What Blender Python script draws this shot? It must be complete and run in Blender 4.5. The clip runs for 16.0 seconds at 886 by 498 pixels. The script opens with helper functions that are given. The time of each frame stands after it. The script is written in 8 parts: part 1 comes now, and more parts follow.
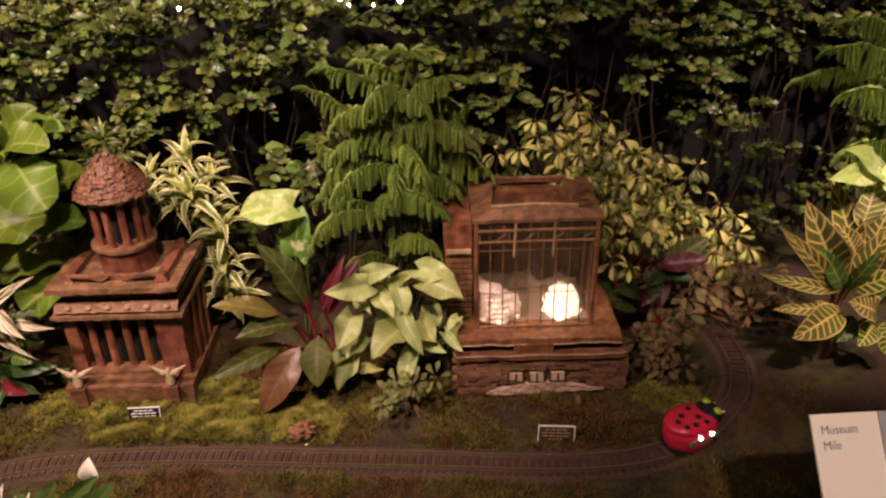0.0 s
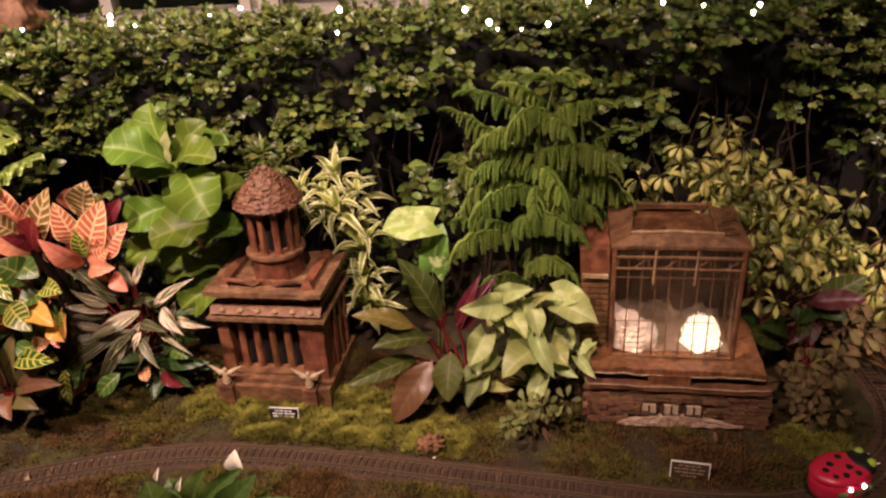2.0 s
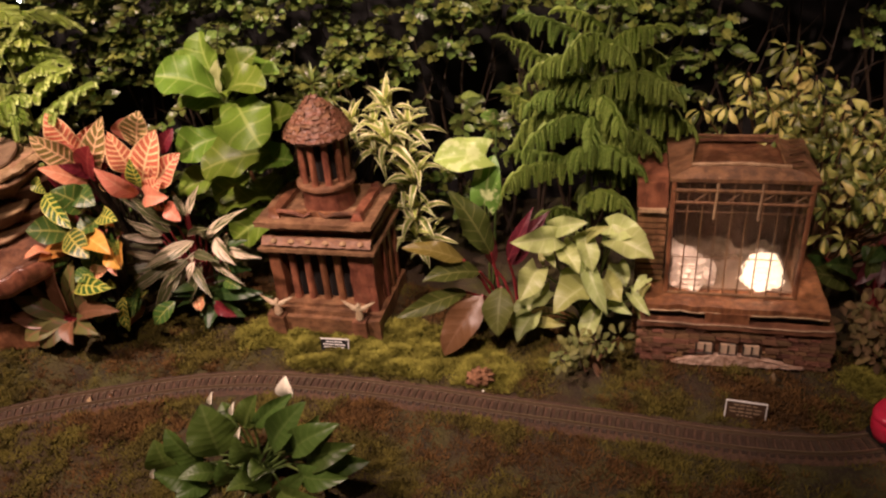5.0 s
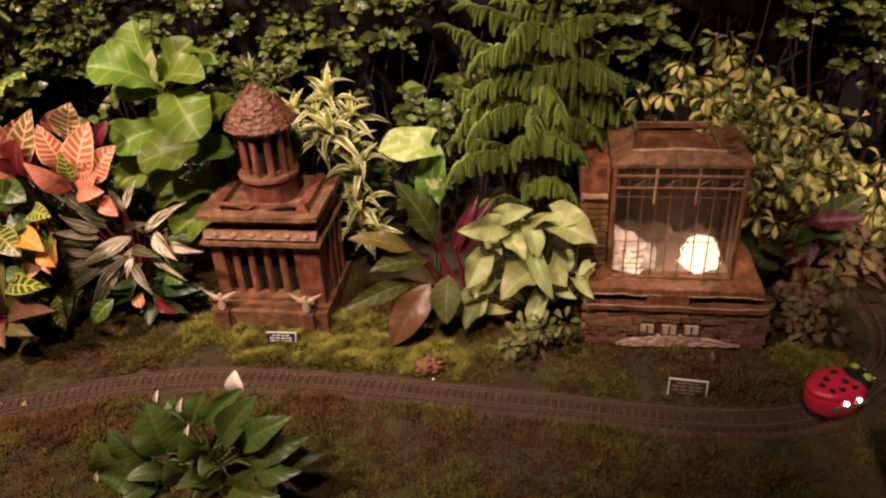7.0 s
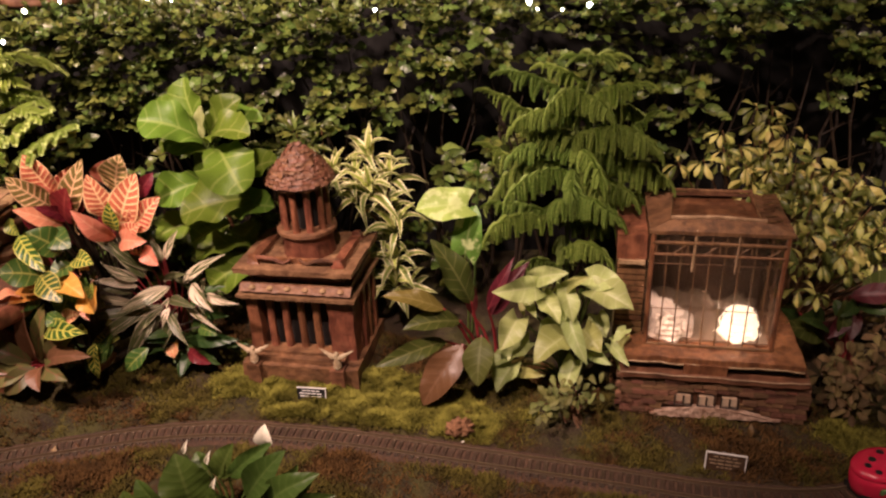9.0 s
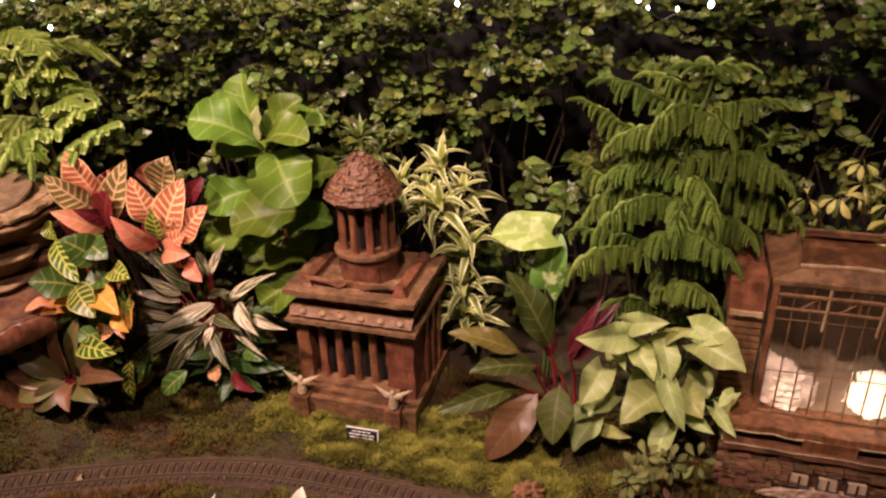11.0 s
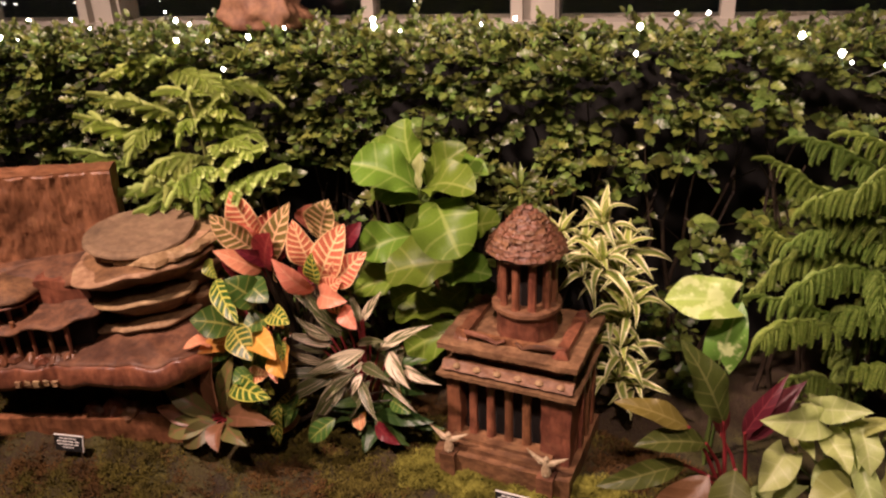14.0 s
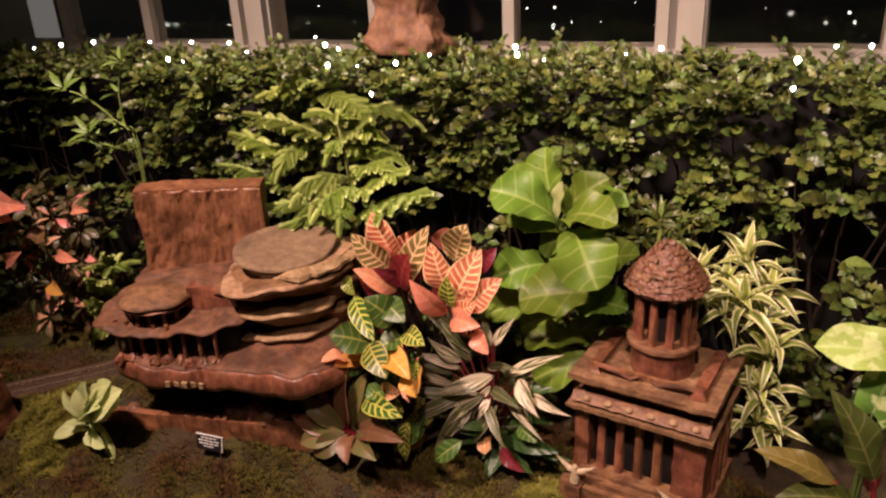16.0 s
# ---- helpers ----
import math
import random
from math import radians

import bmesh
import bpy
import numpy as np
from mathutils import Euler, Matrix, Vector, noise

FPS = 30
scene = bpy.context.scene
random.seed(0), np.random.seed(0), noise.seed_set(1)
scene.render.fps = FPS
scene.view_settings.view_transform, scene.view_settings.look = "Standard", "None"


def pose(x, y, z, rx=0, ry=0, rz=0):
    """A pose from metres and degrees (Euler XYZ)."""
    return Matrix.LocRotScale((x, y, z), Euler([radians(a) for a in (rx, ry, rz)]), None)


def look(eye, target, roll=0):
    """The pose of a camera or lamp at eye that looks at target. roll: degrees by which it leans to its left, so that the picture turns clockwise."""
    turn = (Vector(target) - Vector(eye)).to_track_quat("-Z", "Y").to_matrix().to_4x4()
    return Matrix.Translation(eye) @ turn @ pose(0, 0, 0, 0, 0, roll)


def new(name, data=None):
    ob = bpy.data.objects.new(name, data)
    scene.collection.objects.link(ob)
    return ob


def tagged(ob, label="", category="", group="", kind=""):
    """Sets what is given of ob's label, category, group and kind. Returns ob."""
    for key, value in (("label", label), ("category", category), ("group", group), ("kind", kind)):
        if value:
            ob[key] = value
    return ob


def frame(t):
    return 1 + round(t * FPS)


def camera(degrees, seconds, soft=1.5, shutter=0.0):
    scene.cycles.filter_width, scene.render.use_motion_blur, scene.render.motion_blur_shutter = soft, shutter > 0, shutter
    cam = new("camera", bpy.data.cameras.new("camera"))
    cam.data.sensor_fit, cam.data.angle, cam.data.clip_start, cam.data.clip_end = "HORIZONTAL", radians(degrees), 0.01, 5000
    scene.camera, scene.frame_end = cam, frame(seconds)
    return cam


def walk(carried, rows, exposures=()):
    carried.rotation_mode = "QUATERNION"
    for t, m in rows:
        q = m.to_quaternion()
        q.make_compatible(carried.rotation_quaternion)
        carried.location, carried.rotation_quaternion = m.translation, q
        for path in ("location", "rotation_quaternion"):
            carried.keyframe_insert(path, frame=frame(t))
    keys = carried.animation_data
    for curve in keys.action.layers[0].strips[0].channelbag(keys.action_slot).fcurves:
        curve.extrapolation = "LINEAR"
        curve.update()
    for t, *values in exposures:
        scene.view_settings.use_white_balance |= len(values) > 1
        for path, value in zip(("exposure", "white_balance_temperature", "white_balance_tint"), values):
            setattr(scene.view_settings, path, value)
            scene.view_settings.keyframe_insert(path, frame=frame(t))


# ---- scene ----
cam = camera(60.0, 16.0, soft=2.3)
PATH = [
    (0, (0.366, 0.444, 1.3), (0.155, 2.186, 0.341), -1.4),
    (0.5, (0.364, 0.438, 1.303), (0.059, 2.167, 0.346), -2.2),
    (1, (0.358, 0.418, 1.301), (-0.026, 2.147, 0.372), -2.7),
    (1.5, (0.352, 0.421, 1.302), (-0.131, 2.134, 0.391), -3.0),
    (2, (0.351, 0.424, 1.303), (-0.192, 2.129, 0.408), -3.5),
    (2.5, (0.356, 0.431, 1.304), (-0.231, 2.127, 0.421), -3.8),
    (3, (0.354, 0.441, 1.295), (-0.283, 2.125, 0.422), -4.1),
    (3.5, (0.351, 0.45, 1.29), (-0.321, 2.093, 0.369), -4.5),
    (4, (0.351, 0.448, 1.277), (-0.33, 2.057, 0.302), -4.9),
    (6.3, (0.32, 0.422, 1.257), (-0.209, 2.046, 0.217), -4.1),
    (6.5, (0.316, 0.42, 1.259), (-0.187, 2.049, 0.214), -3.8),
    (7, (0.32, 0.421, 1.255), (-0.175, 2.058, 0.218), -3.5),
    (7.5, (0.323, 0.421, 1.256), (-0.18, 2.07, 0.243), -3.3),
    (8, (0.326, 0.424, 1.256), (-0.189, 2.094, 0.282), -3.1),
    (8.5, (0.322, 0.419, 1.253), (-0.23, 2.102, 0.325), -2.9),
    (9, (0.311, 0.417, 1.251), (-0.277, 2.108, 0.358), -2.7),
    (11.3, (0.188, 0.671, 1.204), (-0.607, 2.272, 0.306), -2.4),
    (11.5, (0.177, 0.667, 1.199), (-0.651, 2.255, 0.307), -2.7),
    (12, (0.165, 0.667, 1.202), (-0.723, 2.226, 0.318), -3.2),
    (12.5, (0.144, 0.657, 1.206), (-0.731, 2.217, 0.312), -3.0),
    (13, (0.076, 0.64, 1.215), (-0.767, 2.213, 0.313), -2.9),
    (13.5, (0.051, 0.657, 1.235), (-0.813, 2.243, 0.376), -2.3),
    (14, (0.025, 0.669, 1.242), (-0.95, 2.207, 0.414), -2.4),
    (14.5, (0.009, 0.666, 1.249), (-1.04, 2.153, 0.419), -2.7),
    (15, (-0.01, 0.649, 1.257), (-1.123, 2.098, 0.443), -2.9),
    (15.5, (-0.022, 0.634, 1.264), (-1.174, 2.059, 0.462), -3.1),
    (16, (-0.03, 0.628, 1.274), (-1.235, 2.021, 0.494), -2.9),
]
walk(cam, [(t, look(eye, target, roll)) for t, eye, target, roll in PATH])

# ---- world and lights ----
world = bpy.data.worlds.new("night")
world.use_nodes = True
scene.world = world
world.node_tree.nodes["Background"].inputs[0].default_value = (0.88, 0.84, 0.83, 1)
world.node_tree.nodes["Background"].inputs[1].default_value = 0.16
scene.view_settings.exposure = 0.0


def lamp(name, kind, eye, target, power, colour, size=0.3, angle=60, blend=0.6):
    data = bpy.data.lights.new(name, kind)
    data.energy, data.color = power, colour
    if kind == "AREA":
        data.shape, data.size = "DISK", size
    if kind == "SPOT":
        data.spot_size, data.spot_blend, data.shadow_soft_size = radians(angle), blend, size
    ob = new(name, data)
    ob.matrix_world = look(eye, target)
    return ob


WARM = (1.0, 0.68, 0.585)
lamp("ceiling_spot", "SPOT", (-1.5, 0.3, 2.9), (-1.24, 2.0, 0.54), 640, WARM, 0.09, 72, 0.9)
lamp("ceiling_spot", "SPOT", (0.1, 0.3, 2.9), (-0.40, 2.20, 0.66), 345, WARM, 0.09, 53, 1.0)
# three extra unseen spots, added to brighten the right croton, card and far-right plants
lamp("ceiling_spot", "SPOT", (1.2, 0.4, 2.9), (1.22, 2.20, 0.50), 345, WARM, 0.06, 15.5, 0.6)
lamp("ceiling_spot", "SPOT", (0.8, -0.6, 2.9), (0.92, 1.47, 0.38), 300, WARM, 0.06, 9, 0.8)
lamp("ceiling_spot", "SPOT", (1.75, 0.7, 2.9), (1.50, 2.66, 0.74), 520, WARM, 0.06, 38, 0.8)

# weak unseen fill, added only to lift the darkest parts
lamp("ceiling_light", "AREA", (-0.4, 0.1, 3.5), (-0.4, 1.6, 0.3), 7.5, (1.0, 0.80, 0.64), 1.4)

# ---- mesh helpers ----
HED = Vector((-0.771, 2.506, 0.0))
HANG = 18.27
HM = pose(HED.x, HED.y, 0, 0, 0, HANG)


def link(name, bm, material, parent=None, label=""):
    me = bpy.data.meshes.new(name)
    bm.normal_update()
    bm.to_mesh(me)
    bm.free()
    return place(name, me, material, parent, label)


def place(name, me, material, parent=None, label="", m=None):
    if material and not me.materials:
        me.materials.append(material)
    ob = new(name, me)
    if parent:
        ob.parent = parent
    if m is not None:
        ob.matrix_basis = m
    if label:
        ob["label"] = label
    return ob


part = link


def empty(name, m, label, category, group="", kind=""):
    ob = new(name)
    ob.empty_display_size = 0.05
    ob.matrix_basis = m
    return tagged(ob, label, category, group, kind)


def smooth(me):
    me.polygons.foreach_set("use_smooth", [True] * len(me.polygons))
    return me


def add(bm, verts, faces):
    vs = [bm.verts.new(v) for v in verts]
    for f in faces:
        try:
            bm.faces.new([vs[i] for i in f])
        except ValueError:
            pass
    return vs


def rough(vs, amp, freq, seed=0.0):
    for v in vs:
        v.co += noise.noise_vector(v.co * freq + Vector((seed, seed * 1.7, 0))) * amp


def slab(bm, lo, hi, cuts=(1, 1, 1), amp=0.0, freq=20.0, seed=0.0, m=None, taper=1.0):
    """A block with evenly divided sides, its faces and edges worn by noise."""
    n = [c + 1 for c in cuts]
    at = {}

    def vert(i, j, k):
        if (i, j, k) not in at:
            f = k / n[2]
            c = [(lo[a] + hi[a]) / 2 for a in range(2)]
            s = 1 + (taper - 1) * f
            co = Vector((c[0] + (lo[0] + (hi[0] - lo[0]) * i / n[0] - c[0]) * s, c[1] + (lo[1] + (hi[1] - lo[1]) * j / n[1] - c[1]) * s, lo[2] + (hi[2] - lo[2]) * f))
            if amp:
                co += noise.noise_vector(co * freq + Vector((seed, seed, seed))) * amp
            at[i, j, k] = bm.verts.new(m @ co if m else co)
        return at[i, j, k]

    for a, b, c in ((0, 1, 2), (1, 2, 0), (2, 0, 1)):
        for end in (0, n[c]):
            for p in range(n[a]):
                for q in range(n[b]):
                    idx = []
                    for dp, dq in ((0, 0), (1, 0), (1, 1), (0, 1)):
                        t = [0, 0, 0]
                        t[a], t[b], t[c] = p + dp, q + dq, end
                        idx.append(vert(*t))
                    bm.faces.new(idx if end else idx[::-1])
    return list(at.values())


def lathe(bm, profile, steps=24, centre=(0, 0, 0), amp=0.0, freq=12.0, seed=0.0, squash=1.0):
    """A turned form from (radius, height) rows, closed at both ends, its rim worn by noise."""
    rings = []
    for r, z in profile:
        ring = []
        for i in range(steps):
            a = 2 * math.pi * i / steps
            k = 1 + amp * noise.noise((math.cos(a) * freq * 0.1 + seed, math.sin(a) * freq * 0.1, z * freq * 0.6)) if amp else 1
            ring.append(bm.verts.new((centre[0] + r * k * math.cos(a), centre[1] + r * k * math.sin(a) * squash, centre[2] + z)))
        rings.append(ring)
    for p, q in zip(rings, rings[1:]):
        for i in range(steps):
            bm.faces.new((p[i], p[(i + 1) % steps], q[(i + 1) % steps], q[i]))
    bm.faces.new(rings[0][::-1])
    bm.faces.new(rings[-1])


def tube(bm, points, radii, sides=6):
    """A bent rod through the points."""
    points = [Vector(p) for p in points]
    if not isinstance(radii, (list, tuple)):
        radii = [radii] * len(points)
    rings, side = [], None
    for i, p in enumerate(points):
        d = (points[min(i + 1, len(points) - 1)] - points[max(i - 1, 0)]).normalized()
        ref = side if side is not None and abs(side.dot(d)) < 0.95 else (Vector((0, 0, 1)) if abs(d.z) < 0.9 else Vector((1, 0, 0)))
        side = (ref - d * ref.dot(d)).normalized()
        up = d.cross(side)
        rings.append([bm.verts.new(p + (side * math.cos(2 * math.pi * k / sides) + up * math.sin(2 * math.pi * k / sides)) * radii[i]) for k in range(sides)])
    for a, b in zip(rings, rings[1:]):
        for k in range(sides):
            bm.faces.new((a[k], a[(k + 1) % sides], b[(k + 1) % sides], b[k]))
    bm.faces.new(rings[0][::-1])
    bm.faces.new(rings[-1])


def curve_points(ctrl, step):
    """Points at even steps along a smooth curve through ctrl."""
    c = [Vector(p) for p in ctrl]
    c = [2 * c[0] - c[1], *c, 2 * c[-1] - c[-2]]
    dense = []
    for p0, p1, p2, p3 in zip(c, c[1:], c[2:], c[3:]):
        for k in range(20):
            t = k / 20
            dense.append(0.5 * (2 * p1 + (p2 - p0) * t + (2 * p0 - 5 * p1 + 4 * p2 - p3) * t * t + (3 * p1 - p0 - 3 * p2 + p3) * t**3))
    dense.append(c[-2])
    out, left = [dense[0].copy()], step
    for a, b in zip(dense, dense[1:]):
        d, went = (b - a).length, 0.0
        while d - went >= left:
            went += left
            out.append(a.lerp(b, went / d))
            left = step
        left -= d - went
    return out


# ---- leaf shapes ----
SHAPES = {
    "oval": lambda v: math.sin(math.pi * v**0.85) ** 0.8,
    "lance": lambda v: math.sin(math.pi * v**0.75) ** 1.0 * (1 - 0.25 * v),
    "strap": lambda v: min(1.0, 0.45 + 2.4 * v) * (1 - v**2.6),
    "heart": lambda v: math.sin(math.pi * (0.78 * v + 0.22)) ** 0.95,
    "ellip": lambda v: math.sin(math.pi * v**0.92) ** 0.72 * (1 - 0.35 * max(0.0, v - 0.6)),
    "fig": lambda v: (0.25 + 0.75 * min(1.0, v / 0.55) ** 0.9) * max(0.0, 1 - max(0.0, (v - 0.62) / 0.38) ** 2.2) ** 0.5 * (1 - 0.12 * math.exp(-(((v - 0.42) / 0.10) ** 2))),
    "round": lambda v: math.sin(math.pi * (0.80 * v + 0.16)) ** 0.6 * max(0.0, 1 - v**6) ** 0.5,
    "lobed": lambda v: math.sin(math.pi * v**0.85) ** 0.75 * (0.70 + 0.30 * math.cos(v * 18.0 - 1.2)),
    "obovate": lambda v: math.sin(math.pi * v**1.5) ** 0.75,
}


def leaf_mesh(name, shape, width, arch, fold, wave=0.0, twist=0.0, nv=10, nu=4, seed=0.0, ripple=19.0):
    """A leaf of length 1 along y, from its stalk at the origin to its tip, facing z, with u across and v along it."""
    bm = bmesh.new()
    uv = bm.loops.layers.uv.new("UVMap")
    rows = []
    for j in range(nv + 1):
        v = math.sin(math.pi / 2 * j / nv) if shape in ("fig", "obovate") else j / nv
        half = max(0.004, SHAPES[shape](v) * width / 2)
        row = []
        for i in range(nu + 1):
            u = i / nu * 2 - 1
            x = u * half
            z = 4 * arch * v * (1 - v) + fold * abs(u) * half + wave * math.sin(v * ripple + seed + 2 * (u > 0)) * abs(u) ** 2 * half
            z += wave * 0.5 * half * abs(u) * noise.noise((u * 1.3, v * 5.0, seed * 3.1))
            y = v - (0.17 * abs(u) ** 1.4 * max(0.0, 1 - v / 0.3) if shape in ("heart", "round") else 0.0)
            a = twist * v
            row.append(bm.verts.new((x * math.cos(a) - z * math.sin(a), y, z * math.cos(a) + x * math.sin(a))))
        rows.append(row)
    for j in range(nv):
        for i in range(nu):
            f = bm.faces.new((rows[j][i], rows[j][i + 1], rows[j + 1][i + 1], rows[j + 1][i]))
            f.smooth = True
            for loop, (a, b) in zip(f.loops, ((i, j), (i + 1, j), (i + 1, j + 1), (i, j + 1))):
                loop[uv].uv = (a / nu, b / nv)
    me = bpy.data.meshes.new(name)
    bm.to_mesh(me)
    bm.free()
    return me


def leaf_matrix(base, tip, facing=(0.15, -0.75, 0.65), roll=0.0):
    """Lays a unit leaf from base to tip, its face turned towards facing."""
    base, tip, facing = Vector(base), Vector(tip), Vector(facing)
    d = tip - base
    length = d.length
    y = d / length
    z = (facing - y * facing.dot(y)).normalized()
    x = y.cross(z)
    m = Matrix((x, y, z)).transposed().to_4x4()
    return Matrix.Translation(base) @ m @ Matrix.Rotation(roll, 4, "Y") @ Matrix.Scale(length, 4)


def scattered(name, template, matrices, material, parent=None, label=""):
    """One mesh of many copies of the template, at the matrices."""
    n = len(template.vertices)
    co = np.empty(n * 3)
    template.vertices.foreach_get("co", co)
    co = np.c_[co.reshape(-1, 3), np.ones(n)]
    mats = np.array([[list(r) for r in m] for m in matrices])
    verts = np.einsum("kij,nj->kni", mats, co)[..., :3].reshape(-1, 3)
    faces = np.array([list(p.vertices) for p in template.polygons])
    k = len(mats)
    allf = (faces[None] + (np.arange(k) * n)[:, None, None]).reshape(-1, faces.shape[1])
    me = bpy.data.meshes.new(name)
    me.vertices.add(len(verts))
    me.vertices.foreach_set("co", verts.ravel())
    me.loops.add(allf.size)
    me.loops.foreach_set("vertex_index", allf.ravel())
    me.polygons.add(len(allf))
    me.polygons.foreach_set("loop_start", np.arange(len(allf)) * faces.shape[1])
    me.polygons.foreach_set("use_smooth", np.ones(len(allf), bool))
    if template.uv_layers:
        u = np.empty(len(template.loops) * 2)
        template.uv_layers[0].data.foreach_get("uv", u)
        me.uv_layers.new(name="UVMap").data.foreach_set("uv", np.tile(u, k))
    me.update(calc_edges=True)
    me.validate()
    return place(name, me, material, parent, label)


# ---- materials ----
def mat(name):
    m = bpy.data.materials.new(name)
    m.use_nodes = True
    nt = m.node_tree
    return m, nt, nt.nodes["Principled BSDF"]


def node(nt, kind, **values):
    n = nt.nodes.new(kind)
    for key, value in values.items():
        if key in n.inputs:
            if hasattr(value, "is_output"):
                nt.links.new(value, n.inputs[key])
            else:
                n.inputs[key].default_value = value
    return n


def op(nt, operation, a, b=0.0, c=0.0):
    n = nt.nodes.new("ShaderNodeMath")
    n.operation = operation
    for i, v in enumerate((a, b, c)):
        if hasattr(v, "is_output"):
            nt.links.new(v, n.inputs[i])
        else:
            n.inputs[i].default_value = v
    return n.outputs[0]


def step(nt, value, lo, hi):
    n = nt.nodes.new("ShaderNodeMapRange")
    n.interpolation_type = "SMOOTHSTEP"
    nt.links.new(value, n.inputs[0])
    for i, v in ((1, lo), (2, hi), (3, 0.0), (4, 1.0)):
        n.inputs[i].default_value = v
    return n.outputs[0]


def mix(nt, fac, a, b, blend="MIX"):
    n = nt.nodes.new("ShaderNodeMix")
    n.data_type, n.blend_type = "RGBA", blend
    for i, v in ((0, fac), (6, a), (7, b)):
        if hasattr(v, "is_output"):
            nt.links.new(v, n.inputs[i])
        else:
            n.inputs[i].default_value = v if i == 0 else (*v[:3], 1)
    return n.outputs[2]


def noise_tex(nt, scale, detail=4.0, stretch=(1, 1, 1), coords="Object", rough_=0.55):
    tc = nt.nodes.new("ShaderNodeTexCoord")
    mp = nt.nodes.new("ShaderNodeMapping")
    mp.inputs["Scale"].default_value = stretch
    nt.links.new(tc.outputs[coords], mp.inputs[0])
    n = nt.nodes.new("ShaderNodeTexNoise")
    n.inputs["Scale"].default_value, n.inputs["Detail"].default_value, n.inputs["Roughness"].default_value = scale, detail, rough_
    nt.links.new(mp.outputs[0], n.inputs["Vector"])
    return n.outputs["Fac"]


def bump(nt, bsdf, height, strength=0.4, distance=0.004):
    b = nt.nodes.new("ShaderNodeBump")
    b.inputs["Strength"].default_value, b.inputs["Distance"].default_value = strength, distance
    nt.links.new(height, b.inputs["Height"])
    nt.links.new(b.outputs[0], bsdf.inputs["Normal"])


def vary(nt, colour, amount, island=False):
    """Shifts a colour's value and hue from piece to piece."""
    if island:
        r = nt.nodes.new("ShaderNodeNewGeometry").outputs["Random Per Island"]
    else:
        r = nt.nodes.new("ShaderNodeObjectInfo").outputs["Random"]
    h = nt.nodes.new("ShaderNodeHueSaturation")
    nt.links.new(colour, h.inputs["Color"])
    nt.links.new(op(nt, "MULTIPLY_ADD", r, 2 * amount, 1 - amount), h.inputs["Value"])
    nt.links.new(op(nt, "MULTIPLY_ADD", op(nt, "FRACT", op(nt, "MULTIPLY", r, 7.3)), amount * 0.12, 0.5 - amount * 0.06), h.inputs["Hue"])
    return h.outputs[0]


def wood(name, dark, light, scale=30.0, stretch=(1, 1, 0.15), roughness=0.5, relief=0.8, amount=0.18):
    """Bark and timber: broken grain, darker stains, dusty worn patches, a broken sheen."""
    m, nt, b = mat(name)
    grain = noise_tex(nt, scale * 1.7, 6, stretch, rough_=0.7)
    patch = noise_tex(nt, scale * 0.55, 5, rough_=0.65)
    stain = noise_tex(nt, 9.0, 4)
    worn = noise_tex(nt, 16.0, 5, rough_=0.7)
    both = op(nt, "MULTIPLY_ADD", grain, 0.55, op(nt, "MULTIPLY", patch, 0.45))
    c = mix(nt, step(nt, both, 0.36, 0.66), dark, light)
    c = mix(nt, op(nt, "MULTIPLY", step(nt, stain, 0.48, 0.72), 0.6), c, [v * 0.4 for v in dark])
    dusty = [light[0] * 1.1, light[1] * 1.35, light[2] * 1.2]
    c = mix(nt, op(nt, "MULTIPLY", step(nt, worn, 0.56, 0.74), 0.4), c, dusty)
    nt.links.new(vary(nt, c, amount), b.inputs["Base Color"])
    nt.links.new(op(nt, "MULTIPLY_ADD", worn, 0.5, roughness - 0.25), b.inputs["Roughness"])
    bump(nt, b, op(nt, "ADD", both, op(nt, "MULTIPLY", worn, 0.5)), relief, 0.005)
    return m


def plain(name, colour, roughness=0.5, metal=0.0, emit=0.0, emit_colour=None, speck=0.15, scale=60.0):
    m, nt, b = mat(name)
    n = noise_tex(nt, scale, 4)
    c = mix(nt, n, [v * (1 - speck) for v in colour], [min(1, v * (1 + speck)) for v in colour])
    nt.links.new(c, b.inputs["Base Color"])
    b.inputs["Roughness"].default_value, b.inputs["Metallic"].default_value = roughness, metal
    if emit:
        b.inputs["Emission Color"].default_value = (*(emit_colour or colour), 1)
        b.inputs["Emission Strength"].default_value = emit
    return m


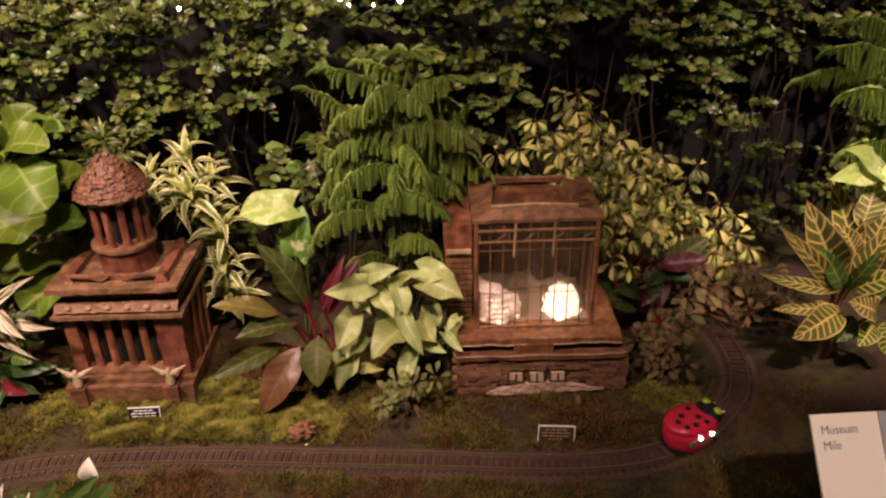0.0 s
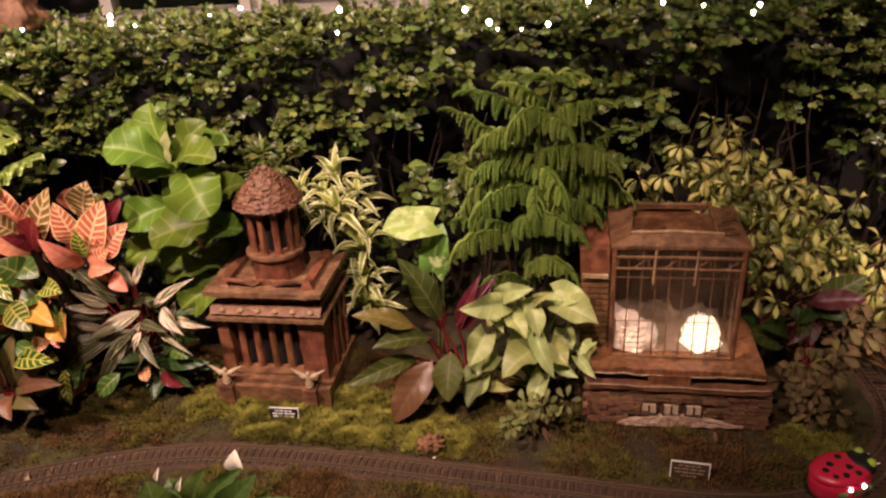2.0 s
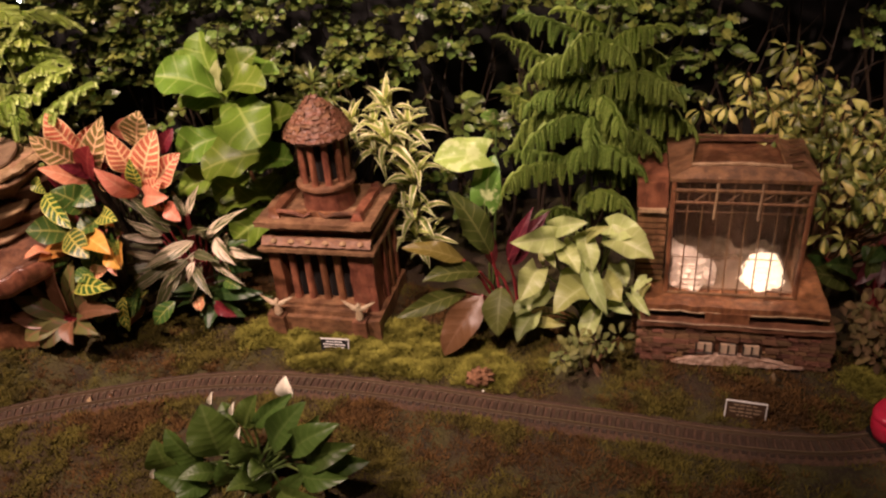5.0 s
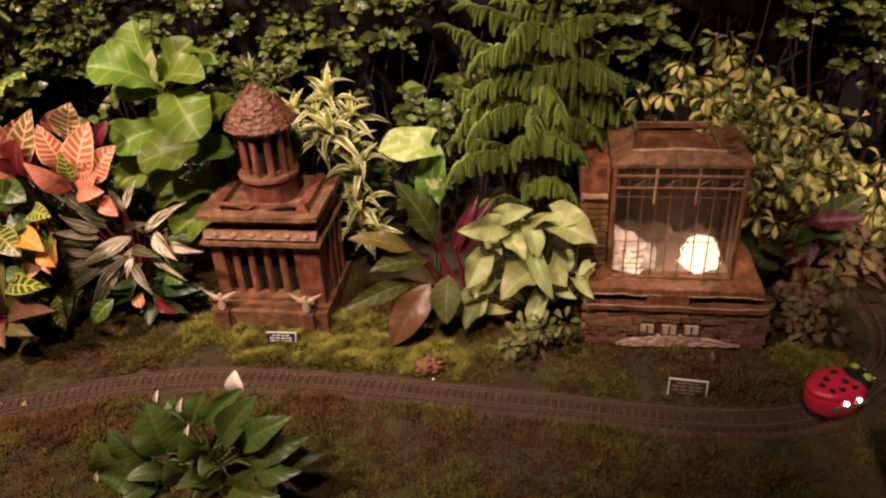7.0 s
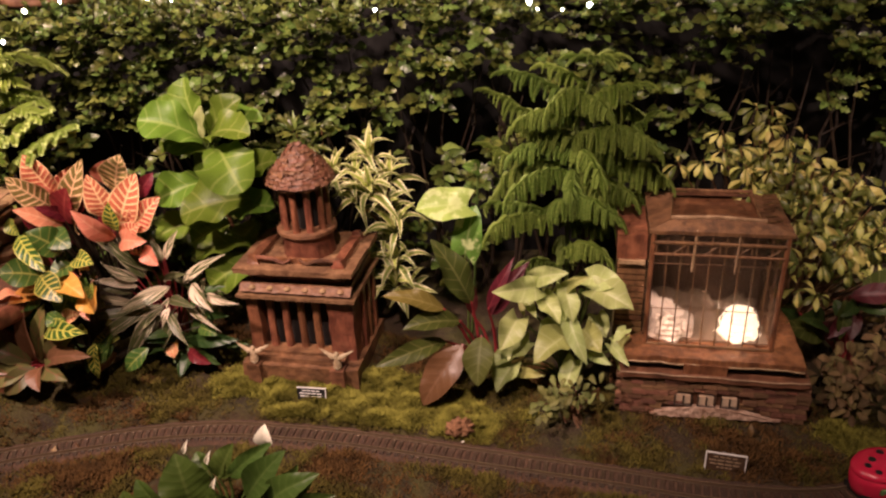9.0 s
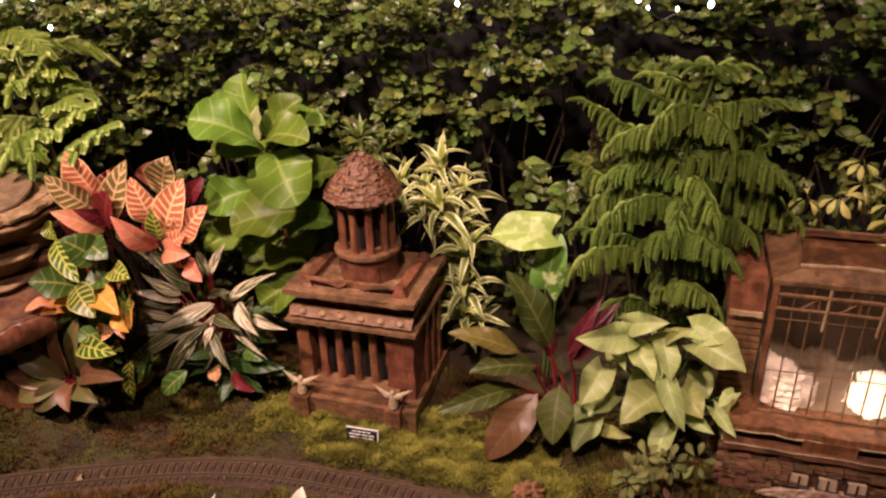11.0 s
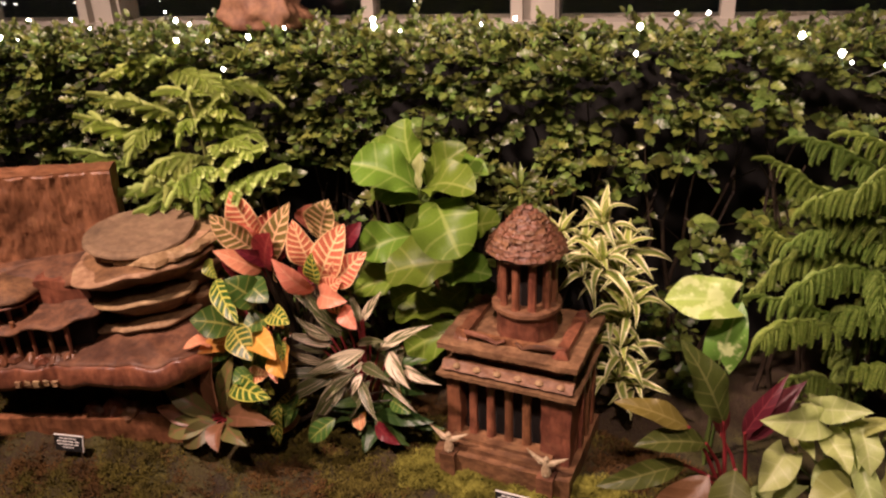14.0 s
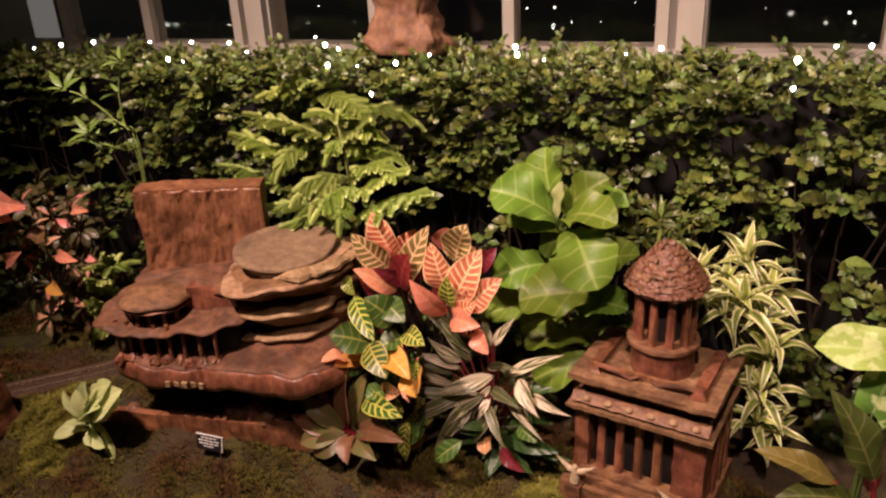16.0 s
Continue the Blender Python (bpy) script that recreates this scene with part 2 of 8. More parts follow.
def leaf_material(name, main, second, mode="plain", back=None, veins=9.0, roughness=0.38, amount=0.22, island=False, through_=0.22, blotch=0.5, shine=0.5, fine=0.25):
    """Foliage: the blade's colour, its midrib, side veins, borders or blotches laid out along and across the leaf."""
    m, nt, b = mat(name)
    uv = nt.nodes.new("ShaderNodeUVMap")
    uv.uv_map = "UVMap"
    sep = nt.nodes.new("ShaderNodeSeparateXYZ")
    nt.links.new(uv.outputs[0], sep.inputs[0])
    u, v = sep.outputs[0], sep.outputs[1]
    du = op(nt, "ABSOLUTE", op(nt, "MULTIPLY_ADD", u, 2.0, -1.0))
    speck = noise_tex(nt, 45.0, 4)
    wob = op(nt, "MULTIPLY_ADD", speck, 0.5, -0.25)
    rib = op(nt, "SUBTRACT", 1.0, step(nt, du, 0.03, 0.10))
    wavev = op(nt, "SINE", op(nt, "MULTIPLY", op(nt, "ADD", op(nt, "SUBTRACT", v, op(nt, "MULTIPLY", du, 0.16)), op(nt, "MULTIPLY", wob, 0.05)), veins * 6.283))
    base = mix(nt, speck, [c * 0.7 for c in main], [min(1, c * 1.25) for c in main])
    if mode == "plain":
        base = mix(nt, op(nt, "MULTIPLY", step(nt, wavev, 0.84, 1.0), 0.50), base, second)
        base = mix(nt, op(nt, "MULTIPLY", rib, 0.7), base, second)
    elif mode == "croton":
        lines = op(nt, "MAXIMUM", op(nt, "MULTIPLY", step(nt, op(nt, "ADD", wavev, wob), fine, fine + 0.5), step(nt, du, 1.05, 0.7)), op(nt, "MAXIMUM", rib, step(nt, du, 0.86, 0.95)))
        base = mix(nt, lines, base, second)
    elif mode == "edge":
        base = mix(nt, step(nt, op(nt, "ADD", du, op(nt, "MULTIPLY", wob, 0.4)), 0.50, 0.66), base, second)
    elif mode == "streak":
        one = nt.nodes.new("ShaderNodeObjectInfo").outputs["Random"]
        lines = nt.nodes.new("ShaderNodeTexNoise")
        lines.noise_dimensions = "4D"
        lines.inputs["Scale"].default_value, lines.inputs["Detail"].default_value = 1.0, 3.0
        slant = node(nt, "ShaderNodeCombineXYZ", X=op(nt, "MULTIPLY_ADD", du, 4.2, op(nt, "MULTIPLY", v, -5.0)), Y=op(nt, "MULTIPLY", v, 1.2), Z=op(nt, "MULTIPLY", step(nt, u, 0.49, 0.51), 9.0))
        nt.links.new(slant.outputs[0], lines.inputs["Vector"])
        nt.links.new(op(nt, "MULTIPLY", one, 40.0), lines.inputs["W"])
        pale = op(nt, "ADD", lines.outputs["Fac"], op(nt, "MULTIPLY_ADD", one, 0.16, -0.08))
        base = mix(nt, op(nt, "MULTIPLY", step(nt, pale, 0.51, 0.60), 0.9), base, second)
        base = mix(nt, op(nt, "MULTIPLY", step(nt, du, 0.88, 0.97), 0.5), base, second)
        base = mix(nt, op(nt, "MULTIPLY", rib, 0.4), base, second)
    elif mode == "blotch":
        big = noise_tex(nt, 4.5, 2)
        if island:
            r = nt.nodes.new("ShaderNodeNewGeometry").outputs["Random Per Island"]
            base = mix(nt, step(nt, op(nt, "ADD", op(nt, "MULTIPLY", op(nt, "SUBTRACT", 1.0, du), 0.35), op(nt, "ADD", r, wob)), 1.0 - blotch, 1.15 - blotch), base, second)
        else:
            base = mix(nt, op(nt, "MULTIPLY", step(nt, big, 0.62 - 0.25 * blotch, 0.72 - 0.2 * blotch), 0.9), base, second)
        base = mix(nt, op(nt, "MULTIPLY", rib, 0.4), base, second)
    base = vary(nt, base, amount, island)
    if back:
        r2 = nt.nodes.new("ShaderNodeObjectInfo").outputs["Random"]
        base = mix(nt, op(nt, "MULTIPLY", step(nt, op(nt, "FRACT", op(nt, "MULTIPLY", r2, 13.7)), 0.72, 0.76), 0.85), base, back)
    nt.links.new(base, b.inputs["Base Color"])
    b.inputs["Roughness"].default_value = roughness
    b.inputs["Specular IOR Level"].default_value = shine
    bump(nt, b, op(nt, "ADD", op(nt, "MULTIPLY", wavev, 0.4), speck), 0.25, 0.002)
    tr = nt.nodes.new("ShaderNodeBsdfTranslucent")
    nt.links.new(base, tr.inputs[0])
    ms = nt.nodes.new("ShaderNodeMixShader")
    ms.inputs[0].default_value = through_
    nt.links.new(b.outputs[0], ms.inputs[1])
    nt.links.new(tr.outputs[0], ms.inputs[2])
    nt.links.new(ms.outputs[0], nt.nodes["Material Output"].inputs[0])
    return m


BARK = wood("red_bark", (0.085, 0.030, 0.016), (0.285, 0.116, 0.056), 34, (1, 1, 0.3), 0.40)
BARK2 = wood("brown_bark", (0.085, 0.036, 0.019), (0.25, 0.115, 0.058), 40, (0.4, 1, 1))
BARKV = wood("trunk_bark", (0.125, 0.044, 0.023), (0.285, 0.112, 0.060), 40, (1, 1, 0.10), 0.42, 0.7)
ROOFWOOD = wood("dusty_bark", (0.072, 0.031, 0.014), (0.235, 0.108, 0.048), 30, (1, 1, 1), 0.70, 0.8)
FLOORWOOD = wood("dark_bark", (0.080, 0.030, 0.014), (0.24, 0.105, 0.048), 30, (1, 1, 1), 0.65, 0.9)
TANBARK = wood("tan_bark", (0.115, 0.056, 0.026), (0.27, 0.150, 0.072), 36, (1, 1, 1), 0.6, 0.6)
SHELF = wood("bracket_fungus", (0.078, 0.036, 0.016), (0.225, 0.115, 0.050), 24, (1, 1, 1.4), 0.65, 0.6)
DISC = wood("grey_fungus", (0.16, 0.100, 0.054), (0.30, 0.195, 0.108), 30, (1, 1, 1), 0.75, 0.4)
RIM = wood("pale_rim", (0.20, 0.11, 0.05), (0.40, 0.26, 0.14), 40, (1, 1, 1), 0.7, 0.4)
BIRCH = wood("birch_bark", (0.32, 0.20, 0.125), (0.62, 0.47, 0.34), 60, (1, 1, 1), 0.6, 0.4)
TWIG = wood("twig", (0.10, 0.05, 0.02), (0.26, 0.14, 0.06), 60, (1, 1, 0.2))
# twig wood darkened to hold the hedge's inner shade; shrub stalks share it
SHADETWIG = wood("shaded_twig", (0.020, 0.014, 0.009), (0.050, 0.034, 0.020), 60, (1, 1, 0.2))
STEM = wood("green_stem", (0.05, 0.08, 0.015), (0.12, 0.17, 0.04), 40)
PALESTEM = wood("pale_green_stem", (0.30, 0.34, 0.10), (0.46, 0.48, 0.18), 40)
REDSTEM = plain("red_stem", (0.22, 0.025, 0.03), 0.4)
PALEWOOD = wood("pale_wood", (0.26, 0.16, 0.08), (0.5, 0.35, 0.2), 50)
BRICK = wood("bark_brick", (0.125, 0.056, 0.029), (0.40, 0.20, 0.105), 60, (1, 1, 1), 0.8, 0.7, 0.35)
# near-black paint that carries the shade of porch, slot, gallery and recess cores
SHADEBLACK = plain("painted_shade", (0.012, 0.008, 0.006), 0.9)
BLACK = plain("black_paint", (0.012, 0.012, 0.012), 0.4)
WHITE = plain("white_card", (0.85, 0.82, 0.70), 0.6, speck=0.03)
GREYCARD = plain("grey_card", (0.33, 0.34, 0.36), 0.6, speck=0.05)
INK = plain("grey_ink", (0.16, 0.16, 0.17), 0.7)
INKWHITE = plain("white_ink", (0.75, 0.74, 0.7), 0.6)
RED = plain("red_enamel", (0.56, 0.02, 0.06), 0.25, speck=0.05)
LIME = plain("lime_enamel", (0.35, 0.5, 0.06), 0.3)
STEEL = plain("rail_metal", (0.40, 0.30, 0.20), 0.33, 0.85)
TIE = wood("tie_plastic", (0.034, 0.021, 0.013), (0.074, 0.045, 0.027), 60)
BULB = plain("bulb_glow", (1.0, 0.95, 0.85), 0.3, emit=26.0, emit_colour=(1.0, 0.93, 0.80))
GLOW = plain("lamp_glow", (1.0, 0.9, 0.7), 0.3, emit=1.0, emit_colour=(1.0, 0.87, 0.72))
PAPER = plain("crumpled_paper", (0.80, 0.74, 0.66), 0.7, speck=0.05)
FRAME = plain("cream_frame", (0.34, 0.315, 0.265), 0.5, speck=0.08, scale=14)
# near-black so that hedge gaps read as shade; also used over the windows
WALL = plain("shade_black_wall", (0.007, 0.006, 0.005), 0.9, scale=8)
# pale so that the unseen walls and ceiling bounce light into the shadows
BOUNCEWALL = plain("bounce_wall", (0.42, 0.40, 0.36), 0.85, scale=8)
CARVED = wood("carved_timber", (0.12, 0.05, 0.024), (0.34, 0.18, 0.09), 20, (1, 1, 0.5), 0.7, 0.8)
EAGLE = wood("pale_seed", (0.26, 0.17, 0.09), (0.58, 0.48, 0.32), 90, (1, 1, 1))
SPATHE = plain("white_spathe", (0.82, 0.78, 0.62), 0.5, speck=0.05)


def glass_material(name, roughness, tint=(0.95, 0.93, 0.88)):
    m, nt, b = mat(name)
    b.inputs["Transmission Weight"].default_value = 1.0
    b.inputs["Roughness"].default_value = roughness
    b.inputs["IOR"].default_value = 1.45
    b.inputs["Base Color"].default_value = (*tint, 1)
    return m


GLASS = glass_material("window_glass", 0.01)
FILM = glass_material("model_glass", 0.13, (0.96, 0.88, 0.80))

FIGLEAF = leaf_material("fig_leaf", (0.120, 0.20, 0.023), (0.26, 0.33, 0.08), "plain", veins=5, roughness=0.40, amount=0.28, through_=0.16, shine=0.25)
BUDLEAF = leaf_material("fig_bud", (0.46, 0.52, 0.20), (0.60, 0.62, 0.34), "plain", veins=2, roughness=0.4)
HEDGELEAF = leaf_material("hedge_leaf", (0.108, 0.148, 0.029), (0.22, 0.26, 0.075), "plain", veins=4, roughness=0.33, amount=0.60, island=True, through_=0.18, shine=0.5)
CROTRED = leaf_material("croton_red", (0.60, 0.17, 0.095), (0.94, 0.64, 0.34), "croton", None, 9, 0.35, 0.2, fine=0.35)
CROTPINK = leaf_material("croton_salmon", (0.74, 0.275, 0.165), (0.86, 0.46, 0.28), "plain", None, 6, 0.35, 0.15)
CROTWINE = leaf_material("croton_wine", (0.15, 0.016, 0.024), (0.30, 0.05, 0.05), "plain", None, 6, 0.35, 0.15)
CROTMIX = leaf_material("croton_mixed", (0.24, 0.20, 0.055), (0.94, 0.64, 0.33), "croton", None, 8, 0.35, 0.15, fine=0.3)
CROTORANGE = leaf_material("croton_orange", (0.62, 0.30, 0.06), (0.75, 0.45, 0.12), "plain", None, 5, 0.4, 0.15)
CROTPLAIN = leaf_material("croton_plain_green", (0.055, 0.125, 0.022), (0.38, 0.40, 0.10), "plain", None, 5, 0.35, 0.2)
CROTGREEN = leaf_material("croton_green", (0.055, 0.125, 0.020), (0.56, 0.52, 0.10), "croton", None, 7, 0.35)
CROTBROWN = leaf_material("croton_bronze", (0.145, 0.155, 0.036), (0.80, 0.64, 0.22), "croton", None, 9, 0.35, fine=0.5)
CROTPALE = leaf_material("croton_pale", (0.36, 0.36, 0.10), (0.92, 0.82, 0.48), "croton", None, 9, 0.35, fine=0.5)
PHILBRONZE = leaf_material("bronze_philodendron_leaf", (0.16, 0.12, 0.03), (0.26, 0.20, 0.07), "plain", None, 6, 0.36, shine=0.4)
PHILDULL = leaf_material("dull_philodendron_leaf", (0.10, 0.105, 0.024), (0.17, 0.17, 0.06), "plain", None, 6, 0.5, shine=0.2)
CROTYEL = leaf_material("croton_yellow", (0.11, 0.14, 0.026), (0.74, 0.56, 0.16), "croton", None, 9, 0.35, fine=0.5)
STROMLEAF = leaf_material("stromanthe_leaf", (0.092, 0.108, 0.036), (0.74, 0.62, 0.45), "streak", None, 9, 0.4)
TIRED = leaf_material("reddish_leaf", (0.19, 0.095, 0.042), (0.28, 0.13, 0.07), "plain", None, 3, 0.42)
TILEAF = leaf_material("bronze_leaf", (0.140, 0.132, 0.042), (0.26, 0.10, 0.06), "plain", None, 3, 0.42)
DARKLEAF = leaf_material("dark_leaf", (0.032, 0.068, 0.014), (0.085, 0.13, 0.035), "plain", veins=6)
DRACYOUNG = leaf_material("young_dracaena_leaf", (0.36, 0.44, 0.09), (0.78, 0.75, 0.38), "edge", veins=2, amount=0.1)
DRACLEAF = leaf_material("dracaena_leaf", (0.22, 0.28, 0.060), (0.80, 0.76, 0.42), "edge", veins=2, amount=0.12)
POTHDARK = leaf_material("mottled_pothos_leaf", (0.13, 0.24, 0.04), (0.55, 0.60, 0.28), "blotch", veins=4, blotch=0.35)
POTHLEAF = leaf_material("pothos_leaf", (0.40, 0.54, 0.13), (0.62, 0.72, 0.31), "blotch", veins=4, blotch=0.6)
PHILLEAF = leaf_material("philodendron_leaf", (0.056, 0.072, 0.015), (0.16, 0.165, 0.055), "plain", None, 6, 0.38, shine=0.28)
BROWNLEAF = leaf_material("brown_leaf", (0.165, 0.090, 0.036), (0.22, 0.125, 0.06), "plain", veins=7)
WINELEAF = leaf_material("wine_leaf", (0.115, 0.014, 0.020), (0.26, 0.05, 0.05), "plain", veins=5)
DARKWINE = leaf_material("dark_wine_leaf", (0.075, 0.012, 0.016), (0.13, 0.03, 0.03), "plain", veins=5)
SYNGLEAF = leaf_material("syngonium_leaf", (0.44, 0.52, 0.19), (0.58, 0.63, 0.32), "plain", veins=4, roughness=0.42)
SYNGDULL = leaf_material("older_syngonium_leaf", (0.36, 0.38, 0.12), (0.48, 0.50, 0.22), "plain", veins=4, roughness=0.45)
LILYLEAF = leaf_material("lily_leaf", (0.056, 0.096, 0.017), (0.10, 0.145, 0.035), "plain", veins=8, roughness=0.38)
SUCCLEAF = leaf_material("succulent_leaf", (0.54, 0.61, 0.26), (0.68, 0.72, 0.40), "plain", veins=1, roughness=0.55)
SCHEFLEAF = leaf_material("schefflera_leaf", (0.185, 0.220, 0.046), (0.50, 0.48, 0.14), "blotch", veins=4, island=True, amount=0.45, blotch=0.36)
PINKLEAF = leaf_material("pink_tip_leaf", (0.115, 0.105, 0.042), (0.66, 0.27, 0.20), "blotch", veins=4, island=True, amount=0.5, blotch=0.02)
GREYLEAF = leaf_material("grey_leaf", (0.155, 0.172, 0.052), (0.25, 0.25, 0.09), "plain", veins=3, island=True, amount=0.4, roughness=0.55, shine=0.2)
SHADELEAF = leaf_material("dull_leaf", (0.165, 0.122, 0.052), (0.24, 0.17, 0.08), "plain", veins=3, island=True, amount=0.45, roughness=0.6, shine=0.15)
VINELEAF = leaf_material("vine_leaf", (0.17, 0.27, 0.05), (0.3, 0.4, 0.1), "plain", veins=4, island=True)


def needle_material(name, dark, light):
    m, nt, b = mat(name)
    r = nt.nodes.new("ShaderNodeNewGeometry").outputs["Random Per Island"]
    c = mix(nt, r, dark, light)
    nt.links.new(vary(nt, c, 0.2), b.inputs["Base Color"])
    b.inputs["Roughness"].default_value = 0.5
    tr = nt.nodes.new("ShaderNodeBsdfTranslucent")
    nt.links.new(c, tr.inputs[0])
    ms = nt.nodes.new("ShaderNodeMixShader")
    ms.inputs[0].default_value = 0.25
    nt.links.new(b.outputs[0], ms.inputs[1])
    nt.links.new(tr.outputs[0], ms.inputs[2])
    nt.links.new(ms.outputs[0], nt.nodes["Material Output"].inputs[0])
    return m


NEEDLE = needle_material("pine_needle", (0.175, 0.28, 0.052), (0.36, 0.46, 0.11))
NEEDLELIGHT = needle_material("pale_pine_needle", (0.50, 0.61, 0.17), (0.62, 0.71, 0.25))


def moss_material():
    m, nt, b = mat("moss_ground")
    big = noise_tex(nt, 3.2, 3, coords="Object")
    mid = noise_tex(nt, 17.0, 4, coords="Object")
    fine = noise_tex(nt, 160.0, 5, coords="Object")
    c = mix(nt, step(nt, mid, 0.34, 0.62), (0.024, 0.015, 0.008), (0.062, 0.056, 0.012))
    c = mix(nt, step(nt, big, 0.40, 0.58), (0.040, 0.022, 0.010), c)
    c = mix(nt, op(nt, "MULTIPLY", step(nt, fine, 0.45, 0.75), 0.45), c, (0.10, 0.093, 0.02))
    nt.links.new(c, b.inputs["Base Color"])
    b.inputs["Roughness"].default_value = 0.95
    bump(nt, b, op(nt, "ADD", fine, mid), 0.9, 0.01)
    return m


MOSS = moss_material()
def tuft_material(name, dark, light):
    """Moss: colour that drifts over the bed in soft patches, with a little change from sprig to sprig."""
    m, nt, b = mat(name)
    r = nt.nodes.new("ShaderNodeNewGeometry").outputs["Random Per Island"]
    drift = noise_tex(nt, 22.0, 4, rough_=0.65)
    c = mix(nt, op(nt, "MULTIPLY_ADD", r, 0.3, op(nt, "MULTIPLY", step(nt, drift, 0.32, 0.68), 0.7)), dark, light)
    nt.links.new(c, b.inputs["Base Color"])
    b.inputs["Roughness"].default_value = 0.9
    b.inputs["Specular IOR Level"].default_value = 0.1
    return m


MOSSTUFT = tuft_material("moss_tuft", (0.044, 0.034, 0.011), (0.142, 0.120, 0.025))
DEADMOSS = tuft_material("brown_moss", (0.044, 0.024, 0.010), (0.135, 0.072, 0.024))
CUSHION = tuft_material("moss_cushion", (0.120, 0.112, 0.022), (0.300, 0.285, 0.056))
BALLAST = wood("ballast", (0.046, 0.026, 0.015), (0.118, 0.066, 0.035), 160, (1, 1, 1), 0.95, 1.0)

# ---- ground ----
TRACK = [(-2.1, 0.86), (-1.7, 1.10), (-1.32, 1.365), (-1.18, 1.463), (-0.955, 1.590), (-0.82, 1.650), (-0.67, 1.694), (-0.40, 1.732), (-0.06, 1.752), (0.20, 1.768), (0.40, 1.776), (0.55, 1.794), (0.67, 1.826), (0.78, 1.888), (0.865, 1.975), (0.925, 2.068), (0.950, 2.165), (0.948, 2.27), (0.915, 2.42)]
SIDING = [(-2.75, 0.35), (-2.45, 0.92), (-2.275, 1.24), (-2.144, 1.485), (-2.03, 1.72), (-1.96, 1.95)]
RAIL_PTS = [Vector((p.x, p.y)) for p in curve_points([(x, y, 0) for x, y in TRACK], 0.03)]
SIDE_PTS = [Vector((p.x, p.y)) for p in curve_points([(x, y, 0) for x, y in SIDING], 0.03)]
SIDE_Z = 0.075


def ease(a, b, x):
    t = min(1.0, max(0.0, (x - a) / (b - a)))
    return t * t * (3 - 2 * t)


def near(points, x, y):
    return math.sqrt(min((p.x - x) ** 2 + (p.y - y) ** 2 for p in points))


def height(x, y):
    """The planting bed: level along the track, rising towards the back and to the west."""
    line = 1.78 + min(0.0, (x + 0.4)) * 0.42 if x < -0.4 else 1.78
    rise = ease(0.03, 0.28, y - line)
    z = rise * (0.024 * ease(0.1, -0.35, x) + 0.05 * ease(-0.9, -1.6, x)) - 0.02 * ease(0.05, 0.6, line - y)
    lump = noise.noise((x * 7, y * 7, 0.3)) * 0.013 + noise.noise((x * 19, y * 19, 1.3)) * 0.011 + noise.noise((x * 55, y * 55, 2.1)) * 0.005
    d = near(RAIL_PTS, x, y) if -2.2 < x < 1.1 else 9
    flat = 1 - ease(0.034, 0.075, d)
    z = (z + lump + 0.004) * (1 - flat) - 0.004 * flat
    if x < -1.8:
        f2 = 1 - ease(0.04, 0.1, near(SIDE_PTS, x, y))
        z = z * (1 - f2) + (SIDE_Z - 0.004) * f2
    return z


def grid_lines(lo, hi, fine_lo, fine_hi, fine, coarse):
    out = list(np.arange(lo, fine_lo - 1e-6, coarse)) + list(np.arange(fine_lo, fine_hi, fine)) + list(np.arange(fine_hi, hi + coarse, coarse))
    return out


def build_ground():
    xs = grid_lines(-5.0, 5.0, -2.7, 1.5, 0.0155, 0.25)
    ys = grid_lines(-1.8, 5.2, 1.0, 2.5, 0.0155, 0.25)
    verts = [(x, y, height(x, y) if -2.8 < x < 1.6 and 0.9 < y < 2.6 else -0.005) for y in ys for x in xs]
    nx = len(xs)
    faces = [(j * nx + i, j * nx + i + 1, (j + 1) * nx + i + 1, (j + 1) * nx + i) for j in range(len(ys) - 1) for i in range(nx - 1)]
    me = bpy.data.meshes.new("ground")
    me.from_pydata(verts, [], faces)
    smooth(me)
    return tagged(place("ground", me, MOSS), "mossy brown planting bed with green cushions of moss", "ground", kind="structure")


ground = build_ground()

# ---- room ----
def wall(name, lo, hi, material, label, m=None, cat="wall"):
    bm = bmesh.new()
    slab(bm, lo, hi, (0, 0, 0))
    ob = link(name, bm, material)
    if m is not None:
        ob.matrix_world = m
    return tagged(ob, label, cat, kind="structure")


U0, U1, WN = -3.3, 3.3, 0.16
wall("wall_north", (U0, WN, -0.05), (U1, WN + 0.12, 0.907), WALL, "low wall under the conservatory windows, coloured near-black for the hedge's shade", HM)
wall("wall_lintel", (U0, WN, 2.9), (U1, WN + 0.12, 3.6), WALL, "dark wall over the conservatory windows", HM)
wall("window_sill", (U0, WN - 0.04, 0.907), (U1, WN + 0.14, 0.934), FRAME, "cream painted window sill behind the hedge", HM, "window sill")
# unseen walls and ceiling, added to close the room and return some light
wall("wall_west", (-3.9, -1.6, -0.05), (-3.78, 2.2, 3.6), BOUNCEWALL, "unseen closing wall at the room's end, pale to bounce light")
wall("wall_east", (2.9, -1.6, -0.05), (3.02, 4.2, 3.6), BOUNCEWALL, "unseen closing wall at the room's end, pale to bounce light")
wall("wall_south", (-3.9, -1.6, -0.05), (3.02, -1.48, 3.6), BOUNCEWALL, "unseen closing wall across the room, pale to bounce light")
wall("ceiling", (-4.2, -1.7, 3.6), (3.3, 4.5, 3.7), BOUNCEWALL, "unseen closing ceiling, pale to bounce light", cat="ceiling")


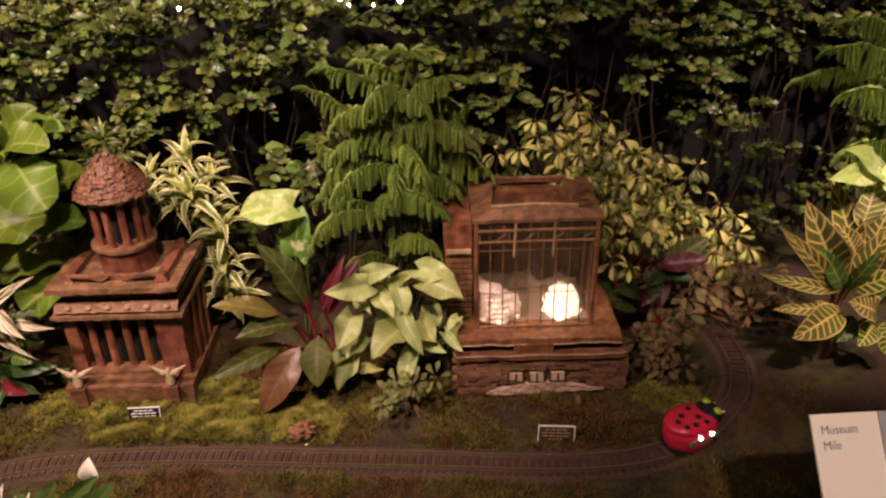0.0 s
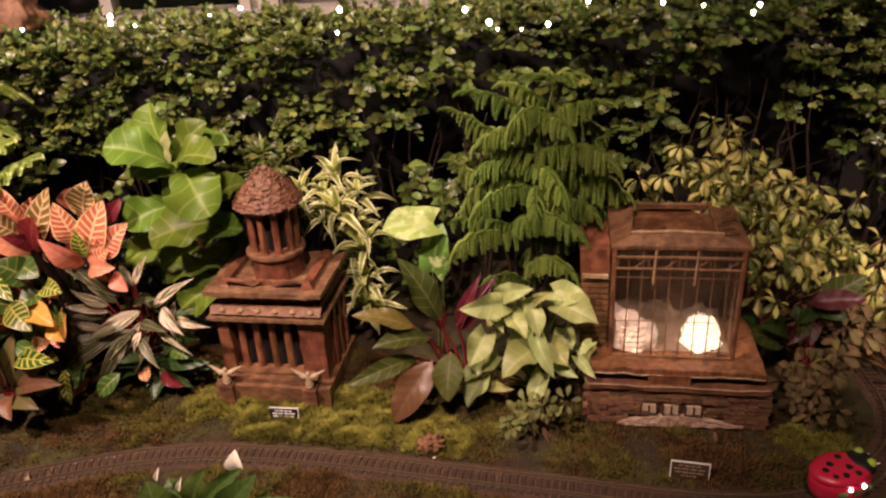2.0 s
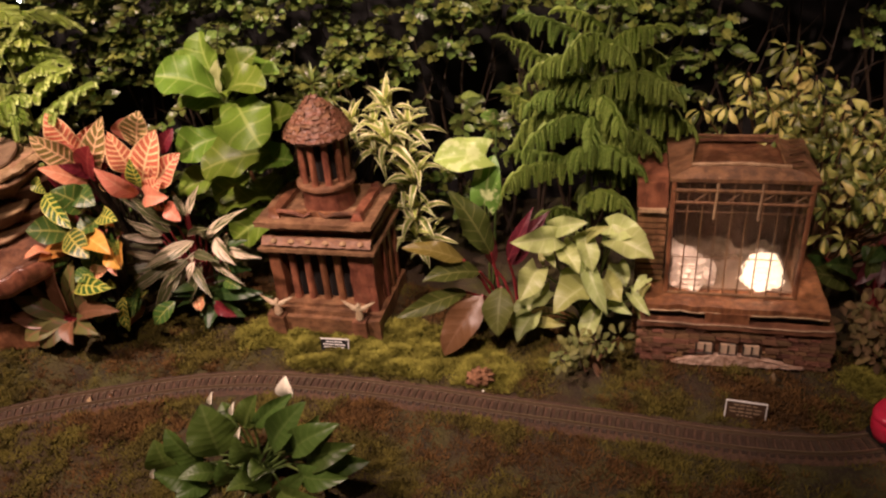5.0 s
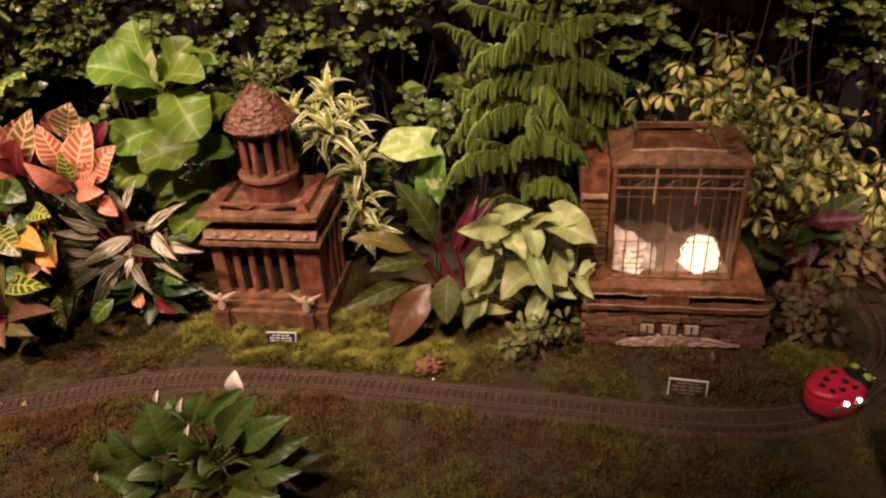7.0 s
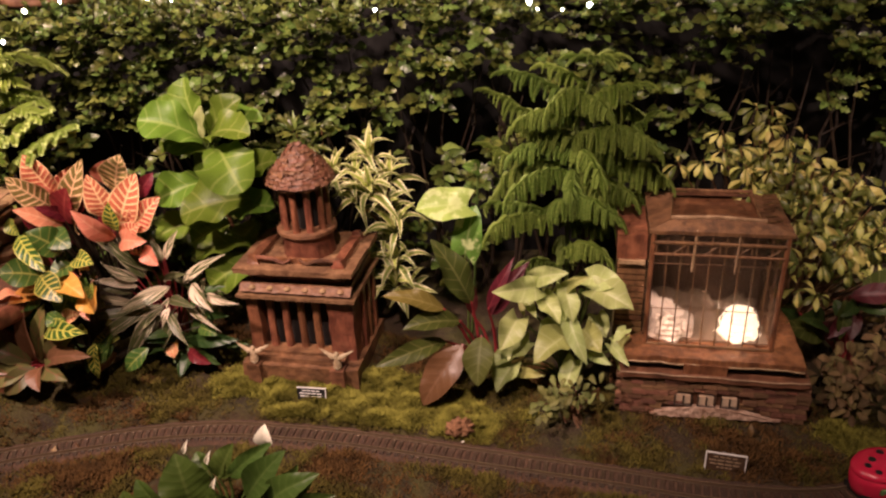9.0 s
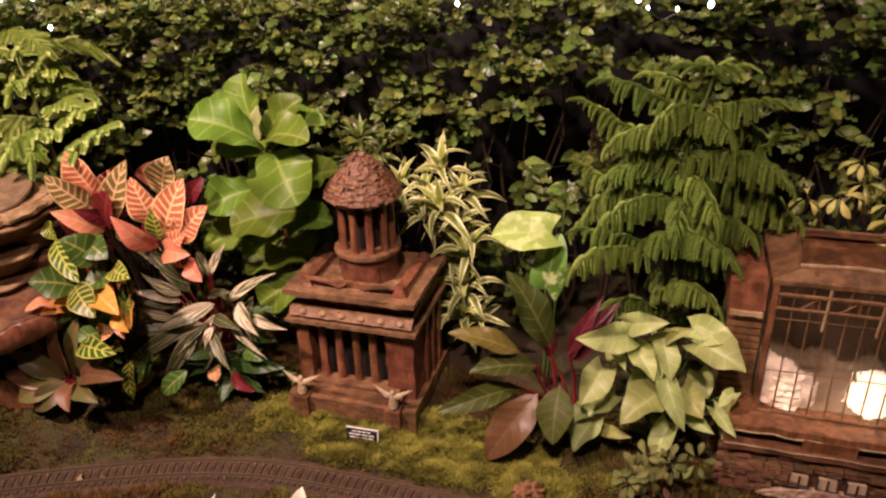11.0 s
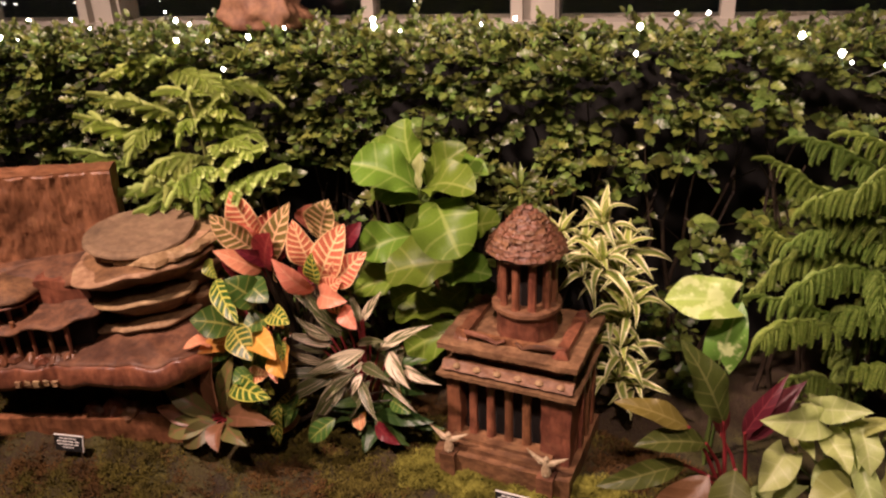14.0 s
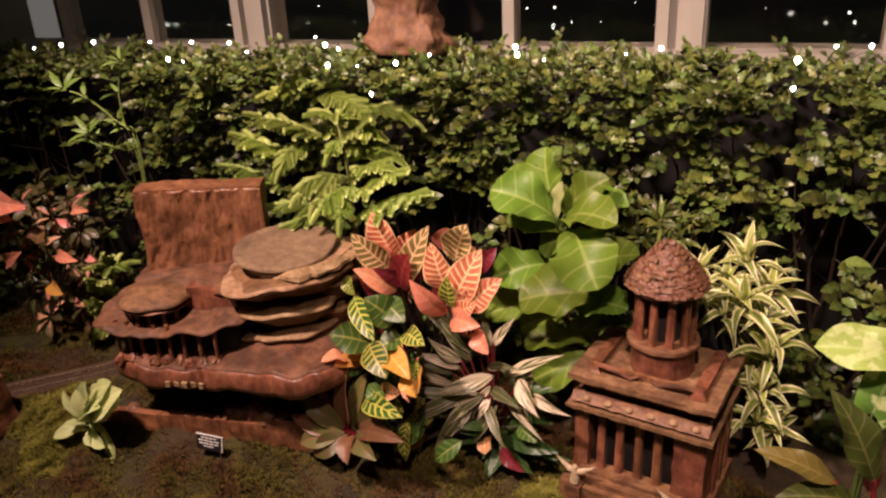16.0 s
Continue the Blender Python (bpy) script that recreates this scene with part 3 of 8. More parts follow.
def window():
    win = empty("window_1", HM, "row of cream framed conservatory windows, black with night", "window", kind="structure")
    posts = [(u, False) for u in (-3.05, -2.66, -2.25, -1.87, -0.99, -0.56, 0.42, 0.90, 1.86, 2.34, 2.82)] + [(u, True) for u in (-1.43, -0.08, 1.38)]
    posts.sort()
    for u, wide in posts:
        bm = bmesh.new()
        if wide:
            slab(bm, (u - 0.066, WN + 0.02, 0.934), (u + 0.066, WN + 0.12, 2.9), (0, 0, 0))
            slab(bm, (u - 0.062, WN - 0.01, 0.934), (u - 0.03, WN + 0.018, 2.9), (0, 0, 0))
            slab(bm, (u + 0.024, WN - 0.012, 0.934), (u + 0.058, WN + 0.018, 2.9), (0, 0, 0))
        else:
            slab(bm, (u - 0.017, WN + 0.02, 0.934), (u + 0.017, WN + 0.09, 2.9), (0, 0, 0))
        part("window_post", bm, FRAME, win)
    for (a, wa), (b, wb) in zip(posts, posts[1:]):
        bm = bmesh.new()
        slab(bm, (a + (0.066 if wa else 0.017), WN + 0.05, 0.934), (b - (0.066 if wb else 0.017), WN + 0.056, 2.9), (0, 0, 0))
        part("pane", bm, GLASS, win, "black night-time glass pane")


window()

# small lights in the dark garden outside the panes
rng = random.Random(4)
bm = bmesh.new()
bmesh.ops.create_icosphere(bm, subdivisions=1, radius=1.0)
dot_mesh = bpy.data.meshes.new("garden_light")
bm.to_mesh(dot_mesh)
bm.free()
spots = [Matrix.Translation((rng.uniform(-3.2, 2.6), rng.uniform(0.9, 3.0), rng.uniform(0.85, 1.7))) @ Matrix.Scale(rng.uniform(0.0018, 0.0052), 4) for _ in range(240)]
ob = scattered("garden_lights", dot_mesh, spots, plain("garden_glow", (1, 0.95, 0.9), 0.5, emit=5.0, emit_colour=(1.0, 0.93, 0.85)))
ob.matrix_world = HM
tagged(ob, "tiny white lights in the dark garden outside the windows", "lights", kind="stuff")
bm = bmesh.new()
add(bm, [(-7, 4.5, -1), (7, 4.5, -1), (7, 4.5, 5), (-7, 4.5, 5)], [(0, 1, 2, 3)])
ob = link("backdrop", bm, plain("night", (0.004, 0.005, 0.007), 0.9))
ob.matrix_world = HM
tagged(ob, "black night outside the windows", "night", kind="structure")


# ---- railway ----
def railway(points, z, label, short):
    tr = empty("railway_track", Matrix.Identity(4), label, "model railway")
    pts = curve_points([(x, y, z) for x, y in points], 0.02)
    nor = []
    for i in range(len(pts)):
        d = (pts[min(i + 1, len(pts) - 1)] - pts[max(i - 1, 0)]).normalized()
        nor.append(Vector((-d.y, d.x, 0)))
    bm = bmesh.new()
    rows = []
    for i, (p, n) in enumerate(zip(pts, nor)):
        w = 0.044 + 0.006 * noise.noise((p.x * 13, p.y * 13, 0))
        rows.append([bm.verts.new(p + n * k * w + Vector((0, 0, zz + 0.0014 * noise.noise((p.x * 60, p.y * 60, k))))) for k, zz in ((-1.6, -0.012), (-1, 0.0020), (-0.4, 0.0034), (0.4, 0.0034), (1, 0.0020), (1.6, -0.012))])
    for a, b in zip(rows, rows[1:]):
        for k in range(5):
            bm.faces.new((a[k], b[k], b[k + 1], a[k + 1]))
    part("ballast", bm, BALLAST, tr, "dark gritty ballast under the track")
    for side in (-0.0225, 0.0225):
        bm = bmesh.new()
        prof = [(-0.0026, 0.006), (0.0026, 0.006), (0.0012, 0.0085), (0.0014, 0.0115), (0.0018, 0.0140), (-0.0018, 0.0140), (-0.0014, 0.0115), (-0.0012, 0.0085)]
        rings = [[bm.verts.new(p + n * (side + x) + Vector((0, 0, h))) for x, h in prof] for p, n in zip(pts, nor)]
        for a, b in zip(rings, rings[1:]):
            for k in range(len(prof)):
                bm.faces.new((a[k], a[(k + 1) % len(prof)], b[(k + 1) % len(prof)], b[k]))
        part("rail", bm, STEEL, tr, "dull brass rail with a polished top")
    bm = bmesh.new()
    slab(bm, (-0.0055, -0.036, 0.0), (0.0055, 0.036, 0.0065), (0, 0, 0), taper=0.9)
    tie = bpy.data.meshes.new("tie")
    bm.to_mesh(tie)
    bm.free()
    tie.materials.append(TIE)
    tp = curve_points([(x, y, z) for x, y in points], 0.0185)
    for i in range(1, len(tp) - 1):
        d = tp[i + 1] - tp[i - 1]
        place("tie", tie, None, tr, m=pose(tp[i].x, tp[i].y, z, 0, 0, math.degrees(math.atan2(d.y, d.x))))
    return tr


railway(TRACK, 0.0, "garden railway track curving through the moss", False)
railway(SIDING, SIDE_Z, "second garden railway track behind the wooden museum", True)


# ---- the domed temple model ----
def temple():
    t = empty("temple_model", pose(-0.637, 2.038, 0.0, 0, 0, 7.3), "red-brown bark model of a domed temple with columns, on moss", "model building")
    W, D = 0.15, 0.11
    bm = bmesh.new()
    slab(bm, (-W - 0.012, -D - 0.045, -0.02), (W + 0.010, D, 0.035), (10, 8, 2), 0.004, 30)
    slab(bm, (-W + 0.012, -D - 0.03, 0.035), (W - 0.03, -D + 0.03, 0.052), (10, 3, 1), 0.003, 30)
    slab(bm, (-W + 0.02, -D - 0.012, 0.052), (W - 0.04, -D + 0.03, 0.068), (10, 2, 1), 0.003, 30)
    part("stepped_base", bm, BARK2, t, "stepped base of brown bark")
    # solid core: the porch's shade is put into its colour
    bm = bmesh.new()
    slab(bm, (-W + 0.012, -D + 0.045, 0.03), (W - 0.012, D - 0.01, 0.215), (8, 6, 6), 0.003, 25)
    part("hall", bm, SHADEBLACK, t, "solid core painted near-black for the shade behind the columns")
    for x0, x1 in ((-W + 0.002, -W + 0.035), (W - 0.072, W - 0.004)):
        bm = bmesh.new()
        slab(bm, (x0, -D + 0.004, 0.03), (x1, -D + 0.06, 0.215), (4, 4, 12), 0.003, 28, 2)
        part("corner_pier", bm, BARK, t)
    bm = bmesh.new()
    slab(bm, (W - 0.022, -D + 0.06, 0.02), (W - 0.004, D - 0.005, 0.215), (2, 8, 10), 0.004, 24, 5)
    part("side_wall", bm, BARK, t, "bark side wall with raised strips")
    bm = bmesh.new()
    slab(bm, (-W + 0.004, -D + 0.06, 0.02), (-W + 0.022, D - 0.005, 0.215), (2, 8, 10), 0.004, 24, 7)
    part("side_wall", bm, BARK, t, "bark side wall with raised strips")
    for k in range(3):
        bm = bmesh.new()
        y = -D + 0.085 + k * 0.048
        slab(bm, (W - 0.006, y - 0.008, 0.03), (W + 0.005, y + 0.008, 0.21), (1, 1, 8), 0.002, 40, k)
        part("pilaster", bm, BARK, t)
    for k in range(4):
        x = -W + 0.062 + k * 0.043
        bm = bmesh.new()
        lathe(bm, [(0.0125, 0.05), (0.0115, 0.07), (0.010, 0.11), (0.0095, 0.17), (0.0115, 0.19), (0.012, 0.215)], 10, (x, -D + 0.02, 0.0), 0.25, 30, k)
        part("column", bm, BARK, t, "twig column of the porch")
    bm = bmesh.new()
    slab(bm, (-W - 0.012, -D - 0.018, 0.215), (W + 0.010, D + 0.006, 0.228), (34, 24, 1), 0.0026, 60, 1)
    part("lower_cornice", bm, TANBARK, t)
    bm = bmesh.new()
    slab(bm, (-W + 0.008, -D + 0.000, 0.229), (W - 0.008, D, 0.256), (14, 10, 2), 0.003, 30, 1)
    part("frieze", bm, BARK, t)
    bm = bmesh.new()
    vs = slab(bm, (-W - 0.002, -D - 0.014, 0.238), (W + 0.000, -D - 0.004, 0.259), (24, 1, 3), 0.0024, 60, 1)
    for v in vs:
        v.co.y += (v.co.z - 0.235) * 0.6
    part("sloped_board", bm, TANBARK, t, "brown sloping board set with pale nuts")
    for k in range(6):
        bm = bmesh.new()
        lathe(bm, [(0.008, -0.004), (0.0105, 0.0), (0.008, 0.005), (0.002, 0.0085)], 10, (-W + 0.034 + k * 0.048, -D - 0.004, 0.249))
        part("nut", bm, RIM, t, "pale round nut")
    bm = bmesh.new()
    slab(bm, (-W + 0.026, -D + 0.024, 0.256), (W - 0.026, D - 0.020, 0.305), (6, 6, 2), 0.002, 30)
    part("attic", bm, BARK, t, "dark shadowed attic wall")
    bm = bmesh.new()
    slab(bm, (-W - 0.010, -D - 0.014, 0.303), (W + 0.010, D + 0.010, 0.317), (34, 26, 1), 0.0030, 55, 3)
    part("upper_cornice", bm, TANBARK, t, "broad brown bark roof slab")
    for x, y in ((-0.115, -0.085), (0.115, -0.085), (-0.115, 0.085), (0.115, 0.085)):
        bm = bmesh.new()
        slab(bm, (x - 0.018, y - 0.014, 0.317), (x + 0.018, y + 0.014, 0.342), (2, 2, 2), 0.006, 40, x * 9, taper=0.5)
        part("corner_ornament", bm, BARK, t, "rough bark corner ornament on the roof")
    for side in (-1, 1):
        bm = bmesh.new()
        tube(bm, [(side * 0.115, -0.082, 0.332), (side * 0.085, -0.094, 0.340), (side * 0.055, -0.092, 0.334), (side * 0.03, -0.090, 0.322), (side * 0.012, -0.088, 0.334)], [0.008, 0.006, 0.0065, 0.005, 0.004], 7)
        part("scroll", bm, BARK2, t, "curled seed pod ornament")
        bm = bmesh.new()
        slab(bm, (side * 0.115 - 0.012, -0.07, 0.317), (side * 0.115 + 0.012, 0.07, 0.334), (1, 8, 1), 0.003, 30, side)
        part("parapet", bm, BARK, t)
    bm = bmesh.new()
    slab(bm, (-0.10, -0.082, 0.317), (0.10, -0.07, 0.331), (10, 1, 1), 0.003, 30)
    part("parapet", bm, BARK, t)
    bm = bmesh.new()
    lathe(bm, [(0.070, 0.316), (0.068, 0.35), (0.069, 0.386)], 28, (0.008, 0.005, 0), 0.05, 20)
    part("drum_base", bm, BARK, t)
    bm = bmesh.new()
    lathe(bm, [(0.077, 0.384), (0.080, 0.389), (0.079, 0.396), (0.070, 0.399)], 32, (0.008, 0.005, 0), 0.06, 20)
    part("drum_ring", bm, BARK2, t)
    bm = bmesh.new()
    lathe(bm, [(0.036, 0.39), (0.036, 0.54)], 12, (0.008, 0.005, 0), 0.1, 20)
    part("drum_core", bm, SHADEBLACK, t, "drum core painted near-black for the shade inside")
    for k in range(10):
        a = 2 * math.pi * (k + 0.3) / 10
        bm = bmesh.new()
        lathe(bm, [(0.0105, 0.395), (0.009, 0.41), (0.0085, 0.515), (0.0105, 0.54)], 9, (0.008 + 0.058 * math.cos(a), 0.005 + 0.058 * math.sin(a), 0), 0.25, 30, k)
        part("drum_column", bm, BARK, t, "twig column of the round drum")
    bm = bmesh.new()
    lathe(bm, [(0.070, 0.526), (0.082, 0.530), (0.084, 0.538), (0.078, 0.545), (0.069, 0.560), (0.056, 0.582), (0.041, 0.606), (0.024, 0.628), (0.004, 0.643)], 30, (0.007, 0.005, 0), 0.10, 35)
    dome = part("dome", bm, BARK2, t, "ragged dome of layered bark scales")
    rr = random.Random(7)
    shingles = []
    for k in range(6):
        bm = bmesh.new()
        slab(bm, (-0.019, -0.0022, -0.008), (0.019, 0.0022, 0.006), (5, 0, 2), 0.0034, 110, 3 + k * 2.2)
        me = bpy.data.meshes.new("bark_scale")
        bm.to_mesh(me)
        bm.free()
        me.materials.append(BARK2)
        shingles.append(me)
    for row in range(12):
        f = row / 11
        z = 0.545 + 0.096 * f
        r = 0.082 * (1 - f**1.3 * 0.90)
        n = max(3, int(17 * r / 0.08))
        for k in range(n):
            a = 2 * math.pi * (k + 0.5 * (row % 2) + rr.uniform(-0.3, 0.3)) / n
            place("bark_scale", shingles[rr.randrange(6)], None, dome, m=Matrix.Translation((0.007 + r * math.cos(a), 0.005 + r * math.sin(a), z + rr.uniform(-0.003, 0.003))) @ Matrix.Rotation(a + math.pi / 2, 4, "Z") @ Matrix.Rotation(-0.50 - 0.20 * f + rr.uniform(-0.12, 0.12), 4, "X") @ Matrix.Rotation(rr.uniform(-0.12, 0.12), 4, "Y") @ Matrix.Diagonal((rr.uniform(0.9, 1.5) * (1 - 0.4 * f), rr.uniform(0.7, 1.3), rr.uniform(0.55, 0.95), 1)))
    # two carved eagles on the front corners
    bm = bmesh.new()
    lathe(bm, [(0.009, 0.0), (0.0125, 0.008), (0.0115, 0.018), (0.0085, 0.030), (0.0065, 0.042), (0.0068, 0.050), (0.002, 0.056)], 10)
    for s in (-1, 1):
        tube(bm, [(s * 0.003, 0.002, 0.036), (s * 0.014, 0.0, 0.040), (s * 0.028, 0.002, 0.048), (s * 0.050, 0.004, 0.062)], [0.0065, 0.0080, 0.0055, 0.0008], 6)
    eagle = bpy.data.meshes.new("eagle_figure")
    bm.to_mesh(eagle)
    bm.free()
    for x in (-W + 0.026, W - 0.042):
        bm = bmesh.new()
        slab(bm, (x - 0.018, -D - 0.062, -0.01), (x + 0.018, -D - 0.02, 0.041), (2, 2, 2), 0.003, 40, x)
        part("pedestal", bm, BARK2, t)
        place("eagle_figure", eagle, EAGLE, t, "pale carved bird with spread wings", Matrix.Translation((x, -D - 0.047, 0.042)) @ Matrix.Scale(0.95, 4))
    storeys = ((-0.05, 0.0, 0.035, 0.052, 0.068, 0.215, 0.228, 0.259, 0.303, 0.317, 0.386, 0.399, 0.540, 0.650), (-0.05, 0.0, 0.078, 0.092, 0.102, 0.264, 0.273, 0.300, 0.335, 0.349, 0.412, 0.425, 0.552, 0.652))
    for ob in t.children_recursive:
        if ob.data.users > 1:
            ob.matrix_basis.translation.z = float(np.interp(ob.matrix_basis.translation.z, *storeys))
        else:
            for v in ob.data.vertices:
                v.co.z = float(np.interp(v.co.z, *storeys))


temple()


# ---- the glass cube model ----
def glass_house():
    g = empty("glass_cube_model", pose(0.408, 2.035, -0.008, 0, 0, 7.5), "bark model museum with a lit glass cube on a brick base", "model building")
    # base: courses of small bark bricks round a core
    bm = bmesh.new()
    slab(bm, (-0.198, 0.008, -0.02), (0.215, 0.36, 0.130), (6, 6, 2), 0.002, 20)
    base = part("base", bm, BARK2, g, "dark brick base")
    bm = bmesh.new()
    slab(bm, (-0.5, -0.5, -0.5), (0.5, 0.5, 0.5), (1, 0, 1), 0.09, 1.4)
    brick = bpy.data.meshes.new("brick")
    bm.to_mesh(brick)
    bm.free()
    brick.materials.append(BRICK)
    rr = random.Random(11)

    def arch(x, z):
        return ((x - 0.01) / 0.15) ** 2 + ((z - 0.002) / 0.056) ** 2 < 1 or (abs(x - 0.010) < 0.075 and 0.02 < z < 0.082)

    for row in range(10):
        z = -0.006 + row * 0.0136
        x = -0.205 - (row % 2) * 0.012
        while x < 0.21:
            w = rr.uniform(0.022, 0.036)
            if not arch(x + w / 2, z + 0.006):
                place("brick", brick, None, base, m=Matrix.Translation((x + w / 2, 0.004 + rr.uniform(-0.004, 0.003), z + 0.0064)) @ Matrix.Rotation(rr.uniform(-0.03, 0.03), 4, "Y") @ Matrix.Diagonal((w - 0.003, 0.015, 0.0112, 1)))
            x += w
        y = 0.02
        while y < 0.33:
            w = rr.uniform(0.024, 0.036)
            for xx in (-0.2, 0.219):
                place("brick", brick, None, base, m=Matrix.Translation((xx, y + w / 2, z + 0.0064)) @ Matrix.Diagonal((0.012, w - 0.002, 0.0118, 1)))
            y += w
    bm = bmesh.new()
    slab(bm, (-0.155, -0.009, 0.0), (0.175, 0.004, 0.034), (44, 1, 4), 0.003, 70, 2)
    for v in bm.verts:
        v.co.z = 0.014 + 0.010 * (v.co.x + 0.15) / 0.3 + v.co.z * max(0.10, 1 - abs((v.co.x - 0.005) / 0.160) ** 1.6)
    part("entrance_band", bm, BIRCH, g, "pale lens of birch bark at the entrance")
    for k in range(3):
        bm = bmesh.new()
        x = -0.054 + k * 0.054
        slab(bm, (x - 0.017, -0.002, 0.055), (x + 0.017, 0.006, 0.078), (1, 0, 1))
        win = part("window", bm, plain("lit_window", (0.36, 0.22, 0.13), 0.5, emit=0.12, emit_colour=(1, 0.62, 0.40)), g, "small lit window")
        bm = bmesh.new()
        for a, b in (((x - 0.020, 0.053), (x + 0.020, 0.053)), ((x + 0.020, 0.053), (x + 0.020, 0.082)), ((x - 0.020, 0.082), (x - 0.020, 0.053)), ((x, 0.053), (x, 0.080))):
            tube(bm, [(a[0], -0.006, a[1]), (b[0], -0.006, b[1])], 0.0026, 5)
        part("window_frame", bm, TIE, win)
    bm = bmesh.new()
    slab(bm, (-0.208, -0.012, 0.129), (0.226, 0.36, 0.142), (40, 12, 1), 0.005, 24, 4)
    cornice = part("cornice", bm, BARK2, g, "wavy edged bark slab")
    bm = bmesh.new()
    edge = [Vector((-0.208 + 0.0217 * k, -0.012, 0.142)) for k in range(21)]
    tube(bm, [p + noise.noise_vector(p * 24 + Vector((4, 4, 4))) * 0.005 for p in edge], 0.0025, 5)
    part("worn_edge", bm, PALEWOOD, cornice, "pale worn edge of the bark slab")
    # shade under the terrace, painted as a near-black band
    bm = bmesh.new()
    slab(bm, (-0.190, 0.020, 0.142), (0.205, 0.34, 0.167), (10, 8, 1), 0.002, 24, 4)
    part("slot_band", bm, SHADEBLACK, g, "slot band painted near-black for the shade under the terrace")
    bm = bmesh.new()
    slab(bm, (-0.060, -0.002, 0.142), (0.040, 0.03, 0.168), (6, 2, 1), 0.003, 24, 4)
    part("slot_pier", bm, BARK, g)
    bm = bmesh.new()
    slab(bm, (-0.200, 0.004, 0.166), (0.212, 0.35, 0.182), (40, 20, 1), 0.005, 24, 6)
    terrace = part("terrace", bm, BARK, g, "red-brown bark terrace")
    bm = bmesh.new()
    edge = [Vector((-0.200 + 0.0206 * k, 0.004, 0.166)) for k in range(21)]
    tube(bm, [p + noise.noise_vector(p * 24 + Vector((6, 6, 6))) * 0.005 for p in edge], 0.0025, 5)
    part("worn_edge", bm, PALEWOOD, terrace, "pale worn edge of the terrace")
    X0, X1, Y0, Y1, Z0, Z1 = -0.155, 0.146, 0.062, 0.272, 0.182, 0.490
    bm = bmesh.new()
    slab(bm, (X0 + 0.006, Y0 + 0.02, Z0), (X1 - 0.006, Y1, Z0 + 0.006), (2, 2, 0))
    part("floor", bm, plain("pale_floor", (0.24, 0.18, 0.13), 0.7), g, "pale floor inside the cube")
    bm = bmesh.new()
    slab(bm, (X0 + 0.004, Y1 - 0.012, Z0), (X1 - 0.004, Y1, Z1), (8, 1, 8), 0.003, 20)
    part("back_wall", bm, plain("smoky_wall", (0.090, 0.046, 0.024), 0.7, scale=12, speck=0.8), g, "smoky brown back wall")
    bm = bmesh.new()
    vs = slab(bm, (X0 + 0.02, Y1 - 0.04, Z0 + 0.006), (X1 - 0.02, Y1 - 0.034, Z0 + 0.045), (24, 0, 6), 0.026, 24, 3)
    part("inner_screen", bm, plain("dull_paper", (0.24, 0.18, 0.13), 0.8, speck=0.4, scale=30), g, "crumpled pale paper inside the cube")
    bm = bmesh.new()
    slab(bm, (X0 + 0.012, Y0 + 0.03, Z0 + 0.004), (X0 + 0.118, Y0 + 0.09, Z0 + 0.098), (12, 4, 10), 0.010, 28, 6)
    for v in bm.verts:
        v.co.z = Z0 + (v.co.z - Z0) * (1.05 - 0.62 * (v.co.x - X0) / 0.118)
    part("paper_heap", bm, plain("white_paper", (0.74, 0.68, 0.61), 0.7), g, "crumpled white paper heap inside the cube")
    for xs in (X0, X1):
        bm = bmesh.new()
        slab(bm, (xs - 0.002, Y0 + 0.006, Z0), (xs + 0.002, Y1 - 0.006, Z1), (0, 0, 0))
        ob = part("glass_pane", bm, FILM, g, "clear side pane")
        ob.visible_shadow = False
    bm = bmesh.new()
    vs = slab(bm, (X0 + 0.004, Y0 - 0.001, Z0), (X1 - 0.004, Y0 + 0.0015, Z1), (30, 0, 16), 0.0035, 30, 1)
    ob = part("glass_pane", bm, FILM, g, "wavy clear front pane")
    ob.visible_shadow = False
    # bars of the cube
    for k in range(10):
        x = X0 + 0.004 + (X1 - X0 - 0.008) * k / 9
        bm = bmesh.new()
        edge = k in (0, 9)
        tube(bm, [(x, Y0 - 0.004, Z0), (x + rng.uniform(-0.002, 0.002), Y0 - 0.004, (Z0 + Z1) / 2), (x, Y0 - 0.004, Z1)], 0.006 if edge else 0.0016, 6)
        part("corner_post" if edge else "mullion", bm, BARK if edge else TWIG, g)
    for z, r in ((Z0 + 0.004, 0.004), (Z0 + 0.105, 0.0012), (Z1 - 0.058, 0.0035), (Z1 - 0.028, 0.0045), (Z1 - 0.082, 0.0012)):
        bm = bmesh.new()
        tube(bm, [(X0, Y0 - 0.006, z), ((X0 + X1) / 2, Y0 - 0.006, z + rng.uniform(-0.002, 0.002)), (X1, Y0 - 0.006, z)], r, 6)
        part("transom", bm, TWIG, g)
    for k in range(8):
        bm = bmesh.new()
        x = X0 + 0.012 + k * 0.035
        tube(bm, [(x, Y0 - 0.005, Z1 - 0.058), (x + 0.035 * (k % 2), Y0 - 0.005, Z1 - 0.03)], 0.0018, 5)
        part("truss_rod", bm, TWIG, g)
    for xs in (X0, X1):
        for y in (Y0 + 0.07, Y0 + 0.14, Y1):
            bm = bmesh.new()
            tube(bm, [(xs, y, Z0), (xs, y, Z1)], 0.0035, 6)
            part("side_mullion", bm, TWIG, g)
    # roof: a sunk tray between broad bark boards that fall away to the eaves
    bm = bmesh.new()
    slab(bm, (X0 + 0.03, Y0 + 0.02, Z1 - 0.004), (X1 - 0.03, Y1 - 0.02, Z1 + 0.006), (14, 10, 0), 0.003, 40)
    part("roof_tray", bm, BARK, g, "sunk tray of mottled red bark")
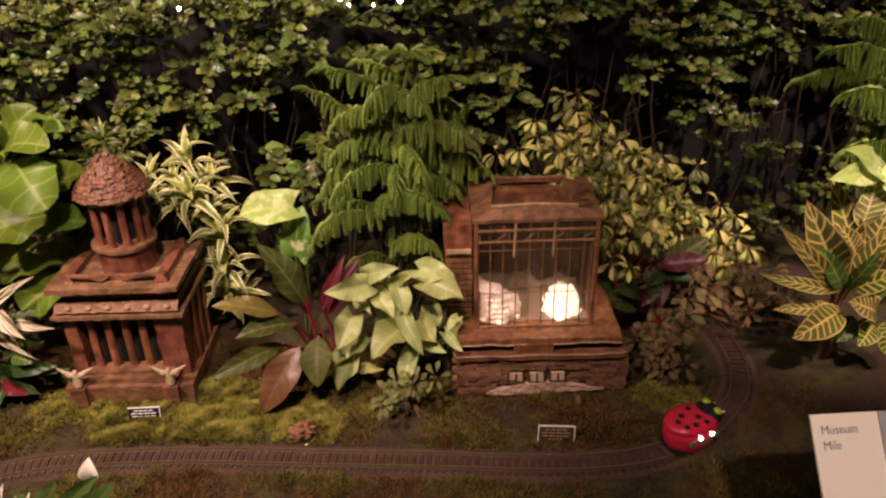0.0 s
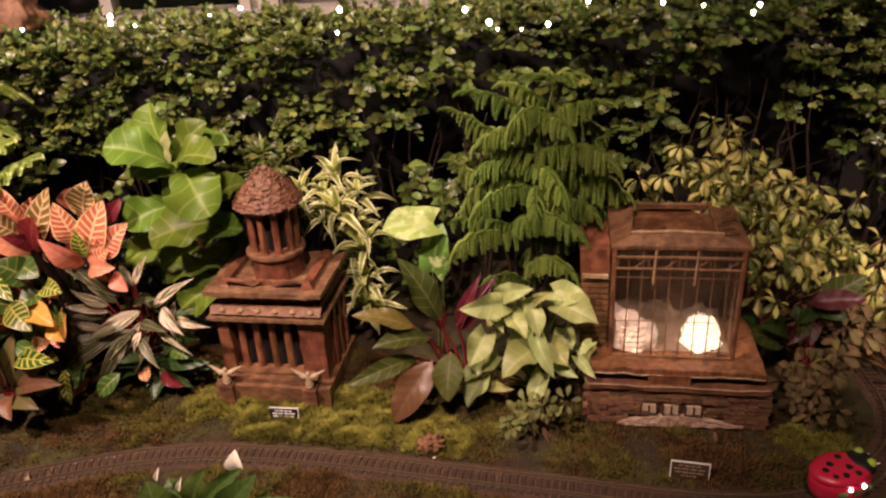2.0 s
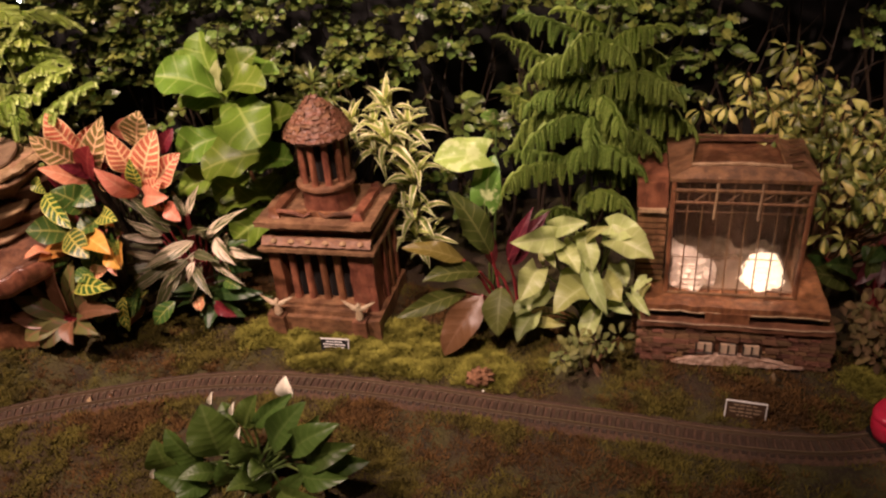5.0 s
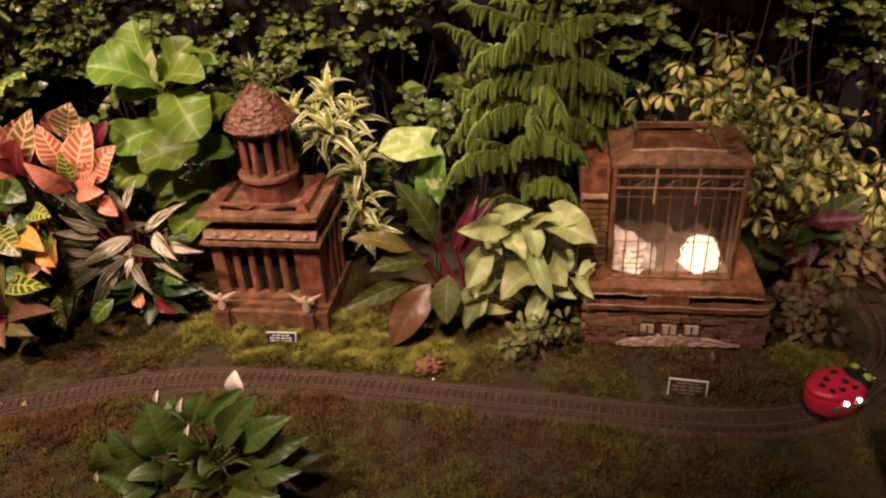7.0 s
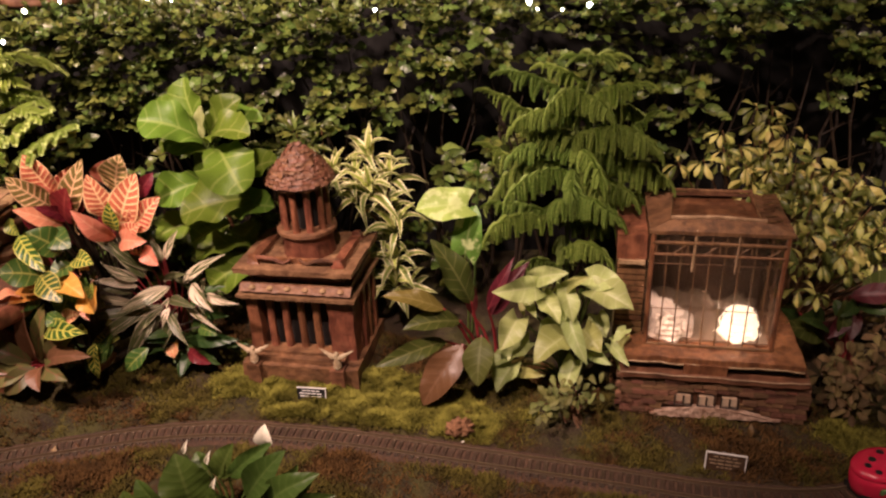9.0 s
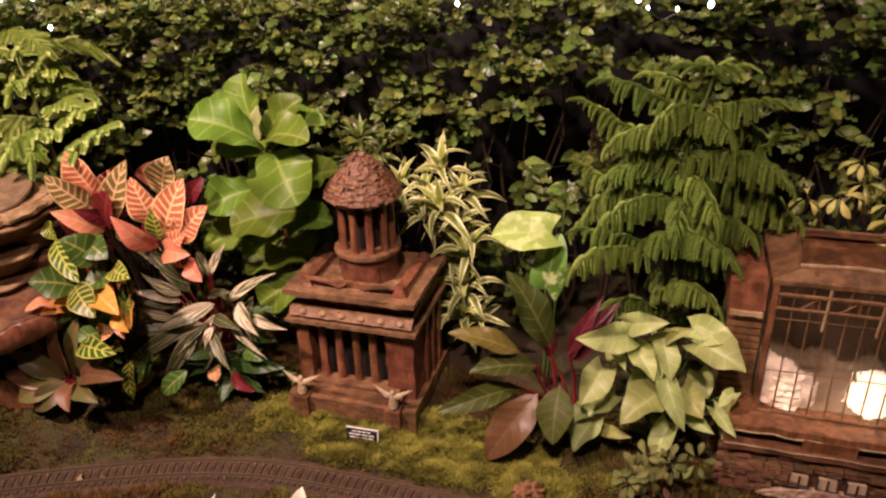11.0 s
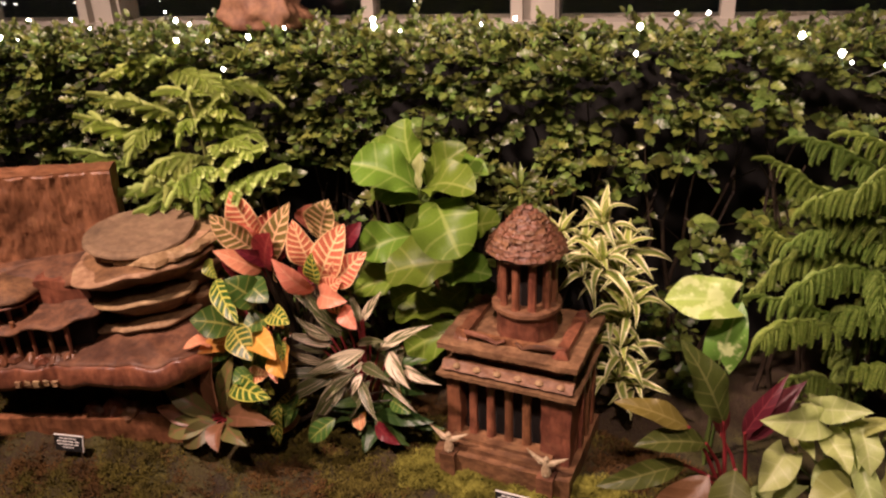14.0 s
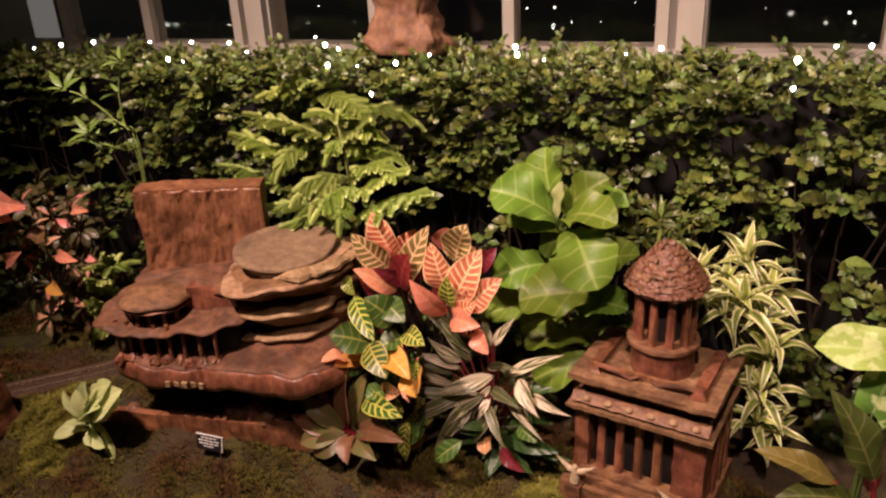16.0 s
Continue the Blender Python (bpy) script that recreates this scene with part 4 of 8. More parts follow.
    inner = ((X0 + 0.046, Y0 + 0.018), (X1 - 0.058, Y0 + 0.018), (X1 - 0.064, Y1 - 0.03), (X0 + 0.050, Y1 - 0.03))
    outer = ((X0 - 0.007, Y0 - 0.010), (X1 + 0.008, Y0 - 0.010), (X1 + 0.008, Y1 + 0.010), (X0 - 0.007, Y1 + 0.010))
    for k in range(4):
        a, b, c, d = outer[k], outer[(k + 1) % 4], inner[(k + 1) % 4], inner[k]
        bm = bmesh.new()
        rows_ = []
        for i in range(13):
            f = i / 12
            row = []
            for q in range(5):
                e = q / 4
                x = (a[0] + (b[0] - a[0]) * f) * (1 - e) + (d[0] + (c[0] - d[0]) * f) * e
                y = (a[1] + (b[1] - a[1]) * f) * (1 - e) + (d[1] + (c[1] - d[1]) * f) * e
                row.append(Vector((x, y, Z1 + 0.004 + 0.020 * e + 0.004 * noise.noise((x * 40, y * 40, k)))))
            rows_.append(row)
        top_ = [[bm.verts.new(v) for v in row] for row in rows_]
        under = [[bm.verts.new(v - Vector((0, 0, 0.009))) for v in row] for row in rows_]
        for i in range(12):
            for q in range(4):
                bm.faces.new((top_[i][q], top_[i + 1][q], top_[i + 1][q + 1], top_[i][q + 1]))
                bm.faces.new((under[i][q + 1], under[i + 1][q + 1], under[i + 1][q], under[i][q]))
            bm.faces.new((under[i][0], under[i + 1][0], top_[i + 1][0], top_[i][0]))
            bm.faces.new((top_[i][4], top_[i + 1][4], under[i + 1][4], under[i][4]))
        for i in (0, 12):
            for q in range(4):
                bm.faces.new((top_[i][q], top_[i][q + 1], under[i][q + 1], under[i][q]))
        bmesh.ops.recalc_face_normals(bm, faces=bm.faces)
        part("roof_board", bm, BARK2 if k % 2 else ROOFWOOD, g, "broad bark board of the roof border")
    for k, (p0, p1, lift) in enumerate(((inner[0], inner[1], 0.026), (inner[3], inner[2], 0.030), (inner[0], inner[3], 0.026), (inner[1], inner[2], 0.026))):
        bm = bmesh.new()
        tube(bm, [(p0[0] - 0.006, p0[1], Z1 + lift), ((p0[0] + p1[0]) / 2, (p0[1] + p1[1]) / 2 + 0.003, Z1 + lift + 0.003 * (-1) ** k), (p1[0] + 0.006, p1[1], Z1 + lift - 0.001)], 0.0042 if k < 2 else 0.003, 6)
        part("roof_twig", bm, PALEWOOD if k == 0 else TWIG, g, "bent twig round the roof tray")
    for k in range(7):
        x = X1 - 0.050 + rng.uniform(-0.004, 0.03)
        y = Y0 + 0.01 + 0.026 * k
        bm = bmesh.new()
        tube(bm, [(x - 0.016, y, Z1 + 0.024), (x + 0.026, y + 0.034, Z1 + 0.016)], 0.0018, 5)
        part("roof_sliver", bm, TWIG, g)
    for x in (X0 + 0.095, X0 + 0.190):
        bm = bmesh.new()
        tube(bm, [(x, Y0 - 0.006, Z1 - 0.10), (x + 0.001, Y0 - 0.009, Z1 - 0.05), (x + 0.003, Y0 - 0.006, Z1 + 0.006)], 0.0028, 6)
        part("hanging_twig", bm, PALEWOOD, g, "pale twig hanging down the glass")
    # side tower
    bm = bmesh.new()
    slab(bm, (-0.224, 0.11, 0.0), (-0.162, 0.27, 0.385), (4, 6, 8), 0.002, 20)
    tower = part("side_tower", bm, wood("mossy_bark", (0.09, 0.07, 0.02), (0.22, 0.17, 0.06), 40), g, "greenish bark side tower")
    for k in range(22):
        bm = bmesh.new()
        slab(bm, (-0.227, 0.104, 0.022 + k * 0.0165), (-0.160, 0.112, 0.034 + k * 0.0165), (4, 0, 0), 0.0015, 60, k)
        part("slat", bm, TWIG, tower)
    bm = bmesh.new()
    slab(bm, (-0.230, 0.10, 0.392), (-0.160, 0.28, 0.458), (4, 6, 3), 0.003, 24)
    part("tower_top", bm, BARK, g, "red bark block on the side tower")
    bm = bmesh.new()
    slab(bm, (-0.226, 0.092, 0.383), (-0.162, 0.11, 0.393), (5, 1, 0), 0.002, 40)
    part("tower_band", bm, PALEWOOD, g)
    # crumpled paper lanterns in the cube
    for k, (x, y, r, h) in enumerate(((0.076, 0.125, 0.045, 0.066), (-0.096, 0.110, 0.042, 0.064))):
        bm = bmesh.new()
        lathe(bm, [(r * (0.95 - 0.30 * (j / 9) ** 2 + 0.10 * (j % 2)), 0.001 + h * j / 9) for j in range(10)] + [(r * 0.3, h * 1.02)], 26, (x, y, Z0), 0.35, 90, k * 3.1)
        part("lantern", bm, GLOW if k == 0 else PAPER, g, "crumpled glowing paper lantern" if k == 0 else "crumpled white paper")


glass_house()
lamp("cube_lamp", "POINT", (0.425, 2.10, 0.285), (0.47, 2.2, 0.0), 0.13, (1.0, 0.90, 0.78), 0.012)


# ---- the spiral museum model ----
def plate(bm, ctrl, rows, amp=0.006, freq=30.0, seed=0.0, lift=None):
    """An organic slab: a smooth closed outline through ctrl, drawn in towards its middle at each height."""
    loop = [(x, y, 0) for x, y in ctrl]
    pts = curve_points(loop + loop[:3], 0.012)
    total = sum((b - a).length for a, b in zip(pts, pts[1:]))
    a0 = min(range(len(pts) // 4), key=lambda i: (pts[i] - Vector(loop[1])).length)
    a1 = max(range(len(pts) // 2, len(pts)), key=lambda i: -(pts[i] - Vector(loop[1])).length)
    pts = pts[a0:a1]
    mid = sum(pts, Vector()) / len(pts)
    rings = []
    for s, z in rows:
        ring = []
        for p in pts:
            q = mid + (p - mid) * s
            q.z = z
            q += noise.noise_vector(Vector((p.x, p.y, z * 0.4)) * freq + Vector((seed, 0, seed))) * amp * min(1.0, s * s)
            if lift:
                q.z += lift(q.x, q.y)
            ring.append(bm.verts.new(q))
        rings.append(ring)
    n = len(pts)
    for a, b in zip(rings, rings[1:]):
        for k in range(n):
            bm.faces.new((a[k], a[(k + 1) % n], b[(k + 1) % n], b[k]))
    for ring, flip in ((rings[0], True), (rings[-1], False)):
        c = bm.verts.new(sum((v.co for v in ring), Vector()) / n)
        for k in range(n):
            f = (ring[k], ring[(k + 1) % n], c)
            bm.faces.new(f[::-1] if flip else f)


def spiral_museum():
    g = empty("spiral_museum_model", pose(-1.642, 1.467, 0.03, 0, 0, 24.0), "bark and bracket fungus model of a spiral museum", "model building")
    bm = bmesh.new()
    slab(bm, (-0.285, 0.0, -0.02), (0.36, 0.022, 0.070), (44, 2, 5), 0.006, 22, 2)
    for v in bm.verts:
        v.co.z += 0.03 * (v.co.x + 0.28) / 0.6 * (v.co.z > 0)
        v.co.y += 0.12 * max(0.0, v.co.x - 0.22)
    part("plinth", bm, BARK, g, "low red-brown bark wall along the ground")
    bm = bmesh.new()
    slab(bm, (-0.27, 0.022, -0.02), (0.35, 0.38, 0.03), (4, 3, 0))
    part("under_floor", bm, SHADEBLACK, g, "floor of the recess, painted near-black as shade")
    for k, (x, z, r) in enumerate(((-0.21, 0.066, 0.022), (0.09, 0.088, 0.026), (0.115, 0.098, 0.018), (0.155, 0.104, 0.03), (0.20, 0.105, 0.026), (0.235, 0.092, 0.024))):
        bm = bmesh.new()
        lathe(bm, [(r * 0.9, -r * 1.2), (r, -r * 0.4), (r * 0.85, r * 0.3), (r * 0.4, r * 0.75)], 12, (x, 0.026 + 0.012 * (k % 2), z), 0.8, 60, k)
        part("rough_lump", bm, BARK if k % 2 else BARK2, g, "knobbly bark lump on the low wall")
    bm = bmesh.new()
    lathe(bm, [(0.062, 0.03), (0.055, 0.1), (0.07, 0.2)], 22, (0.165, 0.115, 0), 0.35, 35)
    part("round_support", bm, BARK2, g)
    # shade under the overhang, painted as a near-black block
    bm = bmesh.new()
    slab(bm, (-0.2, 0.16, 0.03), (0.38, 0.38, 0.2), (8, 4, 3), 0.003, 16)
    part("recess", bm, SHADEBLACK, g, "block painted near-black for the shade under the overhanging floor")
    # overhanging floor
    def hull_lift(x, y):
        m = math.exp(-(((x - 0.29) / 0.17) ** 2) - ((y - 0.16) / 0.16) ** 2)
        return 0.050 * ease(-0.1, 0.46, x) + 0.012 * m * (y > 0.0) - 0.016 * math.exp(-(((x - 0.345) / 0.035) ** 2)) * (y < 0.1)

    bm = bmesh.new()
    outline = [(-0.205, 0.0), (-0.17, -0.028), (-0.05, -0.044), (0.08, -0.042), (0.15, -0.044), (0.25, -0.060), (0.33, -0.066), (0.40, -0.045), (0.445, 0.03), (0.45, 0.17), (0.41, 0.33), (0.1, 0.36), (-0.2, 0.34), (-0.218, 0.15)]
    plate(bm, outline,
          [(0.80, 0.204), (0.93, 0.192), (0.985, 0.194), (1.003, 0.208), (1.002, 0.226), (0.988, 0.243), (0.968, 0.250), (0.95, 0.249), (0.80, 0.248), (0.5, 0.252)], 0.013, 17, 3, hull_lift)
    hull = part("overhang", bm, BARK, g, "long overhanging floor of varnished red bark")
    smooth(hull.data)
    bm = bmesh.new()
    plate(bm, outline, [(0.90, 0.246), (0.972, 0.245), (0.962, 0.254), (0.93, 0.257), (0.80, 0.2600), (0.5, 0.2680)], 0.013, 17, 3, hull_lift)
    smooth(part("floor_top", bm, FLOORWOOD, g, "dull brown bark covering the floor").data)
    for k in range(7):
        bm = bmesh.new()
        x = -0.03 + k * 0.024
        slab(bm, (x, -0.0475 + 0.004 * (k % 2), 0.208 + 0.0016 * k), (x + 0.013, -0.039, 0.222 + 0.0016 * k), (2, 0, 2), 0.003, 120, k)
        part("letter_bar", bm, RIM, hull, "small pale letter shape that cannot be read")
    for k in range(9):
        bm = bmesh.new()
        x = -0.17 + k * 0.034
        lathe(bm, [(0.013, -0.014), (0.017, 0.0), (0.010, 0.011), (0.003, 0.016)], 10, (x, -0.018 + 0.006 * (k % 3), 0.256 + 0.003 * k * 0.5), 0.9, 70, k * 1.3)
        part("parapet_lump", bm, BARK, hull, "low bark lump along the gallery front")
    # open gallery with posts; its shade is the core's near-black colour
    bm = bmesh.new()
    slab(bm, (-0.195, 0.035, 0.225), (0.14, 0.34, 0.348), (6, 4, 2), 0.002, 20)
    part("gallery", bm, SHADEBLACK, g, "gallery core painted near-black as the shade between the posts")
    for k, x in enumerate((-0.182, -0.148, -0.112, -0.066, -0.03, 0.012, 0.058, 0.104)):
        bm = bmesh.new()
        tube(bm, [(x, -0.002 + 0.005 * (k % 3), 0.225), (x + 0.002, -0.003, 0.29), (x, 0.0, 0.357)], [0.006, 0.0048, 0.006], 7)
        part("gallery_post", bm, BARK, g)

    def eave(x, y):
        return 0.022 * ease(-0.05, 0.15, x) + 0.006 * math.sin(x * 55) * (y < 0.06) - 0.018 * math.exp(-(((x + 0.085) / 0.02) ** 2)) * (y < 0.03) + 0.02 * ease(0.0, 0.12, y)

    bm = bmesh.new()
    plate(bm, [(-0.262, 0.03), (-0.215, -0.024), (-0.14, -0.042), (-0.09, -0.036), (-0.05, -0.028), (0.0, -0.024), (0.06, -0.022), (0.13, -0.008), (0.175, 0.06), (0.16, 0.28), (-0.1, 0.3), (-0.24, 0.22)],
          [(0.9, 0.335), (0.975, 0.336), (1.0, 0.340), (0.985, 0.345), (0.9, 0.348), (0.6, 0.350)], 0.006, 26, 8, eave)
    smooth(part("gallery_roof", bm, ROOFWOOD, g, "thin wavy bark roof over the gallery").data)
    bm = bmesh.new()
    lathe(bm, [(0.070, 0.335), (0.070, 0.392)], 20, (-0.097, 0.085, 0))
    part("small_room", bm, SHADEBLACK, g, "little round room, its core painted near-black as shade")
    for k in range(8):
        a = math.pi * (1.02 + k / 7.3)
        bm = bmesh.new()
        tube(bm, [(-0.097 + 0.080 * math.cos(a), 0.085 + 0.080 * math.sin(a), 0.332), (-0.097 + 0.080 * math.cos(a), 0.085 + 0.080 * math.sin(a), 0.394)], 0.0055, 7)
        part("room_post", bm, BARK, g)
    bm = bmesh.new()
    lathe(bm, [(0.085, 0.382), (0.102, 0.387), (0.104, 0.391), (0.095, 0.396)], 40, (-0.097, 0.082, 0), 0.10, 26, 5)
    part("roof_lip", bm, BARK, g, "red lip under the round roof")
    bm = bmesh.new()
    lathe(bm, [(0.088, 0.394), (0.105, 0.399), (0.108, 0.403), (0.098, 0.410), (0.06, 0.420), (0.02, 0.425)], 40, (-0.097, 0.082, 0), 0.12, 22, 3)
    smooth(part("small_roof", bm, ROOFWOOD, g, "round dusty bark roof").data)
    bm = bmesh.new()
    slab(bm, (-0.01, 0.075, 0.34), (0.13, 0.28, 0.425), (8, 8, 4), 0.008, 22, 5)
    part("red_wall", bm, BARK, g)
    bm = bmesh.new()
    plate(bm, [(-0.20, 0.13), (-0.12, 0.10), (-0.02, 0.085), (0.06, 0.075), (0.12, 0.08), (0.16, 0.15), (0.14, 0.3), (-0.18, 0.3)],
          [(0.9, 0.398), (1.0, 0.405), (0.98, 0.414), (0.85, 0.424), (0.5, 0.430)], 0.010, 24, 9, lambda x, y: 0.02 * ease(0.0, 0.14, x))
    smooth(part("upper_roof", bm, ROOFWOOD, g, "wavy dusty ledge below the tower").data)
    # tall block of bark
    bm = bmesh.new()
    m = pose(-0.022, 0.214, 0, 0, 0, 20)
    slab(bm, (-0.156, 0.0, 0.40), (0.156, 0.075, 0.648), (110, 14, 60), 0, 1, 0, None, taper=1.05)
    for v in bm.verts:
        if v.co.z < 0.640:
            deep = 0.4 + noise.noise((v.co.x * 34 + 1.5 * noise.noise((v.co.z * 9, v.co.x * 9, 0)), v.co.y * 34, v.co.z * 7)) + 0.6 * noise.noise((v.co.x * 70, v.co.y * 70, v.co.z * 24)) + 0.22 * noise.noise((v.co.x * 150, v.co.y * 90, v.co.z * 60))
            v.co.y -= 0.0065 * deep * (v.co.y < 0.02)
        v.co += noise.noise_vector(v.co * 24) * 0.0035
        v.co.z += 0.004 * noise.noise((v.co.x * 30, v.co.y * 30, 1.0)) - 0.006 * (v.co.x + 0.16) / 0.3 * (v.co.z > 0.5)
        v.co = m @ v.co
    part("tower_block", bm, BARKV, g, "tall block of deeply grooved red bark")
    # spiral shelves
    c = (0.232, 0.18, 0)

    def ring_at(r, z, seed, centre, name="spiral_shelf", label="brown bracket fungus ring with a pale rim", bend=0.10):
        def warp(bm):
            for v in bm.verts:
                v.co.z += 0.014 * noise.noise((v.co.x * 9, v.co.y * 9, seed)) + (v.co.x - c[0]) * bend
        bm = bmesh.new()
        lathe(bm, [(r * 0.60, z - 0.050), (r * 0.72, z - 0.044), (r * 0.86, z - 0.022), (r * 0.95, z - 0.009), (r, z), (r * 0.985, z + 0.0035), (r * 0.86, z + 0.006), (r * 0.68, z + 0.010), (r * 0.45, z + 0.014)], 72, centre, 0.14, 24, seed)
        warp(bm)
        ring = part(name, bm, SHELF, g, label)
        smooth(ring.data)
        bm = bmesh.new()
        lathe(bm, [(r * 0.990, z - 0.004), (r * 1.008, z), (r * 1.002, z + 0.003), (r * 0.978, z + 0.0062)], 72, centre, 0.14, 24, seed)
        warp(bm)
        part("rim", bm, RIM, ring, "thin pale worn rim")

    ring_at(0.143, 0.318, 0.0, c)
    ring_at(0.154, 0.386, 3.1, c)
    ring_at(0.168, 0.458, 6.2, c)
    ring_at(0.070, 0.350, 1.7, (0.335, 0.200, 0), "side_bracket", "small bracket fungus between the rings")
    ring_at(0.072, 0.420, 4.4, (0.340, 0.200, 0), "side_bracket", "small bracket fungus between the rings")
    bm = bmesh.new()
    lathe(bm, [(0.132, 0.235), (0.126, 0.285), (0.100, 0.30), (0.080, 0.34), (0.072, 0.46)], 40, c, 0.1, 30)
    part("spiral_core", bm, BARKV, g, "dark brown core between the rings")
    bm = bmesh.new()
    lathe(bm, [(0.09, 0.460), (0.122, 0.474), (0.138, 0.482), (0.134, 0.490), (0.110, 0.496), (0.06, 0.498)], 60, (0.282, 0.190, 0), 0.2, 40, 9)
    for v in bm.verts:
        v.co.z += (v.co.x - 0.27) * 0.06 + 0.009 * noise.noise(v.co * 18)
    shelf = part("upper_shelf", bm, RIM, g, "mottled fungus shelf with a pale edge")
    smooth(shelf.data)
    bm = bmesh.new()
    lathe(bm, [(0.136, 0.478), (0.1405, 0.482), (0.137, 0.490), (0.118, 0.4965)], 60, (0.282, 0.190, 0), 0.2, 40, 9)
    for v in bm.verts:
        v.co.z += (v.co.x - 0.27) * 0.06 + 0.009 * noise.noise(v.co * 18) + 0.0012
    part("rim", bm, RIM, shelf, "pale mottled rim")
    bm = bmesh.new()
    plate(bm, [(0.098, 0.17), (0.125, 0.10), (0.19, 0.062), (0.27, 0.060), (0.335, 0.10), (0.36, 0.17), (0.34, 0.25), (0.27, 0.29), (0.18, 0.285), (0.12, 0.24)],
          [(0.85, 0.502), (0.97, 0.508), (1.0, 0.513), (0.985, 0.518), (0.9, 0.520), (0.78, 0.5185), (0.66, 0.5205), (0.5, 0.5195), (0.25, 0.521)], 0.0028, 26, 5, lambda x, y: (y - 0.178) * 0.12)
    part("top_disc", bm, DISC, g, "flat grey-brown fungus disc with growth rings")


spiral_museum()


# ---- plaques, card, engine, post ----
def plaque(m, label, face, ink, n):
    p = empty("name_plaque", m, label, "sign", "plaques by the models")
    bm = bmesh.new()
    slab(bm, (-0.038, -0.002, 0.0), (0.038, 0.002, 0.040), (0, 0, 0))
    part("panel", bm, face, p)
    for lo, hi in (((-0.0395, -0.003, 0.039), (0.0395, 0.001, 0.0412)), ((0.0375, -0.003, 0.0), (0.0395, 0.001, 0.039)), *([((-0.0395, -0.003, 0.0), (-0.0375, 0.001, 0.039))] if ink is not INKWHITE else [])):
        bm = bmesh.new()
        slab(bm, lo, hi, (0, 0, 0))
        part("border", bm, INKWHITE, p, "pale border strip")
    for x in (-0.03, 0.03):
        bm = bmesh.new()
        tube(bm, [(x, 0.003, -0.06), (x, 0.003, 0.035)], 0.0012, 5)
        part("stake", bm, STEEL, p)
    for k, w in enumerate((0.024, 0.032, 0.030, 0.016)[:n]):
        bm = bmesh.new()
        z = 0.0325 - k * 0.0075
        for s in range(4):
            x0 = -w + 2 * w * s / 4
            slab(bm, (x0, -0.0034, z - 0.0012), (x0 + 2 * w / 4 - 0.003, -0.0022, z + 0.0012), (0, 0, 0))
        part("text_bar", bm, ink, p, "row of small white lettering that cannot be read")
    return p


plaque(pose(-0.562, 1.83, 0.014, -14, 0, 9), "small black plaque with white lettering in front of the temple", BLACK, INKWHITE, 4)
plaque(pose(0.456, 1.858, 0.0, -14, 3, 6) @ Matrix.Scale(1.12, 4), "small brown plaque with a pale border beside the track", plain("brown_plaque", (0.06, 0.035, 0.02), 0.35), plain("tan_ink", (0.3, 0.22, 0.14), 0.5), 4)
plaque(pose(-1.556, 1.444, 0.066, -14, 0, 20), "small black plaque in front of the spiral museum", BLACK, INKWHITE, 4)


def info_card():
    c = empty("info_card", pose(0.880, 1.452, 0.472, -42, 6, 16), "white folded information card on a post", "sign")
    bm = bmesh.new()
    slab(bm, (-0.062, -0.002, -0.24), (0.058, 0.002, 0.0), (0, 0, 0))
    page = part("page", bm, WHITE, c, "white printed page")
    bm = bmesh.new()
    slab(bm, (0.06, -0.002, -0.24), (0.17, 0.002, 0.0), (0, 0, 0))
    part("photo_page", bm, GREYCARD, c, "grey printed picture page")
    for k, word in enumerate(("Museum", "Mile")):
        t = bpy.data.curves.new("lettering", "FONT")
        t.body, t.size, t.extrude = word, 0.0192, 0.0002
        tmp = new("lettering", t)
        me = bpy.data.meshes.new_from_object(tmp.evaluated_get(bpy.context.evaluated_depsgraph_get()))
        bpy.data.objects.remove(tmp)
        place("lettering", me, INK, page, "grey serif heading", Matrix.Translation((-0.048, -0.0026, -0.031 - k * 0.024)) @ Matrix.Rotation(math.pi / 2, 4, "X"))
    bm = bmesh.new()
    tube(bm, [(0.05, 0.01, -0.12), (0.05, 0.25, -0.43)], 0.008, 8)
    part("post", bm, BLACK, c)


info_card()


